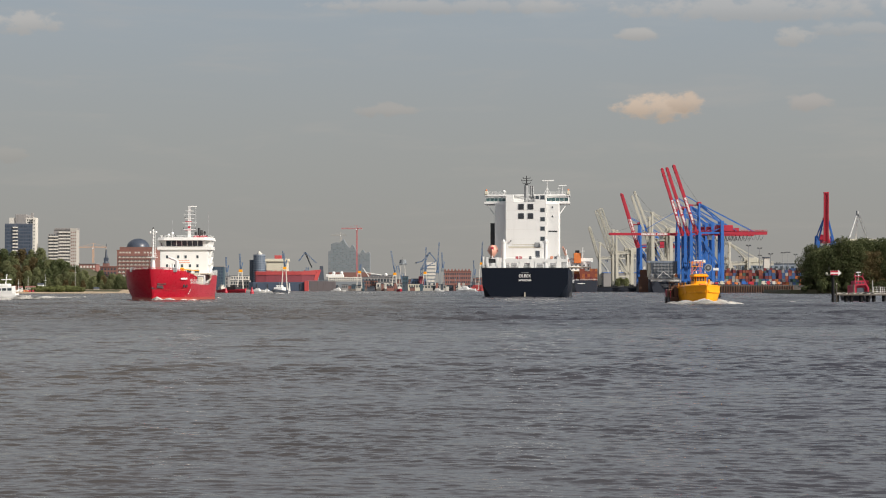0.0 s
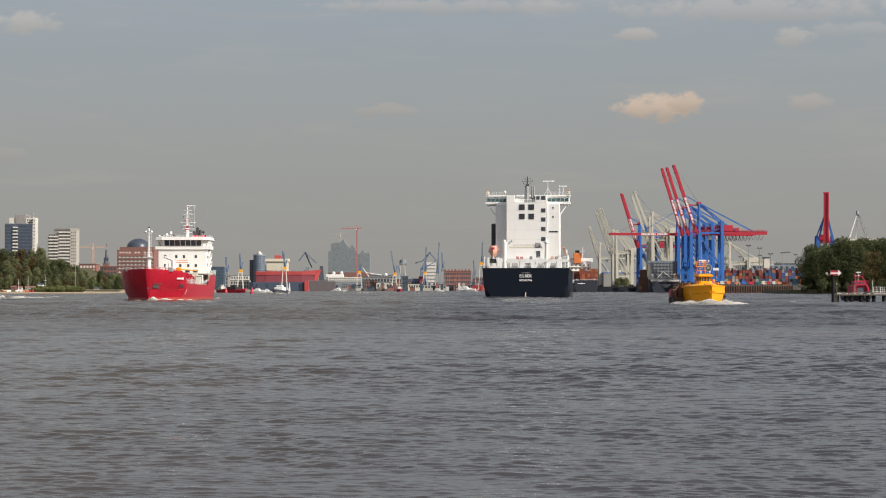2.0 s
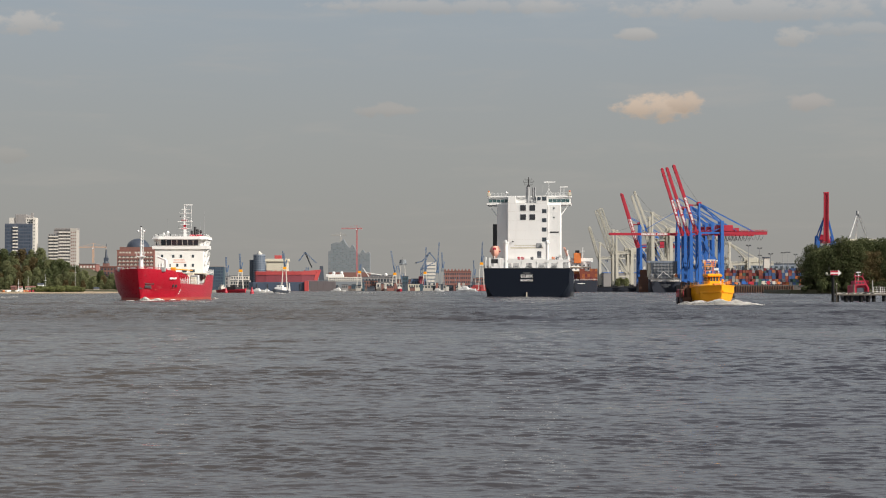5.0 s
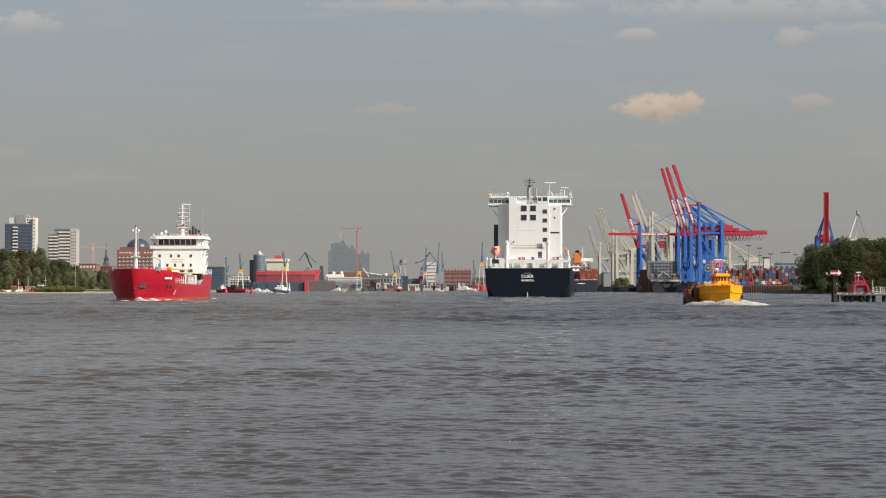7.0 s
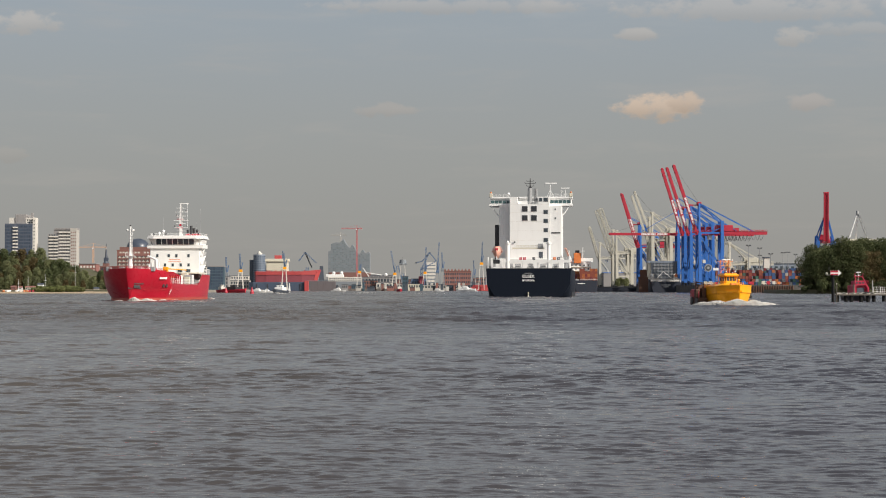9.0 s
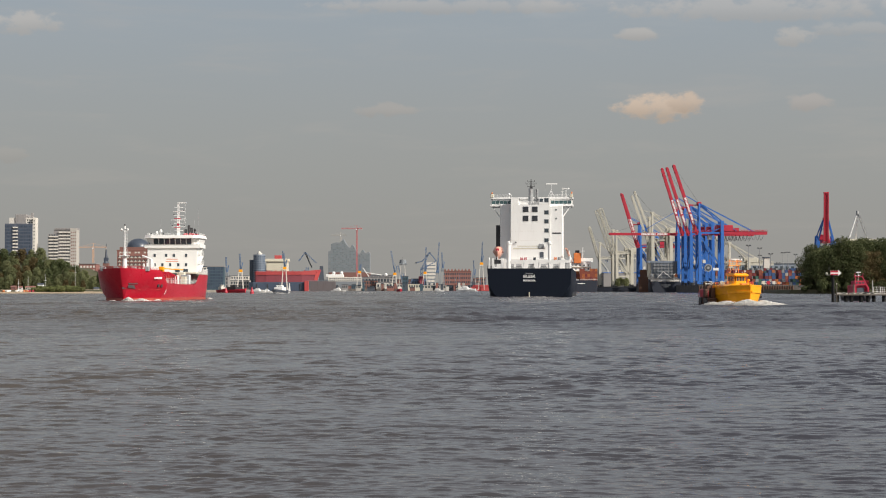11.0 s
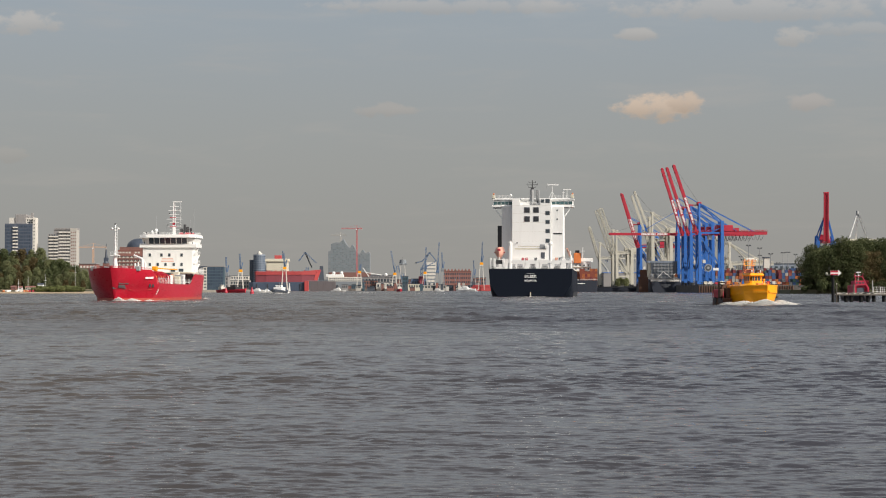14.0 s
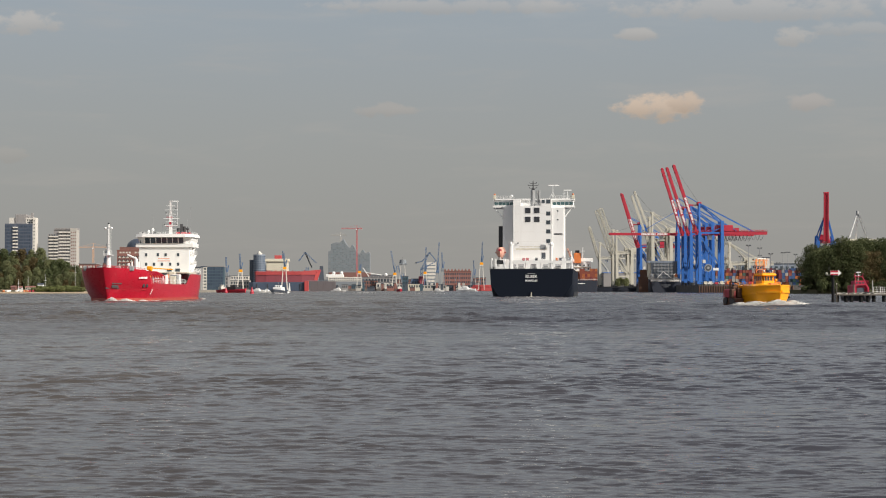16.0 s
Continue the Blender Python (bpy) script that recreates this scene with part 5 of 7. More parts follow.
def build_gantry(d, legs, boom_mat, angle, label, girder=46.5, pylon=70.0, boom=54.0, back=36.0, gauge=17.5, x=201.0, turn=0.0, marks=True, house="crane_red", z=5.6, lattice=False):
    """A quay crane: rails along y, the boom over the water along -x, raised by angle."""
    c = thing("gantry_crane", label, "crane", pose(x, d, z, 0, 0, turn), "quay cranes")
    g, p, w = girder - z, pylon - z, 8.0
    t = 2.8 if lattice or not marks else 2.2
    for y in (-w, w):
        part("leg", beam(B(), (0, y, 0), (0, y * 0.8, g), t, t * 1.1), legs, c)
        part("leg", beam(B(), (gauge, y, 0), (gauge, y * 0.8, g + (9.5 if marks else 5)), t, t * 1.1), legs, c)
        part("brace", beam(B(), (0, y * 0.85, g * 0.95), (gauge, y, g * 0.30), 1.2), legs, c)
        part("portal_beam", beam(B(), (0, y, g * 0.30), (gauge, y, g * 0.30), 1.3, 1.6), legs, c)
        part("top_beam", beam(B(), (0, y * 0.8, g), (gauge, y * 0.8, g), 1.2, 1.5), legs, c)
        part("bogie", box(B(), (-1.2, y - 5, 0), (1.2, y + 5, 2.2), 0.2), "dark", c)
        part("bogie", box(B(), (gauge - 1.2, y - 5, 0), (gauge + 1.2, y + 5, 2.2), 0.2), "dark", c)
        part("pylon", beam(B(), (0, y * 0.8, g), (0.5, y * 0.25, p), 1.2), legs, c)
        part("back_leg", beam(B(), (0.5, y * 0.25, p), (gauge, y * 0.8, g + (9 if marks else 4.5)), 0.8), legs, c)
        part("back_stay", beam(B(), (0.5, y * 0.25, p), (gauge + back * 0.72, y * 0.35, g + 1), 0.45), legs, c)
        part("girder", beam(B(), (-2, y * 0.35, g), (gauge + back, y * 0.35, g), 1.2, 2.4), boom_mat, c)
    part("sill", beam(B(), (0, -w, 3.0), (0, w, 3.0), 1.3), legs, c)
    part("sill", beam(B(), (gauge, -w, 3.0), (gauge, w, 3.0), 1.3), legs, c)
    part("cross_beam", beam(B(), (0, -w * 0.9, g * 0.62), (0, w * 0.9, g * 0.62), 1.1), legs, c)
    part("pylon_head", box(B(), (-1.2, -2.6, p - 1), (2.0, 2.6, p + 1.0), 0.2), boom_mat, c)
    part("machinery_house", box(B(), (gauge - 4, -4, g + 1.4), (gauge + 9, 4, g + 6.2), 0.3), house, c)
    part("trolley_cab", box(B(), (gauge * 0.4, -1.8, g - 5.2), (gauge * 0.4 + 3.5, 1.8, g - 1.6), 0.2), "white", c)
    if marks:
        part("cable_reel", rod(B(), (gauge * 0.35, -w - 1.2, g * 0.33), (gauge * 0.35, -w - 0.4, g * 0.33), 3.0, n=18), "grey", c)
    if marks:
        part("reel_winding", rod(B(), (gauge * 0.35, -w - 1.32, g * 0.33), (gauge * 0.35, -w - 1.1, g * 0.33), 2.3, n=18), "slate", c)
    if marks:
        part("reel_hub", rod(B(), (gauge * 0.35, -w - 1.6, g * 0.33), (gauge * 0.35, -w - 1.2, g * 0.33), 1.0, n=14), "grey", c)
    if marks:
        part("sign_plate", box(B(), (gauge * 0.58, -w - 0.9, g * 0.28), (gauge * 0.82, -w - 0.75, g * 0.33)), "white", c)
    bm = B()
    for i in range(9):
        x0 = gauge + 6 + i * (back - 8) / 9
        dx = (back - 8) / 9
        for k in range(6):
            a, b = k / 6, (k + 1) / 6
            beam(bm, (x0 + a * dx, 2.9, g - 1.4 - 16 * a * (1 - a)), (x0 + b * dx, 2.9, g - 1.4 - 16 * b * (1 - b)), 0.22)
    part("festoon_cable", bm, "dark", c, "hanging loops of trolley cable")
    a = radians(angle)
    tip = Vector((-math.cos(a) * boom, 0, g + math.sin(a) * boom))
    foot = Vector((-1.5, 0, g))
    for y in (-1.6, 1.6):
        bm = B()
        off = Vector((0, y, 0))
        if lattice:
            truss(bm, foot + off, tip + off, 2.6, 5.4, 16, 0.55)
        else:
            beam(bm, foot + off, tip + off, 1.0, 2.1)
        arm = part("boom", bm, boom_mat, c)
        if marks:
            n = 20
            for i in range(n):
                if i == 8:
                    continue
                u0, u1 = 0.13 + 0.40 * i / n, 0.13 + 0.40 * (i + (0.55 if i % 5 == 2 else 0.76)) / n
                q0, q1 = foot.lerp(tip, u0) + off, foot.lerp(tip, u1) + off
                bm = beam(B(), q0 + Vector((0, -0.53, 0)), q1 + Vector((0, -0.53, 0)), 0.06, 1.5)
                part("letter_bar", bm, "white", arm)
    bm = B()
    for i in range(8):
        q = foot.lerp(tip, (i + 0.5) / 8)
        beam(bm, q + Vector((0, -1.6, 0)), q + Vector((0, 1.6, 0)), 0.5)
    if turn:
        beam(bm, foot, tip, 3.4, 0.7)
    part("boom_tie", bm, boom_mat, c)
    mid = foot.lerp(tip, 0.55)
    for y in (-1.4, 1.4):
        part("fore_stay", beam(B(), (0.5, y, p), mid + Vector((0, y, 1.0)), 0.32), legs, c)
    part("hoist_rope", beam(B(), (0.5, 0, p), tip, 0.12), "dark", c)
    part("boom_head", box(B(), tip - Vector((0.9, 2.2, 0.6)), tip + Vector((0.9, 2.2, 0.8)), 0.2), boom_mat, c)
    # second set of braces, stairs, walkways and small cabins
    for y in (-w, w):
        part("brace", beam(B(), (0, y * 0.95, g * 0.30), (gauge, y, g * 0.04), 0.8), legs, c)
        part("brace", beam(B(), (gauge, y * 0.8, g + 4.5), (gauge * 0.45, y * 0.8, g), 0.7), legs, c)
        part("inner_stay", beam(B(), (0.5, y * 0.25, p - 2), (gauge + back * 0.35, y * 0.35, g + 1), 0.35), legs, c)
        part("walkway", rail(box(B(), (-1.5, y * 0.35 - 0.9, g + 1.15), (gauge + back, y * 0.35 - 0.2, g + 1.3)), [(-1.5, y * 0.35 - 0.9, g + 1.3), (gauge + back, y * 0.35 - 0.9, g + 1.3)], 1.2, 3.0, 0.09), boom_mat, c)
    part("cross_brace", beam(beam(B(), (0, -w * 0.95, g * 0.32), (0, w * 0.85, g * 0.62), 0.7), (0, w * 0.95, g * 0.32), (0, -w * 0.85, g * 0.62), 0.7), legs, c)
    part("cross_brace", beam(beam(B(), (gauge, -w * 0.85, g * 0.62), (gauge, w * 0.8, g), 0.7), (gauge, w * 0.85, g * 0.62), (gauge, -w * 0.8, g), 0.7), legs, c)
    bm = B()
    n = 7
    for i in range(n):
        z0, z1 = g * (0.05 + 0.88 * i / n), g * (0.05 + 0.88 * (i + 1) / n)
        xa, xb = (gauge + 1.6, gauge + 5.0) if i % 2 else (gauge + 5.0, gauge + 1.6)
        beam(bm, (xa, w * 0.85, z0), (xb, w * 0.85, z1), 0.5, 0.35)
        box(bm, (xb - 0.8, w * 0.7, z1 - 0.1), (xb + 0.8, w * 0.95, z1 + 0.1))
    part("stair_tower", bm, "grey", c, "grey zigzag stairs up the leg")
    part("equipment_box", box(B(), (1.8, -w - 0.6, g * 0.42), (4.2, -w + 1.2, g * 0.42 + 2.6), 0.1), "tower_white", c)
    part("equipment_box", box(B(), (gauge + 10, -2.4, g + 1.4), (gauge + 14, 2.4, g + 4.0), 0.1), house, c)
    part("pylon_tie", beam(B(), (-0.3, -w * 0.5, g + (p - g) * 0.55), (-0.3, w * 0.5, g + (p - g) * 0.55), 0.7), legs, c)
    if angle > 60 and marks:
        part("apex_beam", beam(B(), (0.5, 0, p - 1.5), foot.lerp(tip, 0.42), 0.8), boom_mat, c)
    return c


BLUE, CREAM = "blue quay crane with raised red boom", "cream quay crane with raised boom"
build_gantry(1300, "crane_blue", "crane_red", 70, BLUE, boom=56.5)
build_gantry(1345, "crane_blue", "crane_red", 71, BLUE, girder=47, back=34, boom=57)
build_gantry(1378, "crane_blue", "crane_red", 71.5, BLUE, girder=48, back=34, boom=57.5)
build_gantry(1417, "crane_blue", "crane_red", 0.2, "blue quay crane with its red boom lowered over a ship", girder=49.5, boom=58)
build_gantry(1590, "crane_cream", "crane_cream", 68, CREAM, girder=55, pylon=76, boom=44, marks=False, house="crane_cream")
build_gantry(1685, "crane_blue", "crane_red", 71, BLUE, girder=46, boom=56)
build_gantry(1700, "crane_blue", "crane_red", 72, BLUE, girder=46, boom=57)
build_gantry(1612, "crane_cream", "crane_cream", 69, CREAM, girder=50, pylon=72, boom=46, marks=False, house="crane_cream")
build_gantry(1917, "crane_cream", "crane_cream", 70, CREAM, girder=44, pylon=70, boom=55, marks=False, house="crane_cream", lattice=True)
build_gantry(1956, "crane_cream", "crane_cream", 70, CREAM, girder=45, pylon=72, boom=54, marks=False, house="crane_cream", lattice=True)
build_gantry(2122, "crane_cream", "crane_cream", 72, CREAM, girder=42, pylon=62, boom=42, marks=False, house="crane_cream", lattice=True)
build_gantry(1560, "crane_cream", "crane_cream", 66, "cream yard crane behind the container stacks", girder=26, pylon=46, boom=30, back=24, marks=False, house="crane_cream", x=269.8)
build_gantry(1400, "crane_blue", "crane_red", 83, "blue quay crane with upright red boom behind the trees", girder=43, pylon=62, boom=41, x=324.4, turn=82, marks=False)

for x, y, k in ((199.5, 1890, 0.62), (203.5, 1897, 0.7), (207.5, 1893, 0.6), (211, 1899, 0.66)):
    tagged(plant(0, placed(x, y, 5.4, k, x)), "small green tree on the quay under the cranes")

# vans, forklifts and crates along the quay's edge
def build_quay_van(x, y, w, h, body, cab, label):
    v = thing("quay_vehicle", label, "vehicle", pose(x, y, 5.62), "quay vehicles")
    part("body", box(B(), (-w / 2, -1.1, 0.5), (w * 0.22, 1.1, h), 0.1), body, v)
    part("cab", box(B(), (w * 0.25, -1.1, 0.5), (w / 2, 1.1, h * 0.85), 0.15), cab, v)
    part("windscreen", box(B(), (w * 0.28, -1.14, h * 0.5), (w * 0.47, -1.08, h * 0.78)), "glass", v)
    for k in (-0.34, 0.34):
        part("wheel", rod(B(), (w * k, -1.15, 0.5), (w * k, 1.15, 0.5), 0.5, n=10), "dark", v)


vr = random.Random(77)
x = 199.0
while x < 264:
    c = vr.choice(("crane_red", "orange", "white", "cream", "crane_blue", "crane_red", "yellow", "tower_white"))
    w = vr.uniform(3.0, 6.5)
    build_quay_van(x, vr.uniform(1280, 1287), w, vr.uniform(2.0, 3.6), c, vr.choice((c, "white", "dark")), "small " + {"crane_red": "red", "orange": "orange", "white": "white", "cream": "cream", "crane_blue": "blue", "yellow": "yellow", "tower_white": "pale grey"}[c] + " work van on the quay")
    x += w + vr.uniform(0.4, 3.0)

# a sheer-legs tripod behind the trees
tri = thing("sheer_legs", "white sheer-legs tripod behind the trees", "crane", pose(326.1, 1300, 5.6))
for a, b in (((-19.5, -2, -1), (-0.3, 0, 56.2)), ((20.5, -2, -1), (0.3, 0, 56.5)), ((-1, 9, -1), (0, 0, 56.5))):
    part("leg", rod(B(), a, b, 0.75, 0.55, 8), "white", tri)
part("head", rod(B(), (0, 0, 55.5), (0, 0, 58.5), 1.3, 1.0, 10), "grey", tri)
part("platform", box(B(), (-14, -3, 34.5), (15, 8, 36.2), 0.3), "cream", tri)
part("ladder", truss(B(), (1.0, -1, 56), (8.0, -1, 36), 0.8, 0.8, 12, 0.18), "grey", tri)


def build_container(material):
    bm = prism(B(), [(-1.22, -6.1), (1.22, -6.1), (1.22, 6.1), (-1.22, 6.1)], 0, 2.55)
    bm.normal_update()
    bmesh.ops.inset_individual(bm, faces=bm.faces[:], thickness=0.12, depth=-0.06)
    return mesh_of("container", bm, material)


BOXES = [build_container(paint("container_paint_" + n, tuple(0.75 * v for v in c), 0.55, 0.4, 0.2)) for n, c in (
    ("rust_red", (0.30, 0.07, 0.04)), ("blue", (0.04, 0.10, 0.26)), ("orange", (0.50, 0.15, 0.04)), ("grey", (0.34, 0.35, 0.36)), ("green", (0.05, 0.14, 0.11)), ("wine", (0.22, 0.03, 0.04)), ("pale", (0.44, 0.42, 0.39)))]


def stack(x0, x1, y, z, tiers, seed, choice=range(7), gap=0.96, label="stack of mixed shipping containers on the quay", parent=None):
    r = random.Random(seed)
    holder = parent or thing("container_stack", label, "containers", pose(x0, y, z), "container stacks")
    x = 1.22
    while x < x1 - x0:
        for k in range(max(1, tiers - r.choice((0, 0, 0, 1, 1, 2)))):
            piece("container", BOXES[r.choice(list(choice))], holder, (x, r.uniform(-0.05, 0.05), 2.57 * k) if not parent else (x0 + x, y, z + 2.57 * k))
        x += 2.46 + gap * 0.25
    return holder


for y, tiers, seed, x0, x1 in ((1330, 2, 1, 226, 285), (1352, 4, 2, 222, 300), (1380, 5, 3, 222, 310), (1420, 5, 4, 226, 320), (1470, 6, 5, 230, 340), (1310, 1, 6, 232, 262)):
    stack(x0, x1, y, 5.6, tiers, seed, (0, 1, 2, 5, 0, 1, 5, 0, 4, 5, 0, 1, 3, 6) if y < 1400 else (0, 1, 2, 3, 4, 5))
build_block("terminal_hall", "long blue-grey terminal hall", 304.0, 1600, 75, 30, 21, "haze_grey", 14, 3, "glass", z=5.6)
build_block("stair_tower", "white stair tower in the terminal", 293.8, 1500, 5, 6, 25, "tower_white", 0, 0, z=5.6)
build_block("terminal_hall", "pale sheds behind the cream cranes", 234.0, 2100, 60, 30, 20, "tower_grey", 0, 0, z=3, roof="crane_blue")


def build_light_mast(x, d, h):
    m = thing("light_mast", "tall terminal floodlight mast", "lamp post", pose(x, d, 5.6), "floodlight masts")
    part("pole", rod(B(), (0, 0, -0.5), (0, 0, h), 0.45, 0.22, 8), "grey", m)
    part("ring", box(B(), (-2.0, -0.5, h - 0.5), (2.0, 0.5, h), 0.1), "grey", m)
    for x in (-1.7, -0.9, 0.9, 1.7):
        part("lamp", box(B(), (x - 0.35, -0.9, h), (x + 0.35, -0.2, h + 0.6), 0.08), "dark", m)


for x, y, d in ((1325, 435, 1400), (1344.5, 440, 1420), (1344.5, 453, 1560), (1364, 450, 1480), (1386, 448, 1500), (1394.5, 447, 1600), (1408, 451, 1650), (1311, 455, 1600), (1377, 466, 1700), (1418, 462, 1600)):
    build_light_mast((x - 784) / 2926 * d, d, (512 - y) / 2926 * d - 3)


def build_moored_ship(x, d, beam_w, length, hull_h, hull_mat, label, turn=0):
    s = thing("moored_ship", label, "ship", pose(x, d, 0, 0, 0, turn), "moored ships")
    h = beam_w / 2
    st = [(0, h, h * 0.86, hull_h, h * 0.6, 0), (6, h, h * 0.97, hull_h, h * 0.9, 0), (length * 0.8, h, h, hull_h, h * 0.95, 0), (length, h * 0.15, h * 0.05, hull_h * 1.3, 0.1, 0)]
    part("hull", loft(B(), hull_rings(st)), hull_mat, s, "", True)
    part("deck_rail", rail(B(), [(-h + 0.2, 0.3, hull_h), (h - 0.2, 0.3, hull_h)], 1.2, 2.0, 0.08), "white", s)
    return s


grey_ship = build_moored_ship(188.79, 1402, 25, 120, 9.0, "hazed_black", "dark-hulled ship with grey-white house moored under the cranes")
house = part("house", box(B(), (-9.5, 10, 8.8), (11, 22, 25), 0.2), "haze_grey", grey_ship, "grey aft house with open decks")
for k in range(6):
    part("deck_edge", box(B(), (-10, 8.6, 9.5 + 2.6 * k), (11.4, 10.0, 9.8 + 2.6 * k)), "grey", house)
    part("deck_railing", rail(B(), [(-10, 8.7, 10 + 2.6 * k), (11.4, 8.7, 10 + 2.6 * k)], 1.1, 2.2, 0.08), "grey", house)
for x in np.arange(-8, 10, 2.9):
    part("post", box(B(), (x - 0.2, 8.7, 9), (x + 0.2, 9.2, 25)), "grey", house)
part("stair", beam(beam(B(), (-8, 8.5, 9.5), (-1, 8.5, 17.5), 0.5), (-1, 8.5, 17.5), (6, 8.5, 12), 0.4), "white", house)
part("top_beam", box(B(), (-14.5, 9, 25), (13, 11, 26.6)), "haze_grey", house)
for s in (-10.8, 9.6):
    part("side_house", box(B(), (s - 1.8, 7.0, 11.4), (s + 1.8, 8.6, 15.6), 0.15), "tower_white", grey_ship)
    part("lifeboat", ball(B(), (s, 6.3, 14.2), 1.25, 8, 1.0), "orange" if s > 0 else "white", grey_ship, "", True)
part("mooring_house", box(B(), (-12, 1.5, 8.8), (12, 8, 11.5)), "tower_white", grey_ship)
part("name_bar", box(B(), (-3.5, -0.2, 5.6), (4, 0.05, 6.3)), "white", grey_ship)
part("name_bar", box(B(), (-2.0, -0.2, 4.2), (2.4, 0.05, 4.7)), "white", grey_ship)
part("crane_post", box(box(B(), (-22, 6, 0), (-14, 9, 13)), (-21, 6.4, 13), (-15, 8.6, 19)), "rust", grey_ship, "rust-brown stack of gear beside the hull")
barge = build_moored_ship(198.13, 1700, 16, 60, 4.0, "hazed_black", "low black barge at the quay", 88)
tagged(barge, "low black barge moored at the quay")

box_ship = build_moored_ship(138.35, 1600, 22.5, 150, 11, "hazed_black", "black container ship with orange funnel and red boxes", -3)
aft = part("aft_house", box(B(), (-16.5, 24, 10), (6, 40, 30), 0.3), "white", box_ship, "white aft house")
part("funnel", box(B(), (-11.2, 22, 28), (-4.0, 30, 38), 0.4), "orange", box_ship, "orange funnel with black top")
part("funnel_cap", box(B(), (-9.6, 23, 37.8), (-5.6, 28, 40.6), 0.3), "dark", box_ship)
for k in range(4):
    part("deck_edge", box(B(), (-16.8, 23.2, 13 + 3.6 * k), (6.4, 24.0, 13.5 + 3.6 * k)), "cream", aft)
    for x in (-13, -9, -5, -1, 3):
        part("window", box(B(), (x - 0.6, 23.85, 14.5 + 3.6 * k), (x + 0.6, 24.05, 15.8 + 3.6 * k)), "glass", aft)
part("bridge", box(B(), (-17, 30, 29), (8.0, 38, 33), 0.2), "white", box_ship)
part("mast", beam(beam(B(), (-2, 32, 32), (-2, 32, 44), 0.6), (-4, 32, 40), (0, 32, 40), 0.4), "white", box_ship)
stack(-6.0, 11.3, 6.5, 9.5, 5, 77, (0, 0, 5, 0, 2), 0.0, parent=box_ship)
stack(-11.0, 11.3, 19.0, 9.5, 4, 78, (0, 0, 5, 2), 0.0, parent=box_ship)
part("name_bar", box(B(), (-8, -0.3, 7.5), (-1, 0.05, 8.3)), "white", box_ship)
part("stern_platform", box(B(), (-13, 0.5, 8.5), (-7, 10, 11.5), 0.2), "white", box_ship)


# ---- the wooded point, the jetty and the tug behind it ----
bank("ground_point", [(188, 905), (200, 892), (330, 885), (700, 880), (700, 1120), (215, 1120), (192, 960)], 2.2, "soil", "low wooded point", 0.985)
PT = [build_tree("leaf_dark", "tall dark green tree on the river point", 29, 9.5, 41, 44, 7600, 0.44), build_tree("leaf_dark", "broad dark green tree on the river point", 27, 10.5, 42, 44, 7600, 0.44),
      build_tree("leaf", "green tree on the river point", 28, 9.0, 43, 42, 7400, 0.44), build_tree("leaf_brown", "olive-brown tree on the river point", 24, 8.0, 44, 36, 6800, 0.44)]
rng = random.Random(5)
used = set()
for y, x0, step in ((903, 203.5, 6.4), (914, 205.5, 7.0), (930, 208, 8.5)):
    x = x0
    while x < 330:
        i = 3 if (y < 910 and (abs(x - 232) < 4.5 or abs(x - 250) < 4)) else rng.choice((0, 1, 0, 2, 1))
        k = rng.uniform(0.96, 1.09) * (1.0 if i != 3 else 0.88) * (0.82 if x < 208 else 0.94 if x < 216 else 1.0)
        m = placed(x, y, 1.6, k, rng.random() * 6.28)
        if i not in used:
            used.add(i)
            PT[i].matrix_basis = m
        else:
            again(PT[i], m)
        x += step * rng.uniform(0.8, 1.25)
shrub = build_bush("dark shrub at the foot of the trees", "leaf_dark", 51, 420, 0.5)
shrub.matrix_basis = placed(199.5, 899, 1.4, 1.2)
for x in np.arange(205, 330, 6.5):
    again(shrub, placed(x, 893 + rng.uniform(-1, 1), 1.6, rng.uniform(1.2, 2.2), rng.random() * 6.28))


def build_jetty():
    j = thing("jetty", "weathered timber jetty on dark piles with pale deck", "jetty", pose(75.10, 318, 0))
    part("deck", box(B(), (0.3, 0.2, 1.36), (38, 2.2, 1.50)), "timber_pale", j, "pale weathered deck boards")
    part("edge_beam", box(B(), (0.3, 0.0, 1.28), (38, 0.18, 1.42)), "timber", j)
    me = mesh_of("support_post", rod(B(), (0, 0, -2.5), (0, 0, 1.37), 0.38, 0.36, 9), MAT["tar"], True)
    for i in range(26):
        piece("support_post", me, j, (0.9 + 1.45 * i + 0.26 * math.sin(i * 2.3), 0.7 + 0.12 * math.cos(i * 5), 0))
    bm = B()
    r = random.Random(8)
    for i in range(60):
        x = r.uniform(0.5, 14)
        box(bm, (x, 0.3, 1.6), (x + r.uniform(0.15, 0.6), 0.9, 1.66 + r.uniform(0.02, 0.22)))
    part("deck_clutter", bm, "tower_white", j)
    for x, h, w in ((7.7, 4.2, 0.10), (4.1, 3.4, 0.16), (8.9, 3.2, 0.12), (9.6, 3.0, 0.08), (0.75, 3.6, 0.10), (10.4, 2.6, 0.08)):
        part("post", rod(B(), (x, 0.8, 1.4), (x, 0.8, h), w, n=7), "timber" if w > 0.11 else "concrete", j)
    part("gate", rail(B(), [(7.8, 0.6, 1.6), (10.6, 0.6, 1.6)], 1.3, 0.7, 0.05), "white", j)
    return j


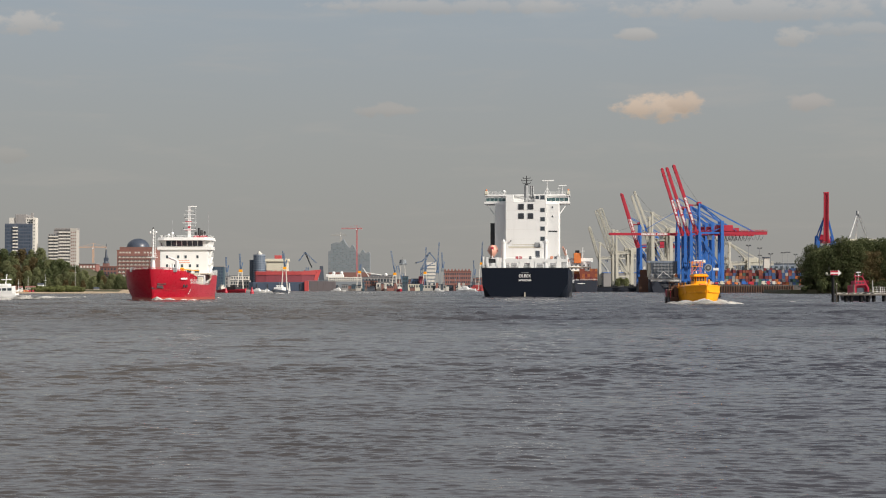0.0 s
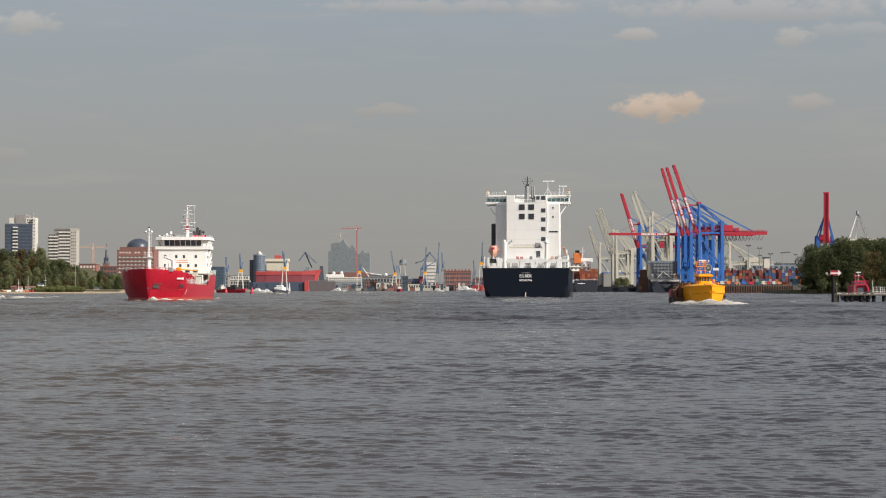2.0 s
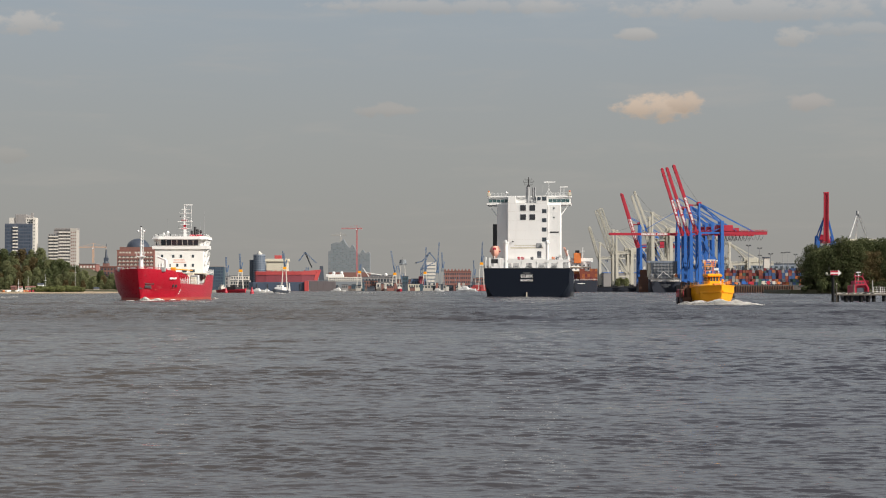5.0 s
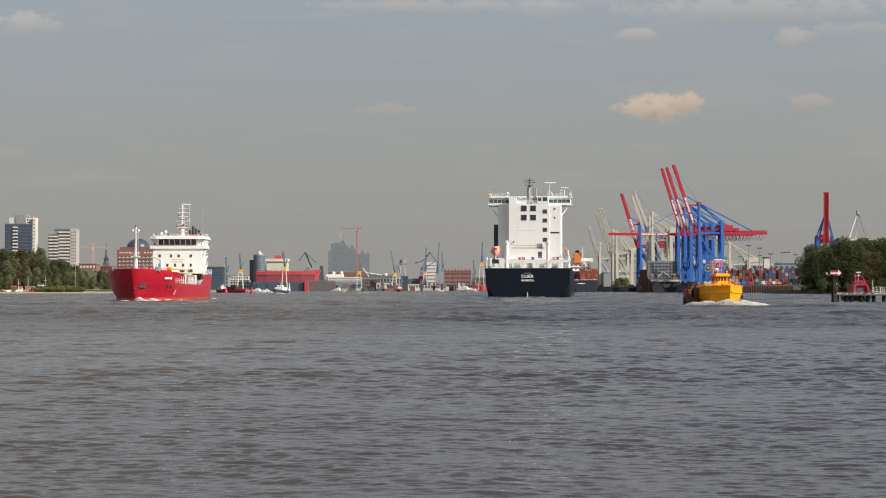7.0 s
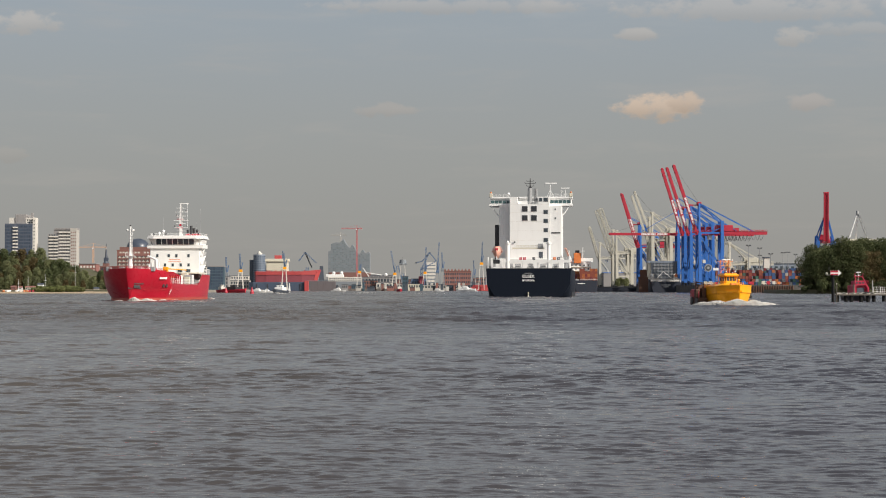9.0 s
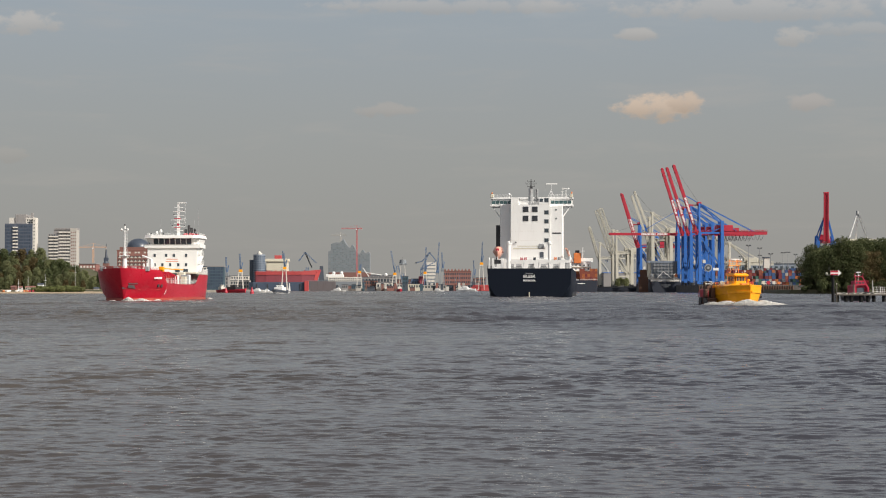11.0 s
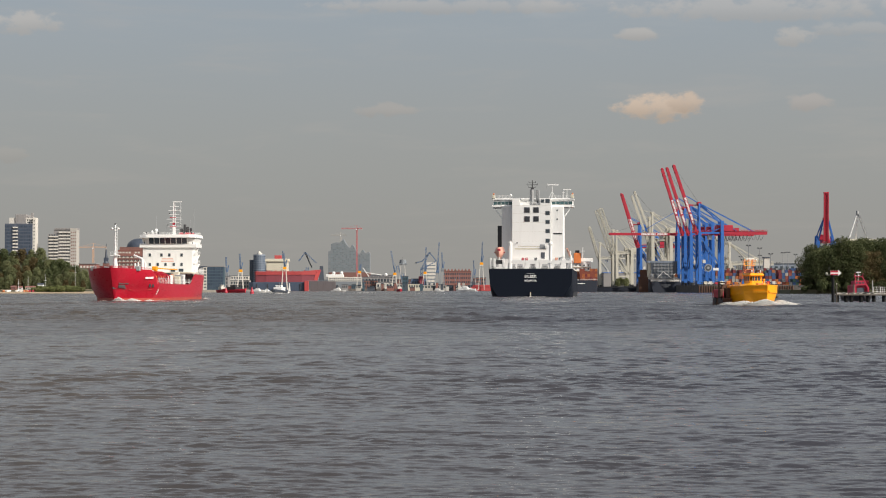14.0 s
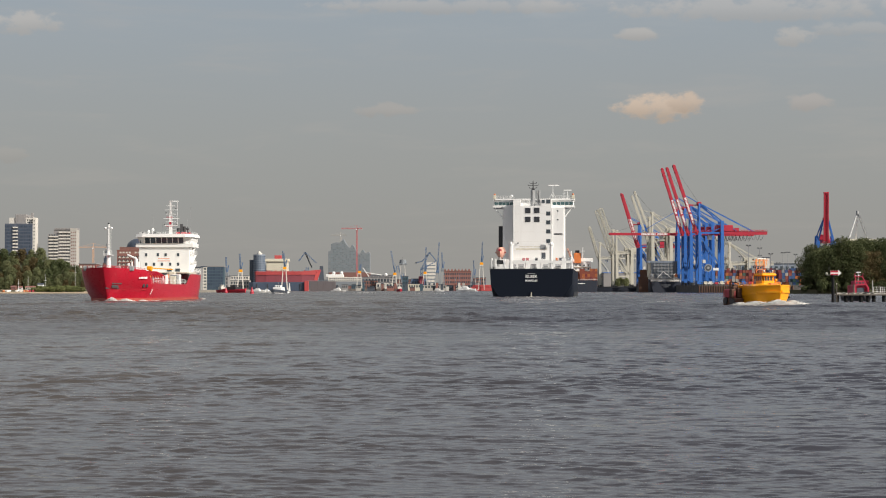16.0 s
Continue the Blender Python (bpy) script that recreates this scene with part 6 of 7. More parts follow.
def build_beacon():
    b = thing("channel_beacon", "dark pile with a red and white arrow board", "beacon", pose(74.76, 317, 0))
    part("pile", rod(B(), (0, 0, -2.5), (0, 0, 5.3), 0.34, 0.28, 12), "tar", b, "tarred pile", True)
    part("side_pile", rod(B(), (0.75, 0.3, -2), (0.75, 0.3, 3.4), 0.11, n=8), "timber", b)
    part("bracket", beam(B(), (-0.1, -0.4, 5.5), (-0.1, 0.3, 5.5), 0.3), "dark", b)
    bm = B()
    vs = [bm.verts.new((x, y, z)) for y in (-0.52, -0.46) for x, z in ((-0.75, 5.05), (1.15, 5.05), (1.15, 4.85), (1.85, 5.6), (1.15, 6.35), (1.15, 6.15), (-0.75, 6.15))]
    n = 7
    bm.faces.new(vs[:n][::-1])
    bm.faces.new(vs[n:])
    for i in range(n):
        bm.faces.new((vs[i], vs[(i + 1) % n], vs[n + (i + 1) % n], vs[n + i]))
    board = part("arrow_board", bm, "white", b, "white arrow board")
    part("red_band", box(B(), (-0.72, -0.535, 5.72), (1.12, -0.522, 6.12)), "crane_red", board)
    part("red_band", box(B(), (-0.72, -0.535, 5.08), (1.12, -0.522, 5.40)), "crane_red", board)
    reshape(board, (0, 0, 5.6), (0.80, 1, 0.80))
    part("lamp", ball(rod(B(), (-1.25, 0, 5.2), (-0.6, 0, 5.2), 0.07), (-1.2, 0, 5.45), 0.27), "cream", b)
    part("top_mark", rod(B(), (-0.75, 0, 6.1), (-0.75, 0, 6.9), 0.06), "dark", b)
    return b


def build_tug():
    t = thing("tug", "dark red harbour tug lying behind the jetty", "boat", placed(86.55, 345, 0, 0.82, 0.08))
    st = [(-7, 1.0, 0.3, 2.4, 0.1, 0.4), (-5.5, 2.0, 1.4, 2.1, 1.0, 0), (0, 2.6, 2.4, 1.6, 2.2, 0), (7, 2.3, 2.1, 1.5, 1.8, 0)]
    part("hull", loft(B(), hull_rings(st)), "dark", t, "", True)
    part("cabin", box(B(), (-1.75, -2, 1.4), (1.85, 3, 4.0), 0.1), "wine", t)
    wh = part("wheelhouse", box(B(), (-1.35, -1.6, 3.9), (1.45, 1.4, 5.1), 0.1), "wine", t)
    for x in (-0.8, 0.05, 0.9):
        part("window", box(B(), (x - 0.32, -1.68, 4.25), (x + 0.32, -1.55, 4.85)), "glass", wh)
    part("door", box(B(), (-0.95, -2.08, 1.5), (1.0, -1.98, 3.4)), "slate", t)
    bm = B()
    for s in (-1, 1):
        beam(bm, (0.05 + 1.85 * s, -2.4, 1.3), (0.05 + 1.75 * s, -2.4, 3.5), 0.55, 0.4)
        beam(bm, (0.05 + 1.75 * s, -2.4, 3.4), (0.05 + 1.2 * s, -2.4, 4.3), 0.5, 0.4)
        beam(bm, (0.05 + 1.4 * s, -2.3, 4.3), (0.05 + 0.9 * s, -0.5, 6.2), 0.16)
    beam(bm, (-1.2, -2.4, 4.2), (1.3, -2.4, 4.2), 0.4, 0.4)
    rail(bm, [(-1.7, -2.5, 4.3), (1.8, -2.5, 4.3)], 0.9, 0.8, 0.06)
    beam(bm, (-0.9, -0.5, 6.2), (1.0, -0.5, 6.2), 0.22)
    part("tow_frame", bm, "wine", t)
    for x in (-1.0, 1.1):
        part("fire_monitor", beam(rod(B(), (x, -0.5, 6.2), (x, -0.5, 6.6), 0.14), (x, -0.3, 6.65), (x, -1.2, 6.95), 0.16), "wine", t)
    mast = part("mast", beam(beam(B(), (0.1, 0, 5.0), (0.1, 0, 7.3), 0.14), (-0.7, 0, 6.6), (0.8, 0, 6.6), 0.1), "white", t)
    part("radar", box(B(), (-0.55, -0.2, 7.2), (0.75, 0.1, 7.45), 0.05), "white", mast)
    for s in (-2.3, 2.5):
        part("fender", rod(B(), (s, -4, 1.2), (s, -2, 1.2), 0.35), "dark", t)
    return t


build_jetty()
build_beacon()
build_tug()



# ---- the city and the docks far up the river ----
bank("quay_city", [(-3000, 2330), (-560, 2330), (-330, 2300), (-120, 2380), (150, 2500), (196, 2500), (196, 4700), (-3000, 4700)], 3.0, "quay_shaded", "far city quay")
bank("ground_shore", [(-3000, 1200), (-196, 1280), (-190, 1400), (-225, 1700), (-230, 2000), (-250, 2329), (-3000, 2329)], 1.8, "quay", "low shore with houses")


def build_dock_crane(x, d, h, jib_x, jib_z, label, jib="crane_blue", cabin="yellow", base="grey", z=3.0, r=1.0):
    """A level-luffing dock crane on portal legs; the jib runs from the cabin to (jib_x, jib_z)."""
    c = thing("dock_crane", label, "crane", pose(x, d, z), "dock cranes")
    for sx in (-1, 1):
        for sy in (-1, 1):
            part("leg", beam(B(), (sx * 4.5 * r, sy * 4 * r, -1.5), (sx * 2.2 * r, sy * 2 * r, h), 0.9 * r), base, c)
    part("slewing_ring", box(B(), (-3 * r, -3 * r, h - 0.6), (3 * r, 3 * r, h + 0.8)), base, c)
    part("cabin", box(B(), (-2.4 * r, -2.4 * r, h + 0.8), (2.8 * r, 2.4 * r, h + 4.6 * r), 0.3), cabin, c)
    part("jib", truss(B(), (0, 0, h + 5 * r), (jib_x, 0, jib_z), 1.7 * r, 1.7 * r, 10, 0.42 * r), jib, c)
    part("jib_root", beam(B(), (0, 0, h + 4 * r), (jib_x * 0.35, 0, h + (jib_z - h) * 0.4), 1.5 * r), jib, c)
    part("tower_head", beam(B(), (1.5 * r, 0, h + 5 * r), (3.0 * r, 0, h + 15 * r), 1.4 * r), jib, c)
    part("luffing_rod", beam(B(), (3.0 * r, 0, h + 14 * r), (jib_x * 0.6, 0, h + (jib_z - h) * 0.62), 0.5 * r), jib, c)
    part("hook_rope", beam(B(), (jib_x, 0, jib_z), (jib_x, 0, jib_z - 14), 0.2), "dark", c)
    return c


# far_blue, far_grey and far_pink carry the distance's haze in their colour
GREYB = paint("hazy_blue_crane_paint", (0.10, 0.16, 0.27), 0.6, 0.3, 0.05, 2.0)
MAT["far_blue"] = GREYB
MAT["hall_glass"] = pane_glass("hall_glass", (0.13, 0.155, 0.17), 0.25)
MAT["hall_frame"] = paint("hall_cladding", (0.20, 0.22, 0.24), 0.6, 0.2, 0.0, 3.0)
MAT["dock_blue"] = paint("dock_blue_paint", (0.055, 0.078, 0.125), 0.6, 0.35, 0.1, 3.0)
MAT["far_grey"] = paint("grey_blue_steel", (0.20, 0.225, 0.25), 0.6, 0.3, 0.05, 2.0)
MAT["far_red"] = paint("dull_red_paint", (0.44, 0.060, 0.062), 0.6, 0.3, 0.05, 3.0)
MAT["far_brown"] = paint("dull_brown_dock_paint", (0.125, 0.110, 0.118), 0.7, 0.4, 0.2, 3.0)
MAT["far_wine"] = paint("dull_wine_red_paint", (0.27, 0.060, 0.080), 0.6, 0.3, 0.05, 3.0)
MAT["far_pink"] = paint("hazed_red_lattice_paint", (0.48, 0.13, 0.14), 0.6, 0.3, 0.0, 3.0)
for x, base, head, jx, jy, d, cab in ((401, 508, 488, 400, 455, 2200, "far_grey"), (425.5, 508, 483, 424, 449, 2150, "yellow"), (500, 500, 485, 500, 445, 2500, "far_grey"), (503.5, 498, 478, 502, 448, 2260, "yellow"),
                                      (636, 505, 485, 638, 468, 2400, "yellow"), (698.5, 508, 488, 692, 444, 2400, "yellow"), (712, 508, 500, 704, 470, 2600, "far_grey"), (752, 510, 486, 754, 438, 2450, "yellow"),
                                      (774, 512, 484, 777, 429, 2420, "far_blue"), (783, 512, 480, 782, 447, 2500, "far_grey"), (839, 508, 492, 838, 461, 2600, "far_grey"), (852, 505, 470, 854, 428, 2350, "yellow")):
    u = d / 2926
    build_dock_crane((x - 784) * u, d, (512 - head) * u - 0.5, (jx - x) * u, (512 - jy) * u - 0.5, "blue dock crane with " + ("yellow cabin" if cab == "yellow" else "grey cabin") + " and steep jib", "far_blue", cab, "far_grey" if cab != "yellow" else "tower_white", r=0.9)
for x, d, pts in ((545, 2380, ((529, 462), (540, 447), (552, 474), (540, 447), (560, 466))), (748, 2460, ((735, 466), (748, 462), (760, 447), (772, 462), (745, 478), (760, 447)))):
    u = d / 2926
    c = thing("luffing_crane", "blue double-jointed luffing dock crane", "crane", pose((x - 784) * u, d, 3.0), "dock cranes")
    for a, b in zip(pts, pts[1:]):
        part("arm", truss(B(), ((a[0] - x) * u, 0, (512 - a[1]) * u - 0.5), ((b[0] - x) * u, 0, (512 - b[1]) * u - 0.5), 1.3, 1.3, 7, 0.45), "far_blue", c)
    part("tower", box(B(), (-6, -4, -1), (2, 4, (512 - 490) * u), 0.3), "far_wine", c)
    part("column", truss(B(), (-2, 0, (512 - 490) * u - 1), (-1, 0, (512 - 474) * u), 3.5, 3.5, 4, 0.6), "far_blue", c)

# the round glass tower, the concert hall with its wave roof, towers and sheds
u = 2800 / 2926
t = thing("office_tower", "round dark glass office tower with white roof dome", "house", pose(-313.9, 2800, 3))
part("drum", rod(B(), (3, 0, -3), (3, 0, 58), 10.2, n=24), "haze_grey", t, "", True)
part("wing", box(B(), (-14, 2, -3), (-4, 14, 49)), "slate", t)
part("wing", box(B(), (9, 4, -3), (14, 14, 40)), "slate", t)
part("dome", ball(rod(B(), (3, 0, 57), (3, 0, 61), 4.6, n=16), (3, 0, 61), 2.8, 14, 0.9), "tower_white", t, "", True)
window_grid(t, -13.5, -4.5, 4, 48, 3, 14, 2, 2.2, 2.0, "blue_glass")
bm = B()
for k in range(17):
    for i in range(11):
        a = math.pi + math.pi * (i + 0.15) / 11
        b = math.pi + math.pi * (i + 0.85) / 11
        p = [(3 + math.cos(q) * 10.28, math.sin(q) * 10.28, z) for q, z in ((a, 6 + 3 * k), (b, 6 + 3 * k), (b, 8 + 3 * k), (a, 8 + 3 * k))]
        bm.faces.new([bm.verts.new(v) for v in p])
part("window", bm, "blue_glass", t)

hall = thing("concert_hall", "glass concert hall with a wave-shaped roof under construction", "house", pose(-204.2, 3600, 3))
prof = [(-37.5, 62), (-37.5, 82), (-32, 84), (-32, 98), (-27, 100), (-23.5, 101.5), (-17, 100.5), (-10.5, 109), (-6, 98), (-3.5, 94), (1.5, 88.5), (5, 97), (8, 92), (10, 87), (14, 78), (18, 76),
        (24, 86), (28, 77), (35, 81), (36.5, 77), (36.5, 30), (-37.5, 30)]
u36 = 3600 / 2926
bm = B()
lo = [bm.verts.new((x * u36, y, z)) for y in (0,) for x, z in prof]
hi = [bm.verts.new((x * u36, 40, z)) for x, z in prof]
for i in range(len(prof)):
    bm.faces.new((lo[i], lo[(i + 1) % len(prof)], hi[(i + 1) % len(prof)], hi[i]))
bm.faces.new(lo[::-1])
bm.faces.new(hi)
part("glass_body", bm, "hall_frame", hall)
part("brick_base", box(B(), (-36 * u36, -1, -3), (37 * u36, 42, 36)), "brick_dark", hall)
me = mesh_of("pane", box(B(), (-1.5, -0.25, -1.25), (1.5, 0.25, 1.25)), MAT["hall_glass"])
me2 = mesh_of("pane", box(B(), (-1.5, -0.25, -1.25), (1.5, 0.25, 1.25)), MAT["far_grey"])
px, pz = [p[0] * u36 for p in prof[:20]], [p[1] for p in prof[:20]]
r = random.Random(9)
for j in range(20):
    for i in range(22):
        x, z = -42.5 + 4.05 * i, 40 + 3.5 * j
        if z < np.interp(x, px, pz) - 2.2 and r.random() < 0.93:
            piece("pane", me if r.random() < 0.80 else me2, hall, (x, -0.1, z))
build_tower_crane(-156.36, 3000, 110, 28, 10, "far_pink", "tall red tower crane over the docks", r=0.6)
build_tower_crane(-228.9, 3700, 121, 22, 12, "concrete", "pale tower crane on the concert hall", r=0.6)


def far_block(x0, x1, y0, d, wall, label, nx=0, nz=0, pane="glass", name="dock_shed", roof="slate", dep=20, y_base=None):
    u = d / 2926
    return build_block(name, label, ((x0 + x1) / 2 - 784) * u, d, (x1 - x0) * u, dep, (512 - y0) * u - 0.5, wall, nx, nz, pane, 3.0, roof)


warehouse = far_block(785, 834, 481, 2700, "brick", "long red brick warehouse with dark windows", 15, 4, name="brick_warehouse", roof="brick_dark")
for i in range(8):
    x0 = -22 + 5.6 * i
    part("gable", loft(B(), [[(x0, y, 28.5), (x0, y, 30), (x0 + 1.9, y, 33.2), (x0 + 3.8, y, 30), (x0 + 3.8, y, 28.5)] for y in (-0.6, 8)]), "brick" if i % 3 else "brick_dark", warehouse)
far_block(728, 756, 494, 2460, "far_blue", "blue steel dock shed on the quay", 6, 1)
t = far_block(755, 771, 466, 2900, "tower_white", "white office house with banded floors", 0, 0, "glass", "office_house", "tower_white")
for k in range(7):
    part("window_band", box(B(), (-7.6, -0.3, 4 + 6 * k), (7.6, 0.3, 6 + 6 * k)), "far_grey", t)
far_block(666, 695, 501, 2400, "tower_white", "white gabled dock shed", 5, 1)
far_block(640, 690, 491, 2500, "tower_grey", "grey dock hall along the waterfront", 9, 2)
far_block(560, 640, 496, 2560, "tower_grey", "long grey dock hall", 14, 2)
far_block(643, 668, 497, 2420, "brick_dark", "dark brick shed on the quay", 5, 2)
far_block(712, 722, 490, 2400, "teal", "dark dock silo along the waterfront", 2, 3)
far_block(718, 745, 503, 2400, "cream", "cream dock shed along the waterfront", 6, 1)
far_block(745, 790, 505, 2410, "concrete", "concrete dock shed along the waterfront", 8, 1)
far_block(790, 836, 506, 2560, "tower_white", "pale low dock shed", 9, 1)
far_block(690, 712, 503, 2450, "concrete", "pale dock shed along the waterfront", 5, 1)
far_block(398, 441, 497, 2360, "concrete", "pale quay houses along the waterfront", 9, 2)
far_block(384, 404, 490, 2100, "tower_grey", "grey quay house along the waterfront", 5, 3)
far_block(404, 440, 489, 2900, "tower_white", "pale far houses along the waterfront", 8, 4)
far_block(655, 700, 488, 3200, "tower_grey", "grey far city houses", 9, 4)
far_block(700, 760, 495, 3300, "brick_dark", "brick far city houses", 12, 3)
far_block(836, 860, 492, 3000, "brick_dark", "brick far city houses", 6, 3)
far_block(1005, 1060, 500, 2600, "brick_dark", "low far sheds along the waterfront", 10, 2)

# a lattice signal platform on the quay
u = 2420 / 2926
sig = thing("gas_holder_frame", "pale steel frame tower with blue-grey head", "tower", pose(-59.45, 2450, 3))
for sx in (-1, 1):
    for sy in (-1, 1):
        part("leg", beam(B(), (sx * 6, sy * 5, -1), (sx * 2.6, sy * 2.5, 37), 0.5), "tower_white", sig)
part("head", box(rod(B(), (0, 0, 36), (0, 0, 43), 5.5, 4.6, 12), (-6, -4, 36), (6, 4, 38)), "far_grey", sig)
part("aerial", beam(B(), (-1, 0, 43), (-1, 0, 47), 0.3), "dark", sig)

# floating dock with a red ship in it
u = 2300 / 2926
dock = thing("floating_dock", "dark blue floating dock", "dock", pose(-227.8, 2290, 0))
part("dock_wall", box(B(), (-41, 0, -2), (41, 4, 12.2), 0.3), "dock_blue", dock)
part("back_wall", box(B(), (-41, 45, -2), (60, 50, 10.0), 0.3), "dock_blue", dock)
part("dock_floor", box(B(), (-41, 4.1, -3), (41, 44.9, 2.0)), "grey", dock)
part("red_tank", box(B(), (36, -3, -1), (42, -0.2, 14), 0.3), "far_red", dock)
for x in (-30, -15, 0, 15, 30):
    part("dock_fender", box(B(), (x - 0.6, -0.6, 0), (x + 0.6, -0.05, 10)), "dark", dock)
dock2 = thing("floating_dock", "rust-brown floating dock end", "dock", pose(-170.53, 2310, 0))
part("dock_wall", prism(B(), [(-21, 0), (21, 0), (21, 6), (-21, 6)], -2, 13.4, 0.97), "far_brown", dock2)
part("dock_rail", rail(B(), [(-20, 0.2, 13.3), (20, 0.2, 13.3)], 1.2, 3, 0.15), "far_grey", dock2)
red_ship = thing("docked_ship", "long red ship with cream house in the dock", "ship", pose(-218.2, 2330, 9.0, 0, 0, 0))
st = [(-46.5, 6), (-44, 10), (-30, 12), (20, 12), (40, 9), (46.5, 1.5)]
foot = {40: 36, 46.5: 39.5}
sheer = {x: 17.5 + max(0, (x - 18) * 0.09) for x, w in st}
bm = loft(B(), [[(x, -w, sheer[x]), (foot.get(x, x), -w * 0.85, 1), (foot.get(x, x), w * 0.85, 1), (x, w, sheer[x])] for x, w in st])
part("hull", bm, "far_wine", red_ship, "wine-red hull")
part("upper_strake", loft(B(), [[(x, -w - 0.2, 13.6), (x, -w - 0.3, sheer[x] + 0.7), (x, -w, sheer[x] + 0.75), (x, -w + 0.1, 13.6)] for x, w in st[:-1]]), "far_red", red_ship, "bright red upper strake")
part("bow_plating", loft(B(), [[(x, -w - 0.35, sheer[x] + 0.9), (x + (foot.get(x, x) - x) * 0.75, -w * 0.9 - 0.35, 5.5), (x + (foot.get(x, x) - x) * 0.75, -w * 0.9 + 0.2, 5.5), (x, -w + 0.2, sheer[x] + 0.9)] for x, w in ((40, 9), (46.5, 1.5))]), "far_red", red_ship)
part("deck", box(B(), (-44, -9, 17), (40, 9, 17.6)), "far_red", red_ship)
hs = part("house", box(B(), (-30, -8, 17.4), (0, 8, 33.5), 0.4), "cream", red_ship, "cream deckhouse")
part("bridge", box(B(), (-31.5, -10, 32), (1.5, 8, 36), 0.3), "cream", hs)
part("funnel", box(B(), (-19, -3, 36), (-9, 3, 41), 0.3), "far_red", hs)
window_grid(hs, -29, -1, 19, 32, 9, 4, -8, 0.7, 0.55, "glass")
r = random.Random(3)
for i in range(26):
    x = -43 + i * 3.3
    part("deck_fitting", box(B(), (x, -9, 17.5), (x + r.uniform(0.8, 2.2), -7, 18.6 + r.random() * 1.8)), r.choice(("far_red", "far_wine", "far_grey")), red_ship)

# the white cruise yacht behind the sheds and the red barge
u = 2480 / 2926
y = thing("cruise_ship", "long white and grey cruise ship with radar domes", "ship", pose(-124.51, 2530, 0))
part("hull", box(B(), (-58, 0, -2), (40, 16, 14), 0.6), "far_grey", y)
part("upper_deck", box(B(), (-52, 1, 14), (36, 15, 21), 0.6), "tower_white", y)
part("sun_deck", box(B(), (-55, 3, 21), (-28, 13, 25), 0.5), "white", y)
part("funnel", prism(B(), [(-66, 3), (-58, 3), (-58, 12), (-66, 12)], 14, 38, 0.6), "slate", y, "dark swept funnel")
for x in (-43, -31, 37):
    part("radar_dome", ball(B(), (x, 6, 27 if x < 0 else 24.5), 2.6, 12), "white", y, "", True)
window_grid(y, -50, 35, 15, 20.5, 26, 2, 1, 2.2, 1.2, "glass")
part("mast", beam(beam(B(), (12, 4, 20), (2, 4, 35), 1.2), (6, 4, 28), (32, 4, 24), 1.0), "white", y, "white raked mast")
b = thing("barge", "red barge moored at the quay", "boat", pose(51.40, 2350, 0), "moored barges")
part("hull", box(B(), (-12, 0, -1), (20, 8, 5), 0.4), "far_red", b)
part("rail", rail(B(), [(-12, 0, 5), (20, 0, 5)], 2.0, 3, 0.2), "far_red", b)
part("deck_load", box(B(), (-9, 1, 5), (17, 7, 8.5), 0.3), "far_red", b)

# many small masts, posts and houses of the skyline
r = random.Random(17)
for i in range(85):
    d = r.uniform(2380, 2900)
    x = r.uniform(392, 860)
    h = r.uniform(6, 16) if r.random() < 0.75 else r.uniform(16, 26)
    m = thing("dock_mast", "thin grey mast on the docks", "pole", pose((x - 784) / 2926 * d, d, 3), "dock masts")
    part("pole", rod(B(), (0, 0, -1), (0, 0, h), 0.35, 0.2, 6), r.choice(("far_grey", "tower_white", "far_blue")), m)
    part("arm", beam(B(), (-1.2, 0, h * 0.85), (1.6, 0, h * 0.9), 0.3), "far_grey", m)
for i in range(95):
    d = r.uniform(2345, 2400) if i % 2 else r.uniform(2420, 2540)
    x0 = r.uniform(395, 858)
    w = r.uniform(2, 6) if i % 3 else r.uniform(5, 13)
    far_block(x0, x0 + w, r.uniform(499, 509) if w < 6 else r.uniform(504, 509), d, r.choice(("concrete", "brick", "tower_grey", "slate", "brick_dark", "teal", "far_grey", "tower_white")), "small dock shed on the quay", 3 if w > 6 else 0, 1, dep=8)

# ---- small craft and buoys ----
def build_buoy(x, d, h):
    b = thing("buoy", "red conical channel buoy", "buoy", pose(x, d, 0), "channel buoys")
    part("float", rod(B(), (0, 0, -0.8), (0, 0, 0.9), 1.3, 1.25, 14), "crane_red", b, "", True)
    part("cage", rod(B(), (0, 0, 0.9), (0, 0, h), 1.0, 0.25, 8), "crane_red", b)
    part("top_lamp", ball(B(), (0, 0, h + 0.2), 0.3), "crane_red", b)


build_buoy(-115.52, 1000, 3.6)
build_buoy(-150.93, 1150, 3.2)


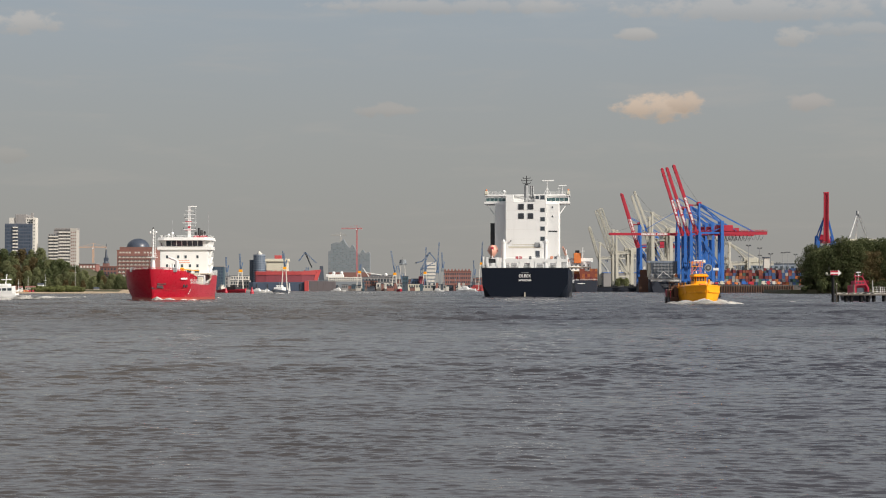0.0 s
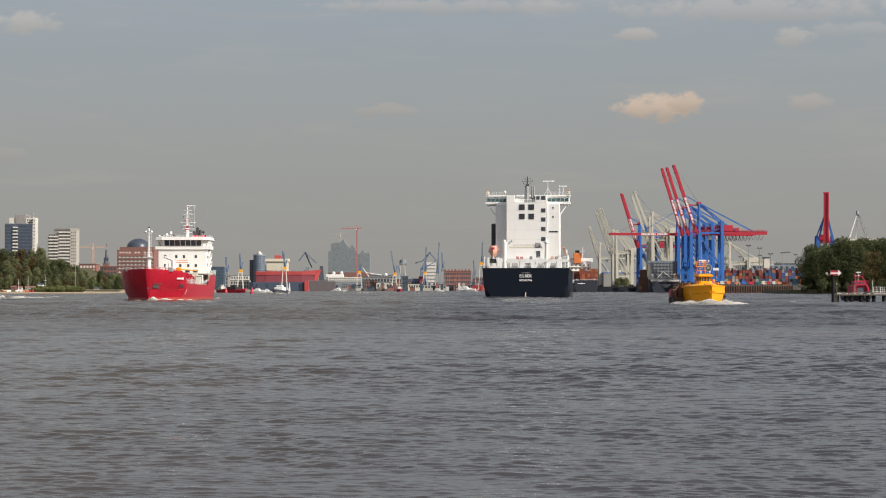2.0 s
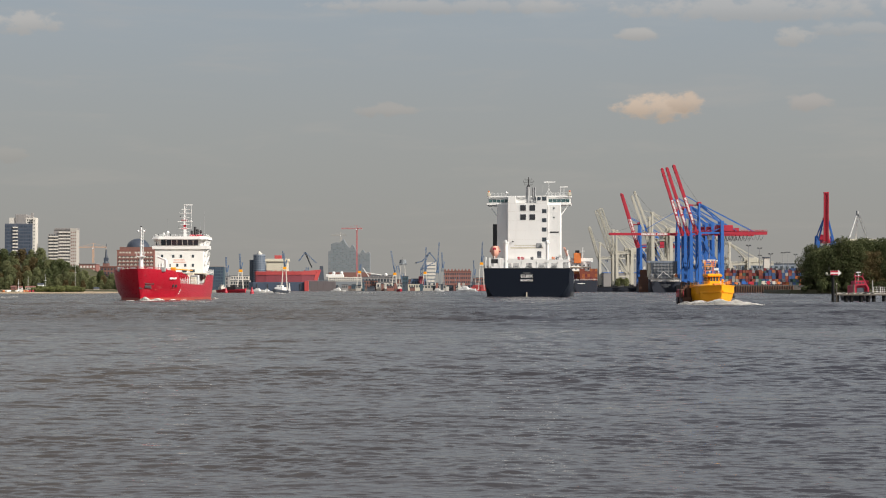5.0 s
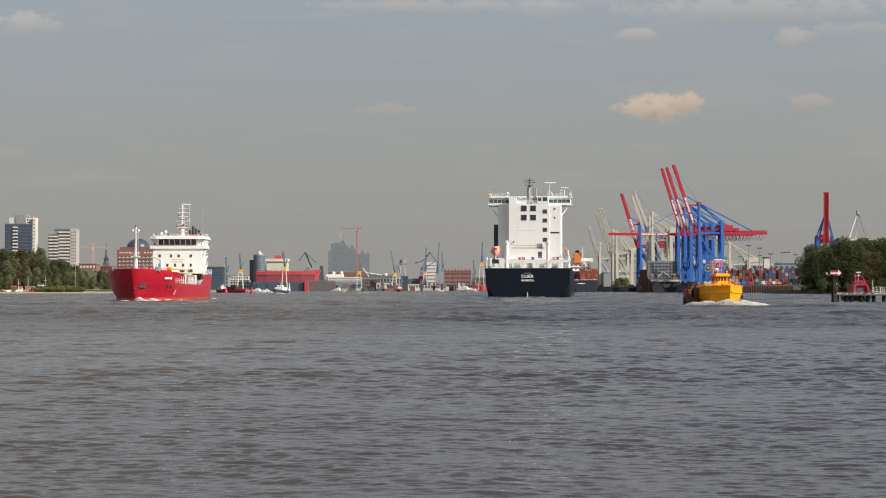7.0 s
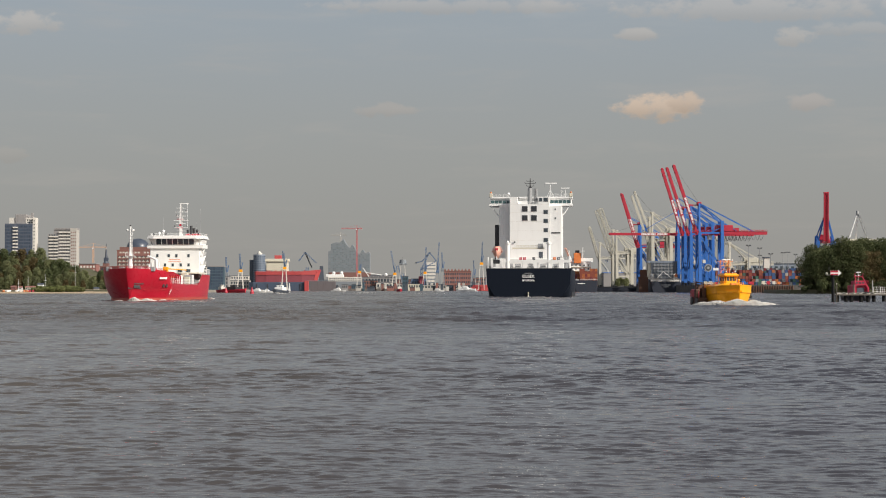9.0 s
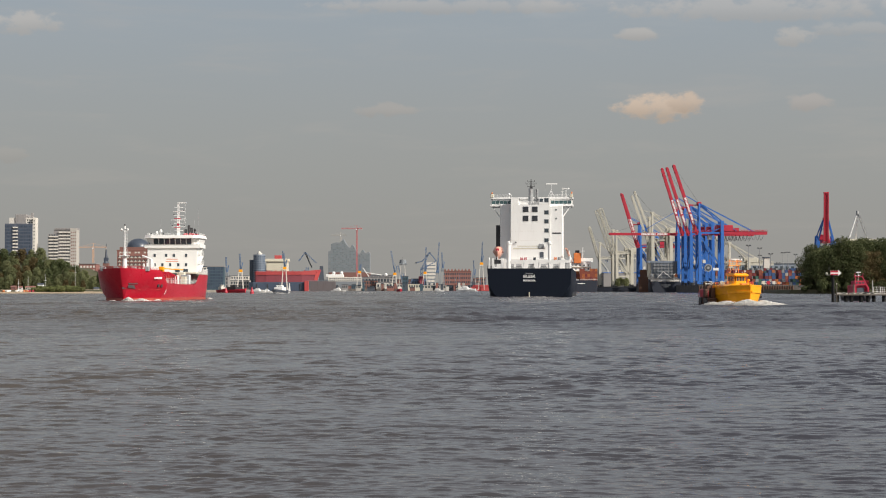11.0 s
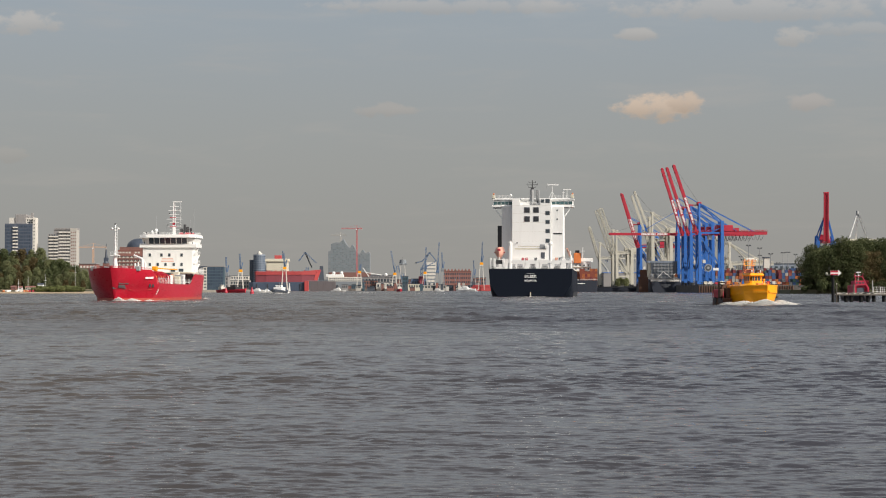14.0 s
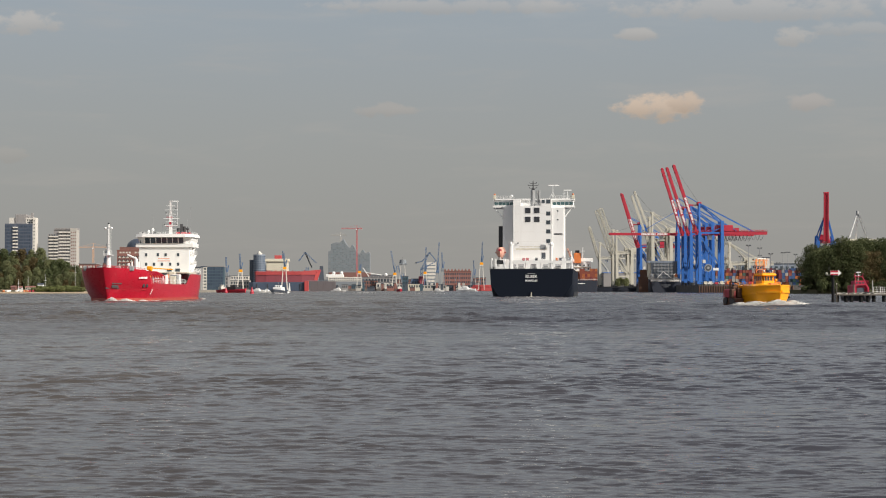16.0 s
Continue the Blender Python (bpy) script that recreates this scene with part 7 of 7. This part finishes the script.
def build_harbour_boat(x, d, w, h, hull, house, label, turn):
    b = thing("harbour_boat", label, "boat", pose(x, d, 0, 0, 0, turn), "harbour boats")
    st = [(-w * 1.6, w * 0.15, w * 0.05, h * 0.42, 0.1, 0.3), (-w, w * 0.42, w * 0.3, h * 0.36, 0.4, 0), (0, w * 0.5, w * 0.45, h * 0.28, w * 0.4, 0), (w * 1.2, w * 0.46, w * 0.4, h * 0.28, w * 0.36, 0)]
    part("hull", loft(B(), hull_rings(st)), hull, b, "", True)
    cab = part("cabin", box(B(), (-w * 0.36, -w * 0.5, h * 0.25), (w * 0.36, w * 0.7, h * 0.62), 0.1), house, b)
    part("wheelhouse", box(B(), (-w * 0.25, -w * 0.3, h * 0.6), (w * 0.25, w * 0.3, h * 0.82), 0.08), house, b)
    for x in (-0.2, 0, 0.2):
        part("window", box(B(), (x * w - 0.25, -w * 0.3 - 0.06, h * 0.66), (x * w + 0.25, -w * 0.3 + 0.05, h * 0.77)), "glass", cab)
    part("mast", beam(B(), (0, 0.2, h * 0.8), (0, 0.2, h * 1.15), 0.12), "grey", b)
    return b


ferry = build_harbour_boat(-99.76, 1010, 7.0, 5.8, "slate", "white", "blue and white launch coming down the river", -12)
build_harbour_boat(-158.07, 1250, 7, 7, "crane_red", "dark", "small red and black tug", 60)
build_harbour_boat(-167.04, 1250, 5, 7, "crane_red", "tower_white", "red and white harbour launch", 30)
build_harbour_boat(-47.37, 1800, 6, 7, "crane_red", "tower_white", "red and white harbour ferry", 8)
for x, d, s in ((456, 1150, 4), (472, 1150, 3.4), (598, 1500, 5), (775, 1750, 4.5), (823, 1900, 8), (833, 1900, 5), (816, 1900, 4.5)):
    build_harbour_boat((x - 784) / 2926 * d, d, s, s * 0.9, "white", "white", "small white harbour boat", 70)
sail = thing("sailing_boat", "small white sailing boat", "boat", pose(-103.01, 1100, 0))
part("hull", loft(B(), [[(-w, y, 0.9), (-w * 0.6, y, -0.3), (w * 0.6, y, -0.3), (w, y, 0.9)] for y, w in ((-3, 0.2), (-1, 1.0), (3, 0.9))]), "white", sail)
part("mast", rod(B(), (0, 0, 0.5), (0, 0, 7.5), 0.07), "grey", sail)
part("sail", prism(B(), [(0.1, 0), (0.1, 0.06), (1.7, 0.06), (1.7, 0)], 1.2, 6.8, 0.12), "white", sail)

# ---- broken water at the bows and in the wakes ----
boat_foam = build_foam("bow_wave", "white bow wave of the yellow launch", [(-2.8, -2.2, 2.6, 1.8, 0.9, 4400, 0.052), (-0.5, -4.9, 3.0, 0.8, 1.15, 7000, 0.052), (2.4, -4.0, 2.2, 1.2, 1.0, 5200, 0.052), (4.6, -2.6, 2.6, 1.2, 0.60, 2400, 0.055), (-4.4, -0.6, 1.6, 1.6, 0.7, 2000, 0.045), (6.4, -1.0, 2.2, 1.0, 0.2, 800, 0.05), (-3.6, 0.6, 2.0, 2.2, 0.35, 1100, 0.06), (6.6, -1.8, 1.6, 1.0, 0.12, 300, 0.06), (-6.5, 3.0, 2.2, 1.5, 0.10, 200, 0.06)], 1)
red_foam = build_foam("bow_wave", "pale bow wave of the red tanker", [(1.3, -56.3, 1.3, 0.8, 0.95, 700, 0.09), (3.6, -54.2, 1.8, 1.6, 0.6, 700, 0.09), (6.4, -50, 0.7, 2.6, 0.35, 260, 0.09), (7.4, -42, 0.4, 6, 0.16, 150, 0.08), (-2.2, -55.6, 1.2, 1.2, 0.12, 60, 0.09), (-6.0, -50.5, 1.0, 2.0, 0.15, 60, 0.09), (7.2, 8, 0.8, 1.2, 0.4, 90, 0.10)], 2)
black_foam = build_foam("stern_wash", "thin wash under the black stern", [(0, -1.2, 8, 1.0, 0.10, 260, 0.10), (-6, -4, 4, 3, 0.06, 60, 0.10), (13.8, 4, 0.8, 5, 0.10, 60, 0.10)], 3)
cruiser_foam = build_foam("boat_wake", "white spray and wake of the motor cruiser", [(2.3, -1, 0.8, 4.0, 0.7, 900, 0.09), (1.2, 5.6, 1.6, 2.2, 1.1, 2400, 0.09), (0.5, 10, 1.4, 3.0, 0.6, 1300, 0.09), (0.3, 14.5, 0.7, 3, 0.16, 420, 0.09), (0.2, 18, 0.6, 3, 0.08, 120, 0.08)], 4)
ferry_foam = build_foam("boat_wake", "low white wash round the launch", [(0.5, -9, 5.5, 2.5, 0.35, 260, 0.2)], 6)
spots = []
for x, d, w, n in ((1110, 420, 26, 26), (1165, 330, 20, 26), (1350, 300, 22, 24), (1400, 330, 14, 16), (150, 430, 18, 14), (770, 900, 40, 26), (740, 820, 25, 16), (640, 1100, 30, 18), (1075, 380, 10, 8), (1450, 350, 12, 8)):
    u = d / 2926
    spots.append(((x - 784) * u, d, w * u, 2.0, 0.06, n * 3, 0.00020 * d))
crests = build_foam("whitecaps", "scattered small white wave crests on the river", spots, 7)



def motions():
    """Every moving thing, from the start to the end."""
    walk(waves, [(0, pose(0.5, 3.2, 0)), (16.0, pose(-0.5, -3.2, 0))])
    red_rows = [(0, pose(-65.60, 423.0, 0, 0, 0, 0.95)), (1.5, pose(-65.55, 420.6, 0, 0, 0, 0.60)), (3.5, pose(-65.54, 417.3, 0, 0, 0, 0.08)),
                (7.0, pose(-65.62, 411.6, 0, 0, 0, -0.90)), (9.0, pose(-65.69, 408.4, 0, 0, 0, -1.42)), (12.5, pose(-65.95, 402.7, 0, 0, 0, -2.30)),
                (14.5, pose(-66.22, 399.4, 0, 0, 0, -2.78)), (16.0, pose(-66.49, 397.0, 0, 0, 0, -3.10))]
    walk(tanker, red_rows)
    black_rows = [(0, pose(25.28, 510.2, 0, 0, 0, -5.0)), (3.5, pose(25.94, 515.5, 0, 0, 0, -5.1)), (7.0, pose(26.64, 520.8, 0, 0, 0, -5.2)),
                  (12.5, pose(27.83, 529.4, 0, 0, 0, -5.4)), (16.0, pose(28.57, 535.0, 0, 0, 0, -5.5))]
    walk(feeder, black_rows)
    walk(black_foam, black_rows)
    boat_rows = [(0, pose(40.87, 264.0, 0, 0, 0, 6)), (1.5, pose(41.15, 262.3, 0, 0.5, 0, 6.5)), (3.5, pose(41.60, 260.1, 0, -0.3, 0, 7.4)),
                 (7.0, pose(42.89, 256.1, 0, 0.4, 0, 9.6)), (9.0, pose(43.82, 253.9, 0, -0.2, 0, 11.2)), (12.5, pose(45.70, 249.9, 0, 0.4, 0, 14.2)),
                 (14.5, pose(46.90, 247.7, 0, -0.2, 0, 15.6)), (16.0, pose(47.92, 246.0, 0, 0.2, 0, 17))]
    walk(workboat, boat_rows)
    walk(pontoon, boat_rows)
    walk(boat_foam, boat_rows)
    walk(red_foam, red_rows)
    cruiser_rows = [(0, pose(-104.1, 388, 0, 2, 0, -90)), (16.0, pose(-155.0, 388, 0, 2, 0, -90))]
    walk(cruiser, cruiser_rows)
    walk(cruiser_foam, cruiser_rows)
    ferry_rows = [(0, pose(-99.76, 1010, 0, 0, 0, -12)), (9.0, pose(-98.82, 1004, 0, 0, 0, -12)), (16.0, pose(-99.46, 1000, 0, 0, 0, -11))]
    walk(ferry, ferry_rows)
    walk(ferry_foam, ferry_rows)


motions()
